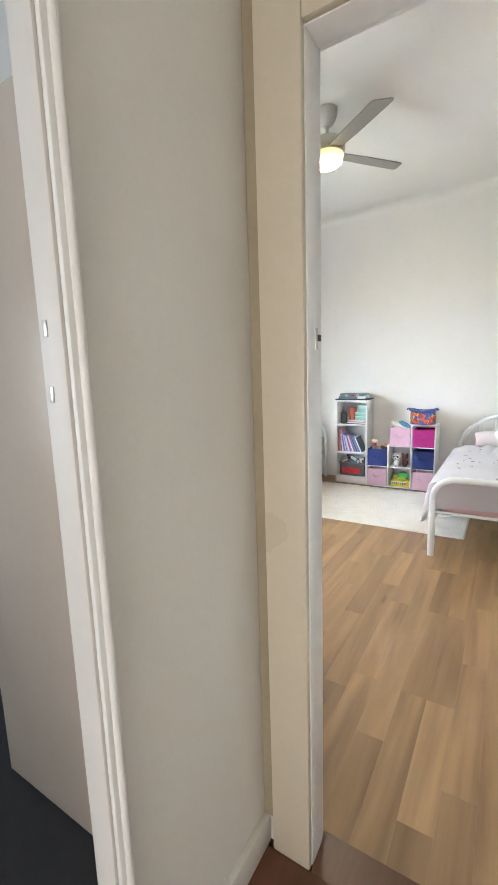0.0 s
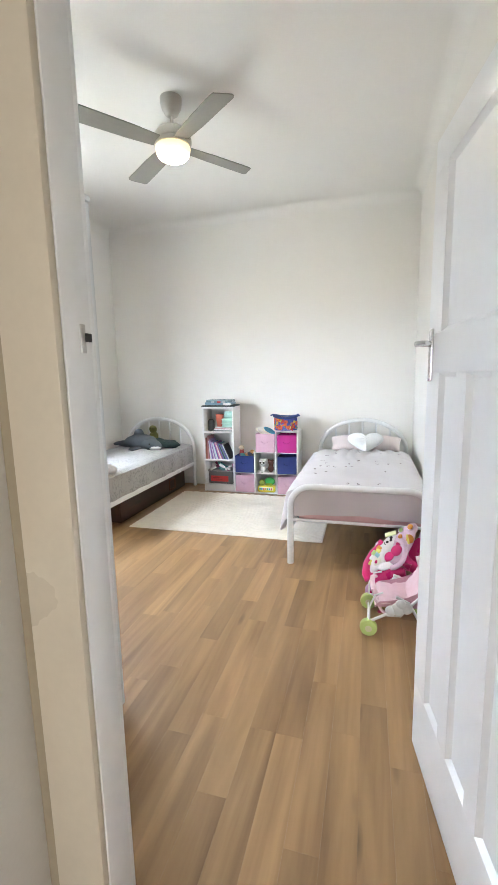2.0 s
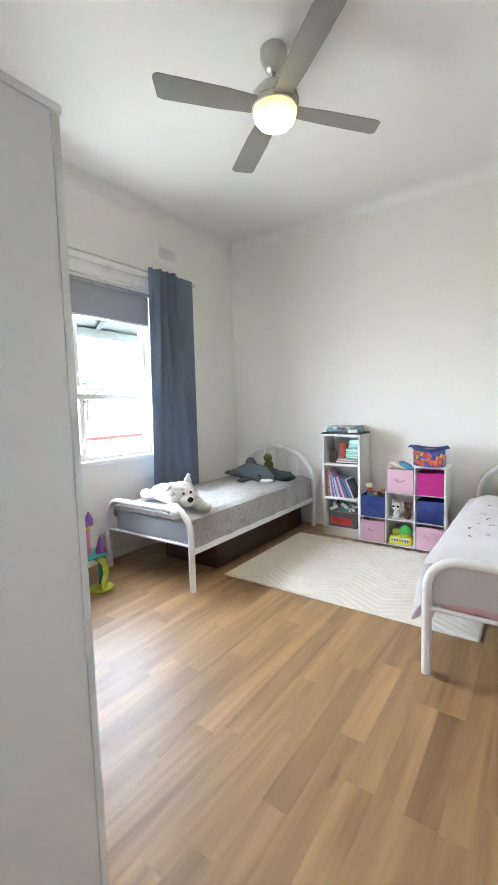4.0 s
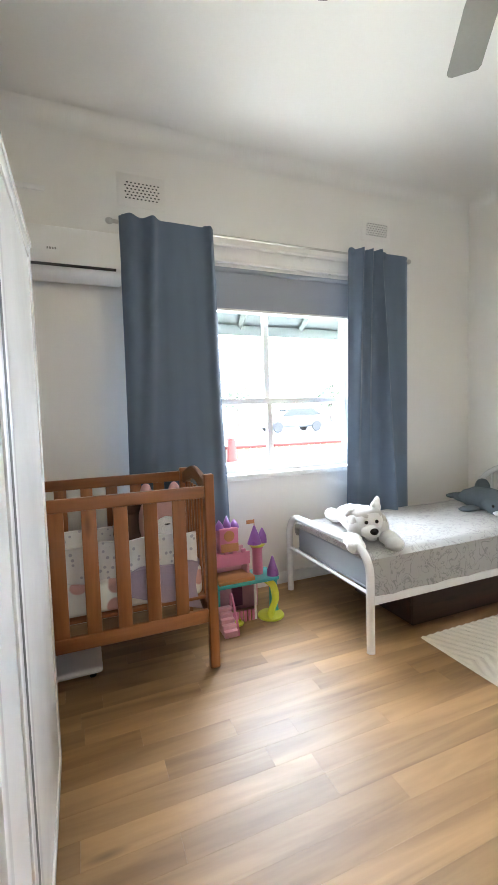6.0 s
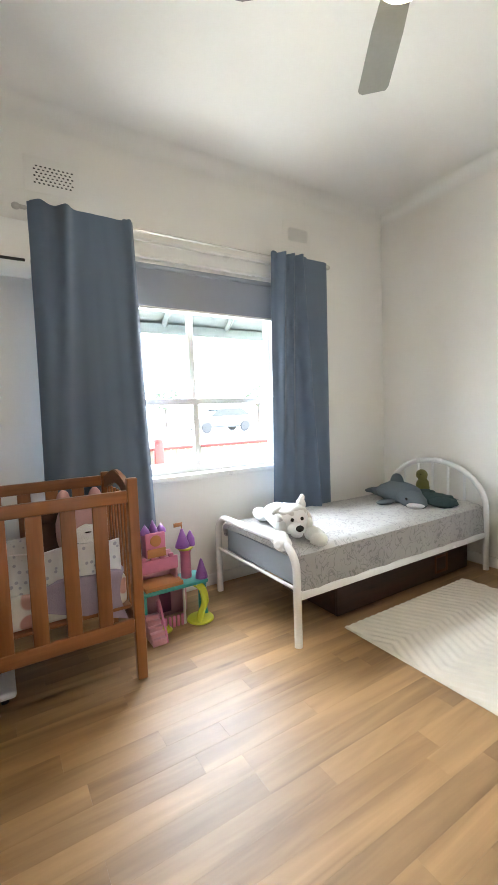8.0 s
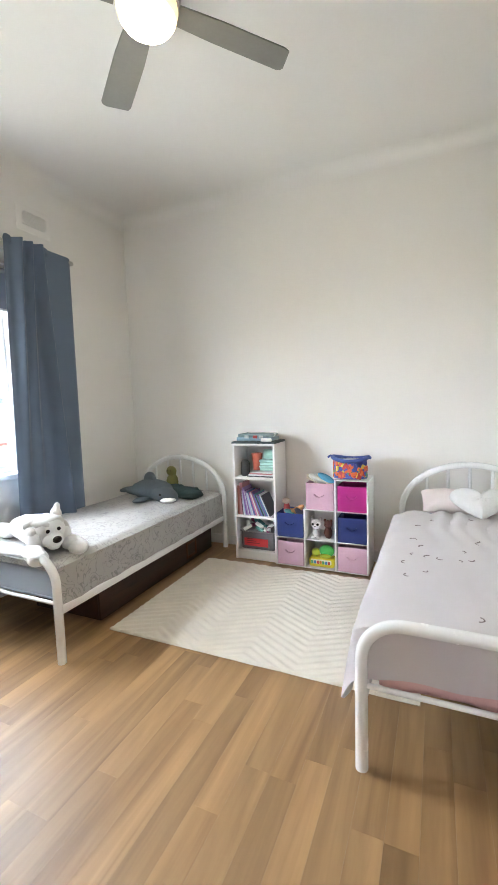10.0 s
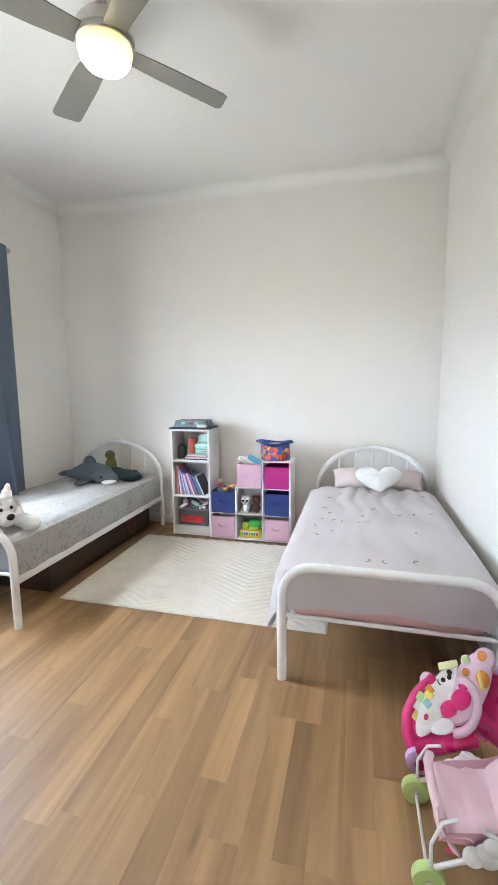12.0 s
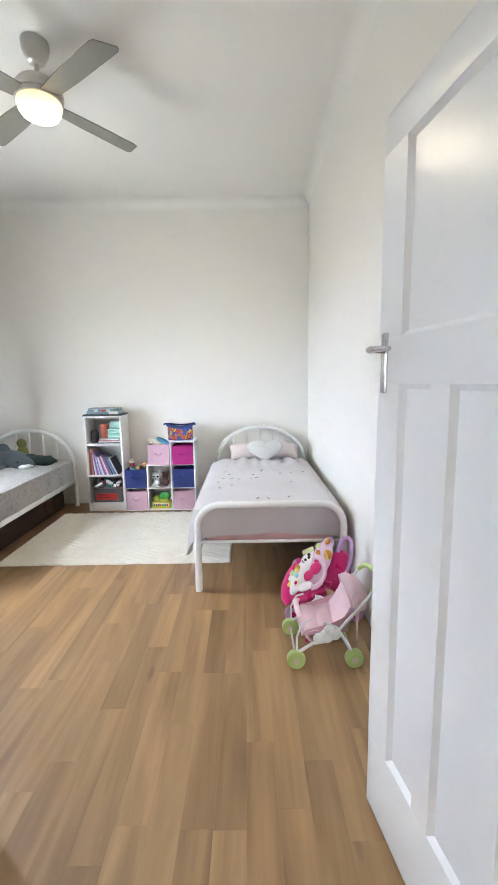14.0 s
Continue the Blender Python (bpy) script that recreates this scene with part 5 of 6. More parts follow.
def cube_shelf():
    h = thing("cube_shelf", "white stair-stepped cube shelf of six small cubes", "cube shelf")
    t = 0.013
    cols = [(0, 1), (1, 2), (2, 3)]
    for k in range(4):
        top = {0: 1, 1: 2, 2: 3, 3: 3}[k] * 0.25
        b = bmesh.new()
        x = CX0 + k * CW
        box(b, x - (t / 2 if 0 < k < 3 else (0 if k == 0 else t)), CY0, 0.012, x + (t / 2 if 0 < k < 3 else (t if k == 0 else 0)), CY1, top + 0.004, 0.001)
        part("upright", b, M_LAM, h)
    for c, n in cols:
        for r in range(n + 1):
            b = bmesh.new()
            x = CX0 + c * CW
            box(b, x + t * (0.5 if c else 1), CY0 + 0.001, 0.012 + r * 0.25 - (0 if r == 0 else t), x + CW - t * (0.5 if c < 2 else 1), CY1, 0.012 + r * 0.25 + (t if r == 0 else 0) - 0.006, 0.001)
            part("shelf", b, M_LAM, h)
        b = bmesh.new()
        box(b, CX0 + c * CW + 0.003, CY1, 0.01, CX0 + (c + 1) * CW - 0.003, CY1 + 0.004, 0.25 * n)
        part("back_panel", b, M_LAM, h)


cube_shelf()
M_BINP = plain("bin_pink", (0.62, 0.40, 0.50), 0.9, bump=0.2)
M_BINB = plain("bin_navy", (0.025, 0.04, 0.17), 0.9, bump=0.2)
M_BINM = plain("bin_magenta", (0.40, 0.02, 0.20), 0.9, bump=0.2)


def bin_box(col, row, mat, label, lift=0.0, h0=0.2, pull=0.0):
    x = CX0 + (col + 0.5) * CW
    z = 0.012 + row * 0.25 + (0.0075 if row == 0 else -0.0055) + lift
    h = thing("fabric_bin", label, "storage bin", pose(x, CY0 + 0.118 - pull, z), group="fabric bins in the cube shelf")
    w, d = 0.111, 0.112
    b = bmesh.new()
    box(b, -w, -d, 0, w, d, 0.004, 0.001)
    for x0, y0, x1, y1 in ((-w, -d, w, -d + 0.005), (-w, d - 0.005, w, d), (-w, -d + 0.005, -w + 0.005, d - 0.005), (w - 0.005, -d + 0.005, w, d - 0.005)):
        box(b, x0, y0, 0.004, x1, y1, h0, 0.001)
    part("sides", b, mat, h, smooth=30)
    b = bmesh.new()
    sweep(b, [(-0.04, -d - 0.002, 0.125), (-0.025, -d - 0.012, 0.112), (0, -d - 0.018, 0.106), (0.025, -d - 0.012, 0.112), (0.04, -d - 0.002, 0.125)], 0.007, 8, flat=(1.5, 0.5))
    part("handle", b, mat, h)
    return h


bin_box(0, 0, M_BINP, "pale pink fabric bin with a loop handle")
bin_box(0, 1, M_BINB, "navy blue fabric bin overflowing with toys")
bin_box(1, 2, M_BINP, "pale pink fabric bin holding shoes", h0=0.215)
bin_box(2, 2, M_BINM, "magenta fabric bin with a loop handle")
bin_box(2, 1, M_BINB, "navy blue fabric bin with a loop handle")
bin_box(2, 0, M_BINP, "pale pink fabric bin with a loop handle")


def cube_things():
    c1 = CX0 + 1.5 * CW
    # toys that stick out of the navy bin
    x, z = CX0 + 0.5 * CW, 0.257 + 0.16
    toy("plush_puppet", "small red and cream puppet standing in the navy bin", [plain("toy_red", (0.35, 0.05, 0.06), 0.7), plain("toy_cream", (0.6, 0.5, 0.38), 0.8)], [
        (0, (0, 0, 0.05), (0.028, 0.028, 0.07), 0.1, None), (1, (0, -0.01, 0.125), (0.036, 0.034, 0.026), 0.1, None)], pose(x - 0.055, CY0 + 0.1, z))
    for k, (dx, dz, ry, nm, c) in enumerate(((0.03, 0.055, 12, "toy_brown", (0.28, 0.12, 0.05)), (0.05, 0.075, -18, "toy_orange", (0.5, 0.25, 0.1)), (-0.01, 0.05, 25, "toy_teal", (0.08, 0.25, 0.25)), (0.075, 0.06, 40, "toy_dark", (0.06, 0.05, 0.07)))):
        toy("soft_toy", "floppy soft toy lying in the navy bin", [plain(nm, c, 0.8)], [(0, (0, 0, 0), (0.055, 0.03, 0.022), 0.2, None), (0, (0.04, -0.01, 0.015), (0.025, 0.02, 0.018), 0.15, None)],
            pose(x + dx - 0.01, CY0 + 0.1 - 0.01 * k, z + dz - 0.02, 0, ry, 20 * k), group="toys in the navy bin")
    # shoes in the upper pink bin
    for k, (nm, c) in enumerate((("shoe_white", (0.7, 0.68, 0.62)), ("shoe_blue", (0.08, 0.30, 0.48)))):
        h = thing("shoe", "child's shoe with a pale sole lying on the pink bin", "shoe", pose(c1 - 0.045 + 0.075 * k, CY0 + 0.1, 0.735 + 0.008 * k, 25, 28, 20 - 15 * k), group="pair of shoes")
        b = bmesh.new()
        blob(b, (0, 0, 0.01), (0.075, 0.03, 0.026), 3, 0.05)
        part("upper", b, plain(nm, c, 0.7), h)
        b = bmesh.new()
        box(b, -0.085, -0.032, -0.018, 0.085, 0.032, -0.004, 0.012, 3)
        part("sole", b, plain("shoe_sole", (0.68, 0.64, 0.52), 0.7), h)
    # zip bag of blocks on the right column
    h = thing("toy_bag", "clear zip bag of coloured blocks with a blue rim", "toy bag", pose(CX0 + 2.5 * CW - 0.03, CY0 + 0.12, 0.759))
    b = bmesh.new()
    lathe(b, [(0.0, 0), (0.115, 0), (0.122, 0.02), (0.124, 0.13), (0.12, 0.15)], 26)
    bmesh.ops.scale(b, vec=(1.05, 0.75, 1), verts=b.verts)
    part("clear_side", b, plain("clear_vinyl", (0.10, 0.12, 0.42), 0.15), h)
    b = bmesh.new()
    sweep(b, [(0.14 * math.cos(a), 0.1 * math.sin(a), 0.155 + 0.012 * math.cos(2 * a)) for a in [2 * math.pi * k / 30 for k in range(30)]], 0.015, 8, closed=True)
    sweep(b, [(0.11, -0.02, 0.165), (0.15, -0.03, 0.18), (0.165, -0.03, 0.16)], 0.01, 6)
    sweep(b, [(-0.11, -0.02, 0.165), (-0.15, -0.03, 0.178), (-0.17, -0.03, 0.165)], 0.01, 6)
    part("rim", b, plain("bag_blue", (0.03, 0.06, 0.22), 0.6), h)
    rng = random.Random(9)
    for k in range(80):
        a = rng.uniform(math.pi * 1.02, math.pi * 1.98)
        nm, c = [("block_orange", (0.65, 0.13, 0.04)), ("block_yellow", (0.6, 0.5, 0.08)), ("block_blue", (0.06, 0.10, 0.42)), ("block_red", (0.45, 0.05, 0.05)), ("block_green", (0.1, 0.3, 0.12))][rng.choice((0, 0, 0, 1, 2, 2, 3, 3, 4))]
        b = bmesh.new()
        s = rng.uniform(0.014, 0.03)
        box(b, -s, -0.008, -s * 0.7, s, 0.008, s * 0.7, 0.005, m=pose(0.128 * math.cos(a), 0.091 * math.sin(a), rng.uniform(0.025, 0.125), 0, rng.uniform(0, 180), math.degrees(a) + 90))
        part("block", b, plain(nm, c, 0.35), h)
    # plush husky and a brown bear in the middle cube
    z = 0.012 + 0.25 - 0.0055
    toy("plush_husky", "grey and white big-eyed plush husky sitting in a cube", [M_GREYFUR, M_FLUFF, M_EYE], [
        (0, (0, 0.01, 0.045), (0.034, 0.03, 0.045), 0.08, None), (1, (0, -0.012, 0.042), (0.024, 0.022, 0.036), 0.08, None), (0, (0, 0, 0.115), (0.046, 0.04, 0.042), 0.06, None),
        (1, (0, -0.024, 0.102), (0.03, 0.022, 0.024), 0.05, None), (1, (-0.022, -0.028, 0.122), (0.02, 0.014, 0.018), 0, None), (1, (0.022, -0.028, 0.122), (0.02, 0.014, 0.018), 0, None),
        (2, (-0.02, -0.041, 0.12), (0.011, 0.005, 0.011), 0, None), (2, (0.02, -0.041, 0.12), (0.011, 0.005, 0.011), 0, None), (2, (0, -0.047, 0.103), (0.006, 0.004, 0.005), 0, None),
        (0, (-0.034, 0.005, 0.155), (0.012, 0.01, 0.02), 0, None), (0, (0.034, 0.005, 0.155), (0.012, 0.01, 0.02), 0, None),
        (1, (-0.022, -0.03, 0.012), (0.016, 0.02, 0.012), 0, None), (1, (0.022, -0.03, 0.012), (0.016, 0.02, 0.012), 0, None)], pose(c1 - 0.045, CY0 + 0.07, z))
    M_BROWN = plain("brown_plush", (0.10, 0.035, 0.025), 0.9, bump=0.5)
    toy("plush_bear", "small dark brown plush toy in a cube", [M_BROWN, M_EYE], [
        (0, (0, 0, 0.045), (0.034, 0.032, 0.05), 0.1, None), (0, (0, 0, 0.115), (0.034, 0.032, 0.034), 0.1, None), (0, (-0.025, 0, 0.145), (0.012, 0.01, 0.014), 0, None), (0, (0.025, 0, 0.145), (0.012, 0.01, 0.014), 0, None),
        (1, (-0.01, -0.032, 0.12), (0.004, 0.003, 0.004), 0, None), (1, (0.01, -0.032, 0.12), (0.004, 0.003, 0.004), 0, None)], pose(c1 + 0.05, CY0 + 0.08, z))
    # yellow toy till with green toys, lowest cube
    h = thing("toy_till", "yellow plastic toy piano with coloured keys", "toy", pose(c1, CY0 + 0.085, 0.0195))
    b = bmesh.new()
    box(b, -0.105, -0.06, 0, 0.105, 0.06, 0.075, 0.02, 3)
    part("body", b, plain("toy_yellow", (0.72, 0.60, 0.04), 0.3), h)
    b = bmesh.new()
    box(b, -0.085, -0.066, 0.03, 0.085, -0.052, 0.068, 0.006)
    part("keyboard", b, plain("toy_cream2", (0.75, 0.72, 0.6), 0.4), h)
    for k in range(7):
        nm, c = [("key_green", (0.1, 0.4, 0.15)), ("key_blue", (0.08, 0.25, 0.55)), ("key_red", (0.6, 0.1, 0.08)), ("key_orange", (0.65, 0.3, 0.06))][k % 4]
        b = bmesh.new()
        box(b, -0.08 + k * 0.023, -0.071, 0.034, -0.062 + k * 0.023, -0.064, 0.058, 0.002)
        part("key", b, plain(nm, c, 0.35), h)
    toy("toy_turtle", "bright green plastic turtle on the yellow toy", [plain("toy_green", (0.06, 0.38, 0.08), 0.35), plain("toy_lime", (0.42, 0.48, 0.05), 0.35)], [
        (0, (0.035, 0.0, 0.05), (0.062, 0.045, 0.05), 0.02, None), (1, (-0.055, -0.01, 0.035), (0.036, 0.034, 0.034), 0.02, None), (1, (0.03, -0.035, 0.018), (0.045, 0.022, 0.02), 0.02, None)], pose(c1, CY0 + 0.085, 0.095), category="toy")


cube_things()

# ---- crib ----
def crib():
    h = thing("crib", "honey-brown wooden baby crib with wide slats and an arched end", "crib")
    xf, xb, ya, yb = 0.705, 0.135, 0.02, 1.262
    for x, y, top in ((xf, yb, 1.045), (xf, ya, 1.045), (xb, yb, 1.02), (xb, ya, 1.02)):
        b = bmesh.new()
        box(b, x - 0.021, y - 0.026, 0.0, x + 0.021, y + 0.026, top, 0.006, 3)
        part("post", b, M_CRIB, h)
    for x, zt, zb in ((xf, 0.985, 0.275), (xb, 1.0, 0.275)):
        b = bmesh.new()
        box(b, x - 0.016, ya + 0.026, zt - 0.062, x + 0.016, yb - 0.026, zt, 0.007, 3)
        part("top_rail", b, M_CRIBX, h)
        b = bmesh.new()
        box(b, x - 0.014, ya + 0.026, zb - 0.02, x + 0.014, yb - 0.026, zb + 0.05, 0.006, 3)
        part("bottom_rail", b, M_CRIBX, h)
        for k in range(8):
            y = 1.10 - k * 0.1435
            b = bmesh.new()
            box(b, x - 0.009, y - 0.034, zb + 0.04, x + 0.009, y + 0.034, zt - 0.055, 0.004, 2)
            part("slat", b, M_CRIB, h)
    for y in (ya, yb):
        b = bmesh.new()
        n = 22
        rows = []
        for i in range(n + 1):
            u = i / n
            x = xb + 0.02 + u * (xf - xb - 0.04)
            up = 1.0 + 0.06 * math.sin(math.pi * u) ** 1.6
            rows.append([b.verts.new((x, y + s, z)) for s, z in ((-0.014, up - 0.075), (0.014, up - 0.075), (0.014, up), (-0.014, up))])
        for r1, r2 in zip(rows, rows[1:]):
            for k in range(4):
                b.faces.new((r1[k], r1[(k + 1) % 4], r2[(k + 1) % 4], r2[k]))
        b.faces.new(rows[0])
        b.faces.new(rows[-1][::-1])
        bmesh.ops.bevel(b, geom=[e for e in b.edges if abs(e.verts[0].co.x - e.verts[1].co.x) > 0.001], offset=0.005, segments=2, affect="EDGES")
        part("arched_rail", b, M_CRIBE, h, "dark arched end rail")
        b = bmesh.new()
        box(b, xb + 0.02, y - 0.014, 0.255, xf - 0.02, y + 0.014, 0.33, 0.005)
        part("end_rail", b, M_CRIBE, h)
        for k in range(7):
            x = xb + 0.02 + (k + 1) * (xf - xb - 0.04) / 8
            b = bmesh.new()
            box(b, x - 0.014, y - 0.007, 0.325, x + 0.014, y + 0.007, 0.95, 0.003)
            part("end_slat", b, M_CRIB, h)
    b = bmesh.new()
    box(b, xb + 0.02, ya + 0.03, 0.375, xf - 0.018, yb - 0.03, 0.392, 0.003)
    part("base_board", b, M_CRIBX, h)


M_CRIBE = wood_material("crib_wood_end", (0.13, 0.045, 0.014), (0.24, 0.09, 0.03), rough=0.3, along="x", per_object=0.06, scale=0.8)
crib()


def dotted(name, base, dot, scale, size):
    """Cotton with scattered round prints."""
    m = material(name, base, 0.9, var=0.04, scale=6, grain=240, bump=0.1, dist=0.001)
    n, l = m.node_tree.nodes, m.node_tree.links
    bs = n["Principled BSDF"]
    src = bs.inputs["Base Color"].links[0].from_socket
    tc, vo = n.new("ShaderNodeTexCoord"), n.new("ShaderNodeTexVoronoi")
    vo.inputs["Scale"].default_value = scale
    l.new(tc.outputs["Object"], vo.inputs["Vector"])
    rng = n.new("ShaderNodeMapRange")
    rng.inputs["From Min"].default_value, rng.inputs["From Max"].default_value = size, size + 0.06
    rng.inputs["To Min"].default_value, rng.inputs["To Max"].default_value = 0.9, 0.0
    l.new(vo.outputs["Distance"], rng.inputs["Value"])
    mix = n.new("ShaderNodeMixRGB")
    mix.inputs["Color2"].default_value = (*dot, 1)
    l.new(rng.outputs["Result"], mix.inputs["Fac"])
    l.new(src, mix.inputs["Color1"])
    l.new(mix.outputs["Color"], bs.inputs["Base Color"])
    return m


M_DOTS = dotted("white_cotton_pink_dots", (0.74, 0.72, 0.68), (0.58, 0.30, 0.26), 8.0, 0.32)
M_TINY = dotted("white_cotton_grey_print", (0.74, 0.74, 0.74), (0.40, 0.41, 0.48), 28.0, 0.2)
M_LILAC = material("lilac_blanket", (0.34, 0.28, 0.38), 0.95, var=0.1, scale=8, grain=200, bump=0.4, dist=0.003)


def crib_bedding():
    h = thing("crib_mattress", "crib mattress in a white sheet with pink dots", "mattress")
    b = bmesh.new()
    box(b, 0.165, 0.06, 0.3925, 0.672, 1.222, 0.555, 0.03, 4)
    part("sheet", b, M_DOTS, h)
    h = thing("crib_bumper", "white crib bumper with a small grey print", "bumper")
    b = bmesh.new()
    sheet(b, lambda u, v: (0.652 + 0.008 * math.sin(u * 40) - 0.03 * v * 0.3, 0.08 + u * 1.12, 0.55 + 0.185 * v + 0.012 * noise.noise(Vector((u * 8, v, 2)))), 60, 8, 0.018)
    part("front_pad", b, M_TINY, h)
    b = bmesh.new()
    sheet(b, lambda u, v: (0.185 + 0.006 * math.sin(u * 37), 0.08 + u * 1.12, 0.55 + 0.15 * v), 50, 6, 0.018)
    part("back_pad", b, M_TINY, h)
    h = thing("crib_blanket", "crumpled lilac blanket in the crib", "blanket")
    b = bmesh.new()

    def f(u, v):
        y = 0.80 + 0.40 * u
        t = v * 0.55
        x = 0.45 + min(t, 0.232)
        z = 0.57 + 0.035 * abs(noise.noise(Vector((u * 4, v * 4, 1))))
        if t > 0.232:
            z = 0.575 - (t - 0.232) * (0.35 + 0.45 * u)
            x = 0.683
        return (x, y + 0.02 * math.sin(v * 7), z)

    sheet(b, f, 30, 24, 0.006)
    part("cloth", b, M_LILAC, h)
    M_PINKP = plain("pink_plush", (0.56, 0.33, 0.33), 0.95, bump=0.5)
    M_BRN = plain("dark_brown_plush", (0.09, 0.04, 0.025), 0.95, bump=0.5)
    toy("plush_cushion", "pink and white sleepy-faced plush in the crib", [M_PINKP, M_FLUFF, M_EYE], [
        (0, (0, 0, 0.17), (0.06, 0.13, 0.18), 0.05, None), (1, (0.035, 0.02, 0.12), (0.045, 0.085, 0.09), 0.03, None), (2, (0.078, -0.035, 0.095), (0.012, 0.02, 0.014), 0, None),
        (2, (0.076, 0.03, 0.155), (0.006, 0.018, 0.004), 0, None), (0, (0, -0.08, 0.33), (0.03, 0.035, 0.06), 0.05, None), (0, (0, 0.08, 0.33), (0.03, 0.035, 0.06), 0.05, None)], pose(0.42, 1.06, 0.585, 0, -8, -8))
    toy("plush_bear", "dark brown plush bear slumped in the crib", [M_BRN], [
        (0, (0, 0, 0.12), (0.08, 0.1, 0.14), 0.08, None), (0, (0, 0.01, 0.28), (0.065, 0.07, 0.065), 0.08, None)], pose(0.26, 0.90, 0.555))
    h = thing("cloth", "white muslin hung over the crib end", "cloth")
    b = bmesh.new()
    sheet(b, lambda u, v: (0.60 + 0.09 * u, 1.279 + 0.012 * math.sin(u * 9) * v + 0.004, 0.86 - 0.24 * v * (1 - 0.5 * u) - 0.03 * u), 14, 12, 0.003)
    part("fabric", b, M_TINY, h)
    # a flat white bathroom scale pushed under the crib
    h = thing("floor_scale", "flat white plastic scale under the crib", "scale", pose(0.40, 0.50, 0))
    b = bmesh.new()
    box(b, -0.15, -0.22, 0.025, 0.15, 0.20, 0.06, 0.018, 3)
    part("platform", b, M_PLASTW, h)
    for x in (-0.11, 0.11):
        for y in (-0.17, 0.15):
            b = bmesh.new()
            lathe(b, [(0.018, 0), (0.018, 0.028)], 10, pose(x, y, 0))
            part("foot", b, M_DARK, h)


crib_bedding()


# ---- toy castle ----
def toy_castle():
    P = plain("castle_pink", (0.62, 0.20, 0.33), 0.35)
    PL = plain("castle_pale_pink", (0.66, 0.34, 0.42), 0.35)
    V = plain("castle_purple", (0.26, 0.10, 0.40), 0.3)
    T = plain("castle_teal", (0.05, 0.38, 0.38), 0.35)
    Y = plain("castle_yellow", (0.58, 0.62, 0.05), 0.35)
    O = plain("castle_orange", (0.45, 0.20, 0.07), 0.4)
    D = plain("castle_dark", (0.16, 0.03, 0.10), 0.5)
    W = plain("castle_white", (0.72, 0.68, 0.70), 0.35)
    h = thing("toy_castle", "pink and purple plastic toy castle with a yellow slide", "toy castle", pose(0.12, 1.40, 0))

    def p(name, mat, fn, label=""):
        b = bmesh.new()
        fn(b)
        return part(name, b, mat, h, label)

    # lower floor: back wall, columns and deck
    p("back_wall", PL, lambda b: box(b, 0.0, 0.02, 0.0, 0.02, 0.36, 0.24, 0.004))
    p("side_wall", P, lambda b: box(b, 0.02, 0.0, 0.0, 0.17, 0.018, 0.24, 0.004))
    p("doorway", D, lambda b: (box(b, 0.022, 0.16, 0.03, 0.03, 0.24, 0.19, 0.003)), "dark red doorway")
    p("deck", T, lambda b: box(b, 0.0, -0.005, 0.24, 0.21, 0.44, 0.262, 0.006), "teal deck")
    p("balcony_floor", O, lambda b: box(b, 0.03, 0.02, 0.262, 0.20, 0.27, 0.29, 0.006), "orange balcony floor")
    p("column", W, lambda b: lathe(b, [(0.009, 0), (0.009, 0.24)], 10, pose(0.19, 0.27, 0)))
    p("column", T, lambda b: lathe(b, [(0.016, 0), (0.016, 0.24)], 10, pose(0.19, 0.01, 0)))
    # upper floor
    p("upper_wall", PL, lambda b: (box(b, 0.0, 0.0, 0.262, 0.02, 0.26, 0.45, 0.004), box(b, 0.02, 0.0, 0.262, 0.13, 0.016, 0.45, 0.004), box(b, 0.02, 0.244, 0.262, 0.13, 0.26, 0.43, 0.004)))
    p("balcony_rail", P, lambda b: (box(b, 0.13, 0.0, 0.36, 0.145, 0.26, 0.445, 0.004), [box(b, 0.128, 0.02 + k * 0.06, 0.44, 0.147, 0.05 + k * 0.06, 0.465, 0.003) for k in range(4)]))
    p("window_arch", O, lambda b: box(b, 0.144, 0.06, 0.46, 0.15, 0.18, 0.515, 0.012))
    p("clock_tower", P, lambda b: box(b, 0.03, 0.055, 0.45, 0.13, 0.19, 0.61, 0.012))
    p("clock_face", O, lambda b: lathe(b, [(0.0, 0.0), (0.036, 0.0), (0.036, 0.005), (0.03, 0.006), (0.0, 0.006)], 20, pose(0.13, 0.122, 0.56, 0, 90, 0)), "orange clock face")
    for y, z in ((0.07, 0.665), (0.122, 0.69), (0.175, 0.66)):
        p("spire", V, lambda b: lathe(b, [(0.034, 0.60), (0.03, 0.62), (0.0, z)], 14, pose(0.085, y, 0)), "glittery purple spire")
    # corner towers
    p("tower", P, lambda b: lathe(b, [(0.036, 0.262), (0.034, 0.43), (0.04, 0.44), (0.04, 0.455)], 16, pose(0.09, 0.335, 0)))
    p("tower_rim", Y, lambda b: lathe(b, [(0.045, 0.452), (0.055, 0.462), (0.055, 0.47), (0.04, 0.474)], 18, pose(0.09, 0.335, 0)))
    p("spire", V, lambda b: lathe(b, [(0.05, 0.472), (0.045, 0.49), (0.008, 0.59), (0.0, 0.60)], 18, pose(0.09, 0.318, 0)))
    p("spire", V, lambda b: lathe(b, [(0.032, 0.472), (0.03, 0.52), (0.006, 0.57), (0.0, 0.575)], 14, pose(0.09, 0.375, 0)))
    p("flag", O, lambda b: (sweep(b, [(0.09, 0.318, 0.59), (0.09, 0.318, 0.64)], 0.003, 6), box(b, 0.088, 0.262, 0.612, 0.092, 0.318, 0.638, 0.001)))
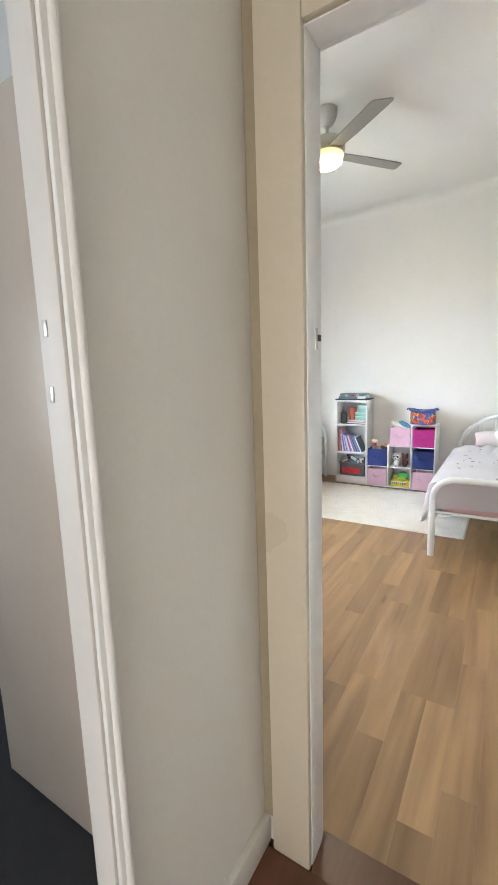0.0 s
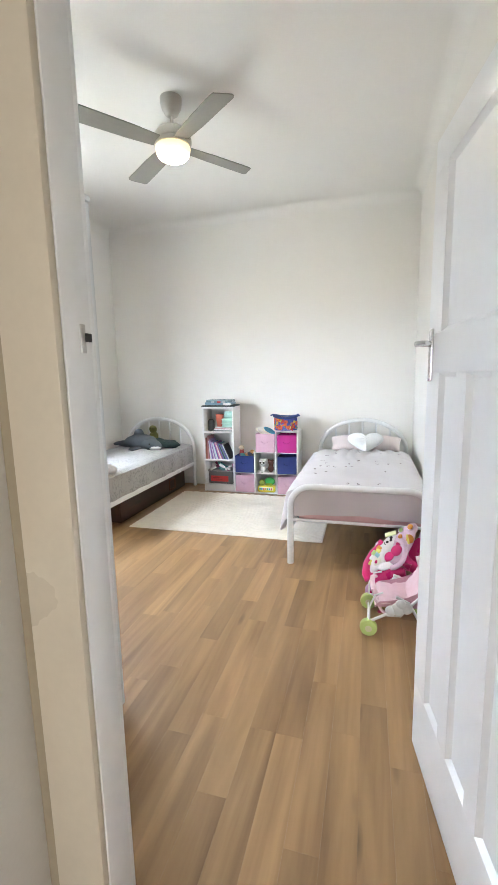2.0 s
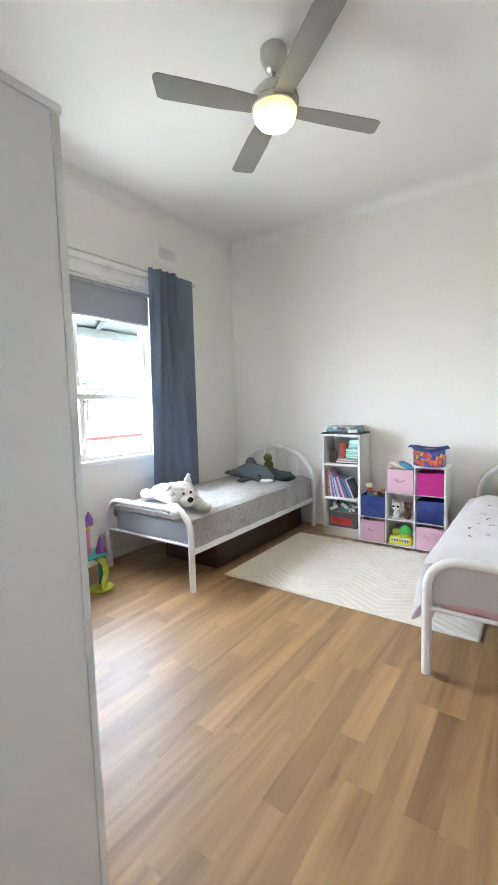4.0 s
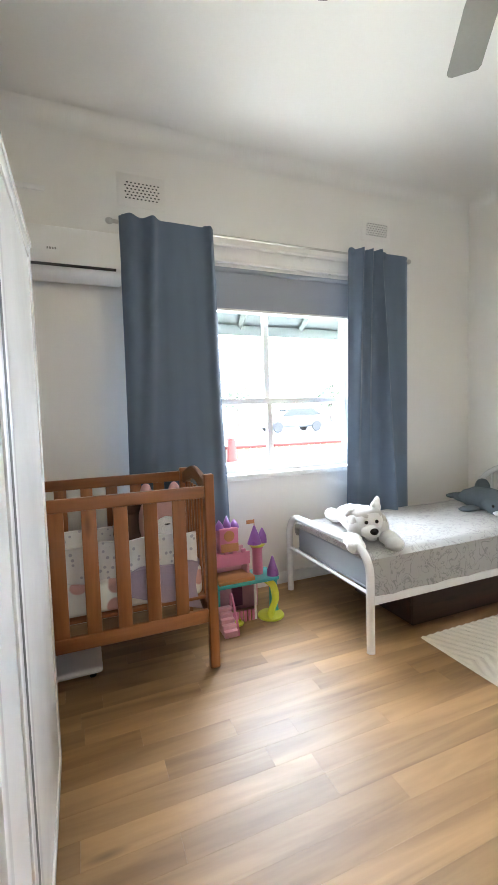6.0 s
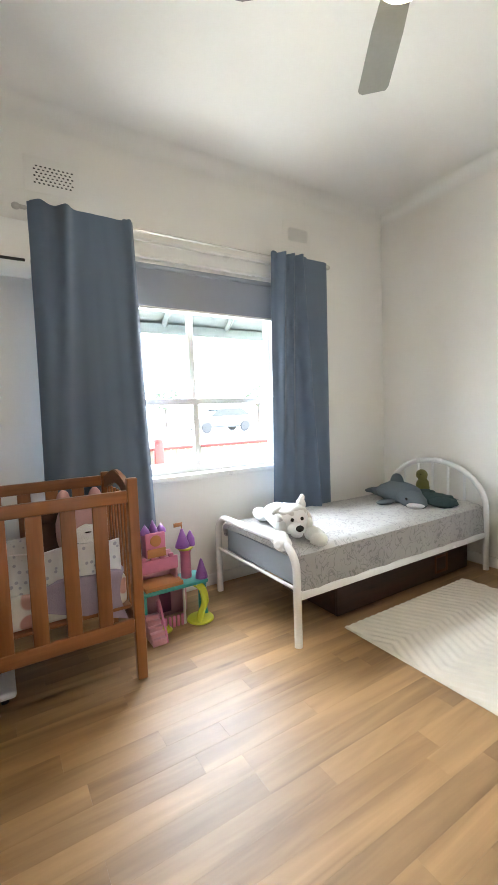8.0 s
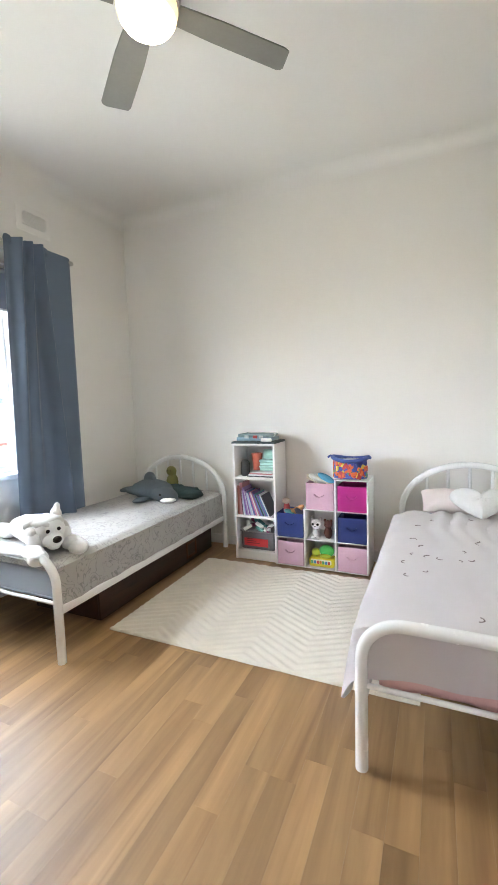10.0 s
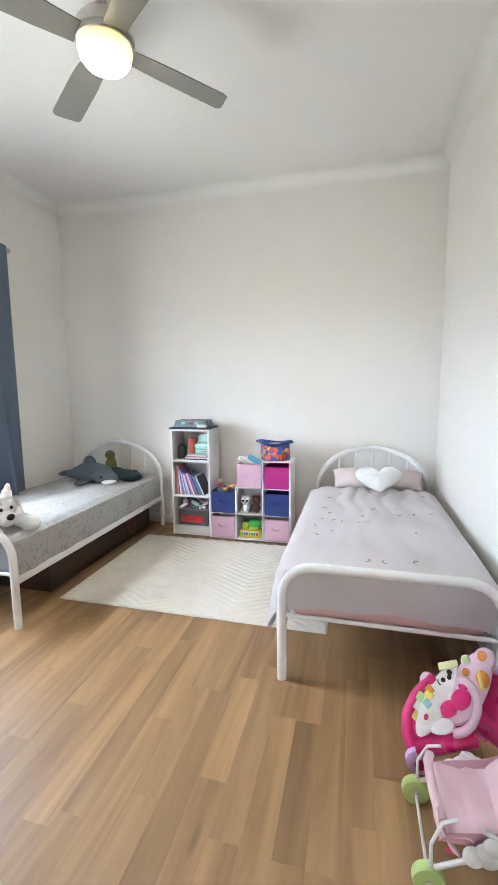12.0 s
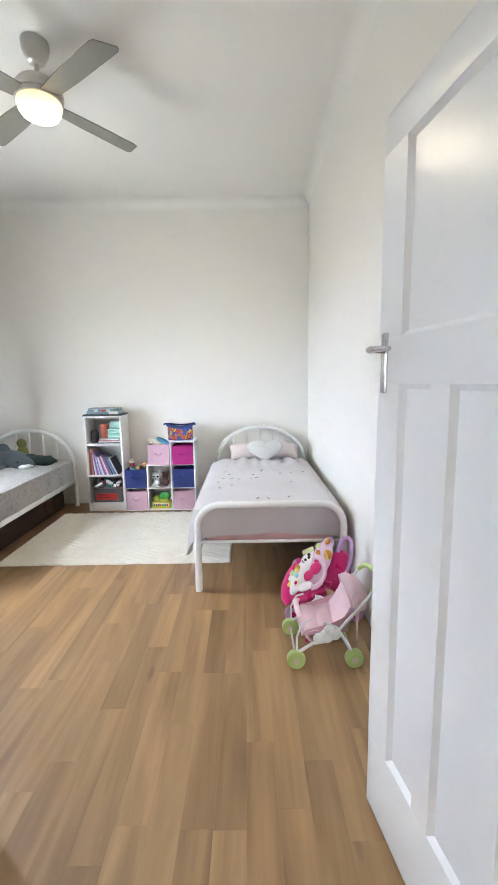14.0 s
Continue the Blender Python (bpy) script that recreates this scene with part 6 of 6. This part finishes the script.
    p("turret", T, lambda b: lathe(b, [(0.036, 0.01), (0.03, 0.05), (0.028, 0.21), (0.036, 0.24), (0.036, 0.265)], 16, pose(0.16, 0.415, 0)))
    p("spire", V, lambda b: lathe(b, [(0.042, 0.262), (0.038, 0.29), (0.008, 0.385), (0.0, 0.395)], 16, pose(0.16, 0.415, 0)))
    p("base_disc", Y, lambda b: lathe(b, [(0.085, 0), (0.09, 0.006), (0.085, 0.016), (0.03, 0.026)], 24, pose(0.20, 0.375, 0)))
    p("slide", Y, lambda b: sheet(b, lambda u, v: (0.17 + 0.12 * u ** 0.8, 0.335 + 0.055 * v + 0.035 * math.sin(u * 4), 0.21 - 0.19 * u + 0.035 * (2 * v - 1) ** 2 + 0.012 * math.sin(u * 9)), 20, 10, 0.006), "curved yellow slide")
    p("stairs", PL, lambda b: [box(b, 0.20 + 0.03 * k, 0.0, 0.0, 0.235 + 0.03 * k, 0.085, 0.135 - 0.024 * k, 0.004) for k in range(5)], "pale pink steps")
    p("stair_rail", P, lambda b: sweep(b, [(0.20, 0.09, 0.0), (0.20, 0.09, 0.2), (0.225, 0.09, 0.215), (0.26, 0.09, 0.17), (0.33, 0.09, 0.06), (0.345, 0.09, 0.0)], 0.008, 8))
    p("lower_rail", P, lambda b: [box(b, 0.195, 0.10 + 0.028 * k, 0.0, 0.203, 0.118 + 0.028 * k, 0.075, 0.003) for k in range(6)])
    p("yellow_shell", Y, lambda b: (blob(b, (0.24, 0.12, 0.02), (0.035, 0.045, 0.018), 2), [blob(b, (0.24, 0.10 + 0.02 * k, 0.04), (0.006, 0.006, 0.014), 1) for k in range(3)]))


toy_castle()


# ---- doll's stroller ----
def doll_stroller():
    G = plain("lime_plastic", (0.48, 0.62, 0.22), 0.4)
    W = plain("stroller_white", (0.74, 0.74, 0.74), 0.3)
    PK = plain("stroller_pink_cloth", (0.76, 0.55, 0.60), 0.9, bump=0.3)
    PM = plain("stroller_mesh", (0.62, 0.36, 0.42), 0.9, bump=0.5)
    h = thing("doll_stroller", "pink doll's stroller with white frame and lime green wheels", "toy stroller", pose(3.26, 1.405, 0))
    xs, ys, r = (-0.145, 0.135), (-0.135, 0.135), 0.045
    for x in xs:
        for y in ys:
            b = bmesh.new()
            lathe(b, [(0.0, -0.019), (0.028, -0.021), (0.043, -0.015), (r, -0.006), (r, 0.006), (0.043, 0.015), (0.028, 0.021), (0.0, 0.019)], 24, pose(x, y, r, 90, 0, 0))
            w = part("wheel", b, G, h)
            b = bmesh.new()
            lathe(b, [(0.0, -0.024), (0.017, -0.023), (0.018, 0.0), (0.017, 0.023), (0.0, 0.024)], 16, pose(x, y, r, 90, 0, 0))
            part("hub", b, plain("hub_cream", (0.62, 0.60, 0.42), 0.4), w)
    for y in ys:
        b = bmesh.new()
        sweep(b, [(xs[0], y, r), (xs[0] + 0.012, y, 0.082), (-0.04, y * 0.96, 0.135), (0.06, y * 0.94, 0.185), (0.16, y * 0.92, 0.30), (0.225, y * 0.9, 0.385)], 0.0075, 10)
        part("long_tube", b, W, h)
        b = bmesh.new()
        sweep(b, [(xs[1], y, r), (0.11, y, 0.10), (0.05, y * 0.95, 0.20), (-0.01, y * 0.93, 0.225)], 0.0075, 10)
        part("leg_tube", b, W, h)
        b = bmesh.new()
        sweep(b, [(xs[0] + 0.004, y, 0.07), (xs[0] + 0.003, y, 0.16), (xs[0] + 0.03, y * 0.95, 0.225), (xs[0] + 0.07, y * 0.9, 0.24)], 0.005, 8)
        part("front_wire", b, W, h)
        b = bmesh.new()
        for dx, dz, rr in ((0, 0, 0.036), (-0.036, -0.012, 0.028), (0.038, 0.01, 0.032), (0.012, 0.026, 0.028)):
            blob(b, (0.0 + dx, y * 1.03, 0.165 + dz), (rr, 0.018, rr), 3)
        part("cloud_badge", b, W, h, "white cloud-shaped hub cover")
    b = bmesh.new()
    sweep(b, [(0.215 + 0.045 * math.sin(a) ** 0.7, -0.122 * math.cos(a), 0.375 + 0.045 * math.sin(a) ** 0.7) for a in [math.pi * q / 16 for q in range(17)]], 0.012, 10)
    part("handle_bar", b, G, h, "lime green handle")
    for x, z in ((xs[0], r), (xs[1], r)):
        b = bmesh.new()
        sweep(b, [(x, ys[0], z), (x, ys[1], z)], 0.005, 8)
        part("axle", b, W, h)
    b = bmesh.new()
    sweep(b, [(-0.06, ys[0], 0.12), (0.02, ys[0] * 0.5, 0.085), (0.05, 0, 0.08), (0.02, ys[1] * 0.5, 0.085), (-0.06, ys[1], 0.12)], 0.004, 8)
    part("basket_wire", b, W, h)

    # sling seat: footrest, seat and backrest in one cloth, with side panels
    def seat(u, v):
        pts = [(-0.115, 0.135), (-0.09, 0.16), (-0.02, 0.155), (0.055, 0.175), (0.105, 0.25), (0.145, 0.35)]
        k = min(u * 5, 4.999)
        i, f = int(k), k - int(k)
        f = f * f * (3 - 2 * f) * 0.5 + f * 0.5
        x = pts[i][0] * (1 - f) + pts[i + 1][0] * f
        z = pts[i][1] * (1 - f) + pts[i + 1][1] * f
        return (x, (v - 0.5) * 0.23, z - 0.012 + 0.035 * (2 * v - 1) ** 2 + 0.008 * noise.noise(Vector((u * 14, v * 9, 6))) + 0.004 * noise.noise(Vector((u * 7, v * 5, 2))))
    b = bmesh.new()
    sheet(b, seat, 30, 12, 0.005)
    part("seat", b, PK, h, "pink cloth sling seat")
    for y in (-0.118, 0.118):
        b = bmesh.new()
        sheet(b, lambda u, v: (-0.12 + 0.22 * u + 0.03 * v, y + 0.006 * math.sin(6 * u) * v, 0.155 + 0.015 * u + v * (0.03 + 0.085 * u * u)), 14, 6, 0.003)
        part("side_panel", b, PM, h, "pink side panel")
    # hood
    b = bmesh.new()

    def hood(u, v):
        th, ph = radians(-15 + 125 * u), math.pi * (0.04 + 0.92 * v)
        return (0.125 + 0.10 * math.sin(ph) * math.cos(th), -0.125 * math.cos(ph), 0.285 + 0.115 * math.sin(ph) * math.sin(th) + 0.004 * math.sin(u * 25))

    sheet(b, hood, 18, 20, 0.004)
    part("hood", b, PK, h, "pale pink cloth hood")
    b = bmesh.new()
    sweep(b, [(-0.11, -0.11, 0.215), (-0.125, -0.06, 0.235), (-0.128, 0, 0.24), (-0.125, 0.06, 0.235), (-0.11, 0.11, 0.215)], 0.014, 10, flat=(1.0, 0.7))
    part("bumper_bar", b, PK, h)
    b = bmesh.new()
    sweep(b, [(-0.128, -0.09, 0.24), (-0.115, -0.1, 0.19), (-0.08, -0.105, 0.13), (-0.065, -0.1, 0.115)], 0.013, 8, flat=(1.2, 0.6))
    part("strap", b, PK, h)
    b = bmesh.new()
    blob(b, (-0.09, -0.112, 0.125), (0.012, 0.008, 0.01), 2)
    part("buckle", b, plain("buckle_red", (0.4, 0.03, 0.10), 0.4), h)


doll_stroller()


# ---- baby walker toy ----
def push_walker():
    M = plain("walker_magenta", (0.62, 0.02, 0.17), 0.3)
    L = plain("walker_lilac", (0.56, 0.36, 0.62), 0.35)
    LP = plain("walker_pale", (0.68, 0.50, 0.62), 0.35)
    Y = plain("walker_yellow", (0.70, 0.62, 0.14), 0.35)
    O = plain("walker_orange", (0.66, 0.26, 0.04), 0.35)
    C = plain("walker_cream", (0.74, 0.74, 0.62), 0.35)
    K = plain("walker_black", (0.02, 0.02, 0.02), 0.3)
    h = thing("push_walker", "magenta and lilac plastic activity walker with coloured keys", "toy walker", pose(3.265, 1.78, 0) @ Matrix.Scale(0.97, 4))
    # the activity panel: u across, v up along it, w out of it
    nrm = Vector((-0.30, -0.70, 0.64)).normalized()
    up = (Vector((0, 0, 1)) - nrm * nrm.z).normalized()
    across = up.cross(nrm)
    face = Matrix.Translation((-0.02, -0.105, 0.315)) @ Matrix((across, up, nrm)).transposed().to_4x4() @ pose(0, 0, 0, 0, 0, -9) @ Matrix.Diagonal((0.84, 0.98, 0.9, 1))

    def p(name, mat, fn, label="", parent=h, m=face):
        b = bmesh.new()
        fn(b)
        if m is not None:
            bmesh.ops.transform(b, matrix=m, verts=b.verts)
        return part(name, b, mat, parent, label)

    def puck(u, v, ru, rv, w0, w1, turn=0):
        """An oval plate with rounded rims, from w0 to w1."""
        d = w1 - w0
        k = min(0.4, 0.45 * d / min(ru, rv))
        prof = [(0, 0), (1 - k, 0), (1 - 0.3 * k, 0.15 * d), (1, 0.5 * d), (1 - 0.3 * k, 0.85 * d), (1 - k, d), (0, d)]
        return lambda b: lathe(b, prof, 28, pose(u, v, w0, 0, 0, turn) @ Matrix.Diagonal((ru, rv, 1, 1)))

    def knob(name, mat, u, v, r, w, label=""):
        p(name + "_rim", LP, puck(u, v, r * 1.25, r * 1.25, w - 0.006, w + 0.006), parent=panel)
        return p(name, mat, lambda b: blob(b, (u, v, w + 0.004), (r, r, r * 0.55), 2), label, parent=panel)

    GR, CY = plain("walker_green", (0.45, 0.62, 0.25), 0.35), plain("walker_cyan", (0.35, 0.62, 0.68), 0.35)
    WH = plain("walker_white", (0.76, 0.74, 0.74), 0.3)
    p("body", M, puck(-0.03, -0.045, 0.112, 0.165, -0.10, -0.012, -28), "magenta body")
    p("rear_lobe", M, puck(0.165, 0.07, 0.085, 0.125, -0.13, -0.045, 12), "magenta rear body")
    p("bridge", M, lambda b: sweep(b, [(0.06, 0.0, -0.055), (0.13, -0.02, -0.065), (0.20, -0.03, -0.075), (0.25, -0.03, -0.08)], 0.038, 12))
    p("skirt", M, lambda b: sweep(b, [(-0.07, -0.215, -0.05), (-0.005, -0.17, -0.045), (0.06, -0.12, -0.045), (0.13, -0.075, -0.05)], [0.03, 0.036, 0.036, 0.03], 12))
    p("front_guard", M, lambda b: sweep(b, [(-0.115, 0.02, -0.04), (-0.142, -0.06, -0.04), (-0.145, -0.13, -0.04), (-0.12, -0.19, -0.04), (-0.085, -0.225, -0.045)], [0.02, 0.027, 0.03, 0.03, 0.024], 12))
    p("side_cap", LP, lambda b: blob(b, (-0.132, 0.015, -0.055), (0.026, 0.03, 0.03), 3))
    panel = p("activity_panel", LP, puck(0.045, 0.065, 0.07, 0.145, -0.018, 0.014, -6), "pale lilac activity panel")
    p("top_lobe", LP, puck(0.065, 0.185, 0.042, 0.042, -0.016, 0.016), parent=panel)
    white = p("white_plate", WH, puck(-0.05, -0.03, 0.05, 0.15, -0.014, 0.017, -8), "white plate with a dog's face")
    p("white_foot", WH, puck(0.0, -0.105, 0.055, 0.028, -0.014, 0.015, 32), parent=white)
    p("bezel", LP, lambda b: sweep(b, [(0.03 + 0.075 * math.cos(radians(a)), -0.015 + 0.09 * math.sin(radians(a)), 0.016) for a in range(-75, 116, 10)], 0.017, 10), "lilac arch", parent=panel)
    p("red_button", M, puck(0.035, 0.012, 0.036, 0.04, 0.0, 0.034, -35), "magenta press button", parent=panel)
    p("red_button", M, puck(0.005, -0.04, 0.03, 0.036, 0.0, 0.03, -35), parent=panel)
    p("star_button", M, lambda b: blob(b, (0.026, 0.06, 0.016), (0.02, 0.02, 0.012), 2), parent=panel)
    knob("amber_button", O, 0.056, 0.188, 0.02, 0.016, "amber light button")
    knob("green_button", GR, 0.002, 0.148, 0.016, 0.014)
    knob("orange_button", O, 0.018, 0.107, 0.016, 0.014)
    p("roller", O, lambda b: blob(b, (0.086, 0.115, 0.012), (0.032, 0.026, 0.026), 3, 0, 8, pose(0, 0, 0, 0, 0, -35)), "orange and yellow roller", parent=panel)
    p("roller_band", Y, lambda b: sweep(b, [(0.064 + 0.006 * k, 0.128 - 0.008 * k, 0.036 - 0.0012 * (k - 3) ** 2) for k in range(7)], 0.008, 8), parent=panel)
    for q, (u, v, mat) in enumerate(((-0.097, 0.025, M), (-0.088, -0.015, O), (-0.084, -0.032, Y), (-0.078, -0.062, CY))):
        p("key", mat, lambda b: box(b, -0.017, -0.014, 0, 0.017, 0.014, 0.012, 0.004, 2, m=pose(u, v, 0.012, 0, 0, -20)), parent=white)
    for u, v, mat in ((-0.112, -0.055, GR), (-0.108, -0.088, WH), (-0.10, -0.122, Y)):
        p("side_key", mat, lambda b: box(b, -0.019, -0.017, 0, 0.019, 0.017, 0.02, 0.005, 2, m=pose(u, v, -0.012, 0, 0, -10)), parent=white)
    p("book_flap", plain("walker_lime", (0.62, 0.66, 0.36), 0.4), lambda b: box(b, -0.04, -0.014, 0, 0.04, 0.014, 0.012, 0.004, 2, m=pose(-0.055, 0.10, 0.012, 0, 0, 35)), parent=white)
    for u, v, ru, rv in ((-0.04, 0.078, 0.012, 0.010), (-0.034, 0.062, 0.010, 0.010), (-0.052, 0.042, 0.010, 0.009)):
        p("spot", K, lambda b: blob(b, (u, v, 0.017), (ru, rv, 0.004), 2), parent=white)
    p("mouth", K, lambda b: sweep(b, arc((-0.058, 0.036, 0.0175), 0.014, 190, 290, 8, "xy"), 0.0022, 6), parent=white)
    p("dial", C, puck(-0.058, -0.10, 0.021, 0.03, 0.012, 0.022, -20), parent=white)
    p("dial_centre", M, lambda b: blob(b, (-0.063, -0.106, 0.022), (0.01, 0.012, 0.006), 2), parent=white)
    p("handle", L, lambda b: sweep(b, [(0.13, 0.16, -0.06), (0.127, 0.21, -0.06), (0.14, 0.25, -0.06), (0.172, 0.268, -0.06), (0.203, 0.245, -0.06), (0.222, 0.18, -0.06), (0.232, 0.11, -0.06), (0.226, 0.05, -0.06), (0.20, 0.03, -0.05)], 0.0175, 14), "lilac handle")
    p("catch", plain("walker_rose", (0.66, 0.08, 0.22), 0.3), lambda b: sweep(b, [(0.12, -0.07, -0.02), (0.16, -0.066, -0.02), (0.156, -0.03, -0.02), (0.116, -0.034, -0.02)], 0.006, 8, closed=True), "square magenta catch")
    PKL = plain("walker_pink", (0.66, 0.30, 0.42), 0.35)
    p("base", M, lambda b: blob(b, (-0.05, -0.02, 0.13), (0.07, 0.12, 0.07), 3), m=None)
    p("rear_leg", PKL, lambda b: sweep(b, [(0.13, -0.03, 0.27), (0.20, -0.06, 0.15), (0.235, -0.09, 0.06)], 0.02, 10), m=None)
    for x, y, r in ((0.235, -0.13, 0.055), (0.235, 0.13, 0.055), (-0.125, -0.125, 0.05), (-0.09, 0.11, 0.05)):
        w = p("wheel", L, lambda b: lathe(b, [(0.0, -0.02), (r - 0.012, -0.02), (r, -0.012), (r, 0.012), (r - 0.012, 0.02), (0.0, 0.02)], 24, pose(x, y, r, 90, 0, 0)), "lilac wheel", m=None)
        p("hub", M, lambda b: lathe(b, [(0.0, -0.026), (r * 0.4, -0.024), (r * 0.42, 0.0), (r * 0.4, 0.024), (0.0, 0.026)], 16, pose(x, y, r, 90, 0, 0)), parent=w, m=None)


push_walker()


# ---- stored under the grey bed ----
def under_bed_box():
    h = thing("underbed_drawer", "red-brown wooden drawer box, darkened for the shade under the bed", "drawer", pose(0.55, 3.36, 0))
    # drawer lengthened and its wood darkened, to put in the under-bed shade
    R = wood_material("dark_red_wood_shaded", (0.022, 0.008, 0.005), (0.06, 0.02, 0.011), rough=0.4, along="y", per_object=0.05)
    F = wood_material("drawer_grip_wood", (0.10, 0.035, 0.016), (0.17, 0.065, 0.03), rough=0.4, along="z", per_object=0.05)
    for nm, bx in (("front_panel", (0.275, -0.86, 0.012, 0.295, 0.60, 0.235)), ("back_panel", (-0.295, -0.86, 0.012, -0.275, 0.60, 0.20)),
                   ("end_panel", (-0.275, -0.86, 0.012, 0.275, -0.84, 0.20)), ("end_panel", (-0.275, 0.58, 0.012, 0.275, 0.60, 0.20)), ("base_panel", (-0.275, -0.84, 0.012, 0.275, 0.58, 0.024))):
        part(nm, boxes(bx, bevel=0.003), R, h)
    for y0, y1, z0, z1 in ((0.16, 0.18, 0.05, 0.19), (0.30, 0.32, 0.05, 0.19), (0.18, 0.30, 0.17, 0.19), (0.18, 0.30, 0.05, 0.07)):
        part("grip_frame", boxes((0.295, y0, z0, 0.303, y1, z1), bevel=0.002), F, h, "lighter wooden grip frame")
    for y in (-0.74, 0.48):
        for x in (-0.22, 0.22):
            b = bmesh.new()
            lathe(b, [(0.018, 0), (0.018, 0.013)], 12, pose(x, y, 0))
            part("foot", b, M_DARK, h)


under_bed_box()

# ---- floor boards ----
def planks():
    """Narrow laminate boards in staggered rows, each one an object of its own."""
    rng = random.Random(4)
    w, th = 0.104, 0.012
    shared = {}
    x, ya = X0, YH + 0.1
    while x < X1 - 0.01:
        x2 = min(x + w, X1)
        y = ya - rng.uniform(0.1, 0.9)
        while y < Y1:
            ln = rng.choice((0.55, 0.7, 0.85, 1.0, 1.15))
            a, b = max(y, ya), min(y + ln, Y1)
            y += ln
            if b - a < 0.02:
                continue
            key = (round(x2 - x, 3), round(b - a, 3))
            if key not in shared:
                hx, hy, g = (x2 - x) / 2 - 0.0001, (b - a) / 2 - 0.0001, 0.0003
                bm = bmesh.new()
                ring = ((-1, -1), (1, -1), (1, 1), (-1, 1))
                lo = [bm.verts.new((sx * hx, sy * hy, -th)) for sx, sy in ring]
                mi = [bm.verts.new((sx * hx, sy * hy, -g)) for sx, sy in ring]
                up = [bm.verts.new((sx * (hx - g), sy * (hy - g), 0)) for sx, sy in ring]
                bm.faces.new(up)
                for r1, r2 in ((lo, mi), (mi, up)):
                    for k in range(4):
                        bm.faces.new((r1[k], r1[(k + 1) % 4], r2[(k + 1) % 4], r2[k]))
                bmesh.ops.recalc_face_normals(bm, faces=bm.faces)
                me = bpy.data.meshes.new("plank")
                bm.to_mesh(me)
                bm.free()
                me.materials.append(M_PLANK)
                shared[key] = me
            ob = new("plank", shared[key])
            ob.location = ((x + x2) / 2, (a + b) / 2, 0)
            ob.parent = floor
        x = x2


planks()
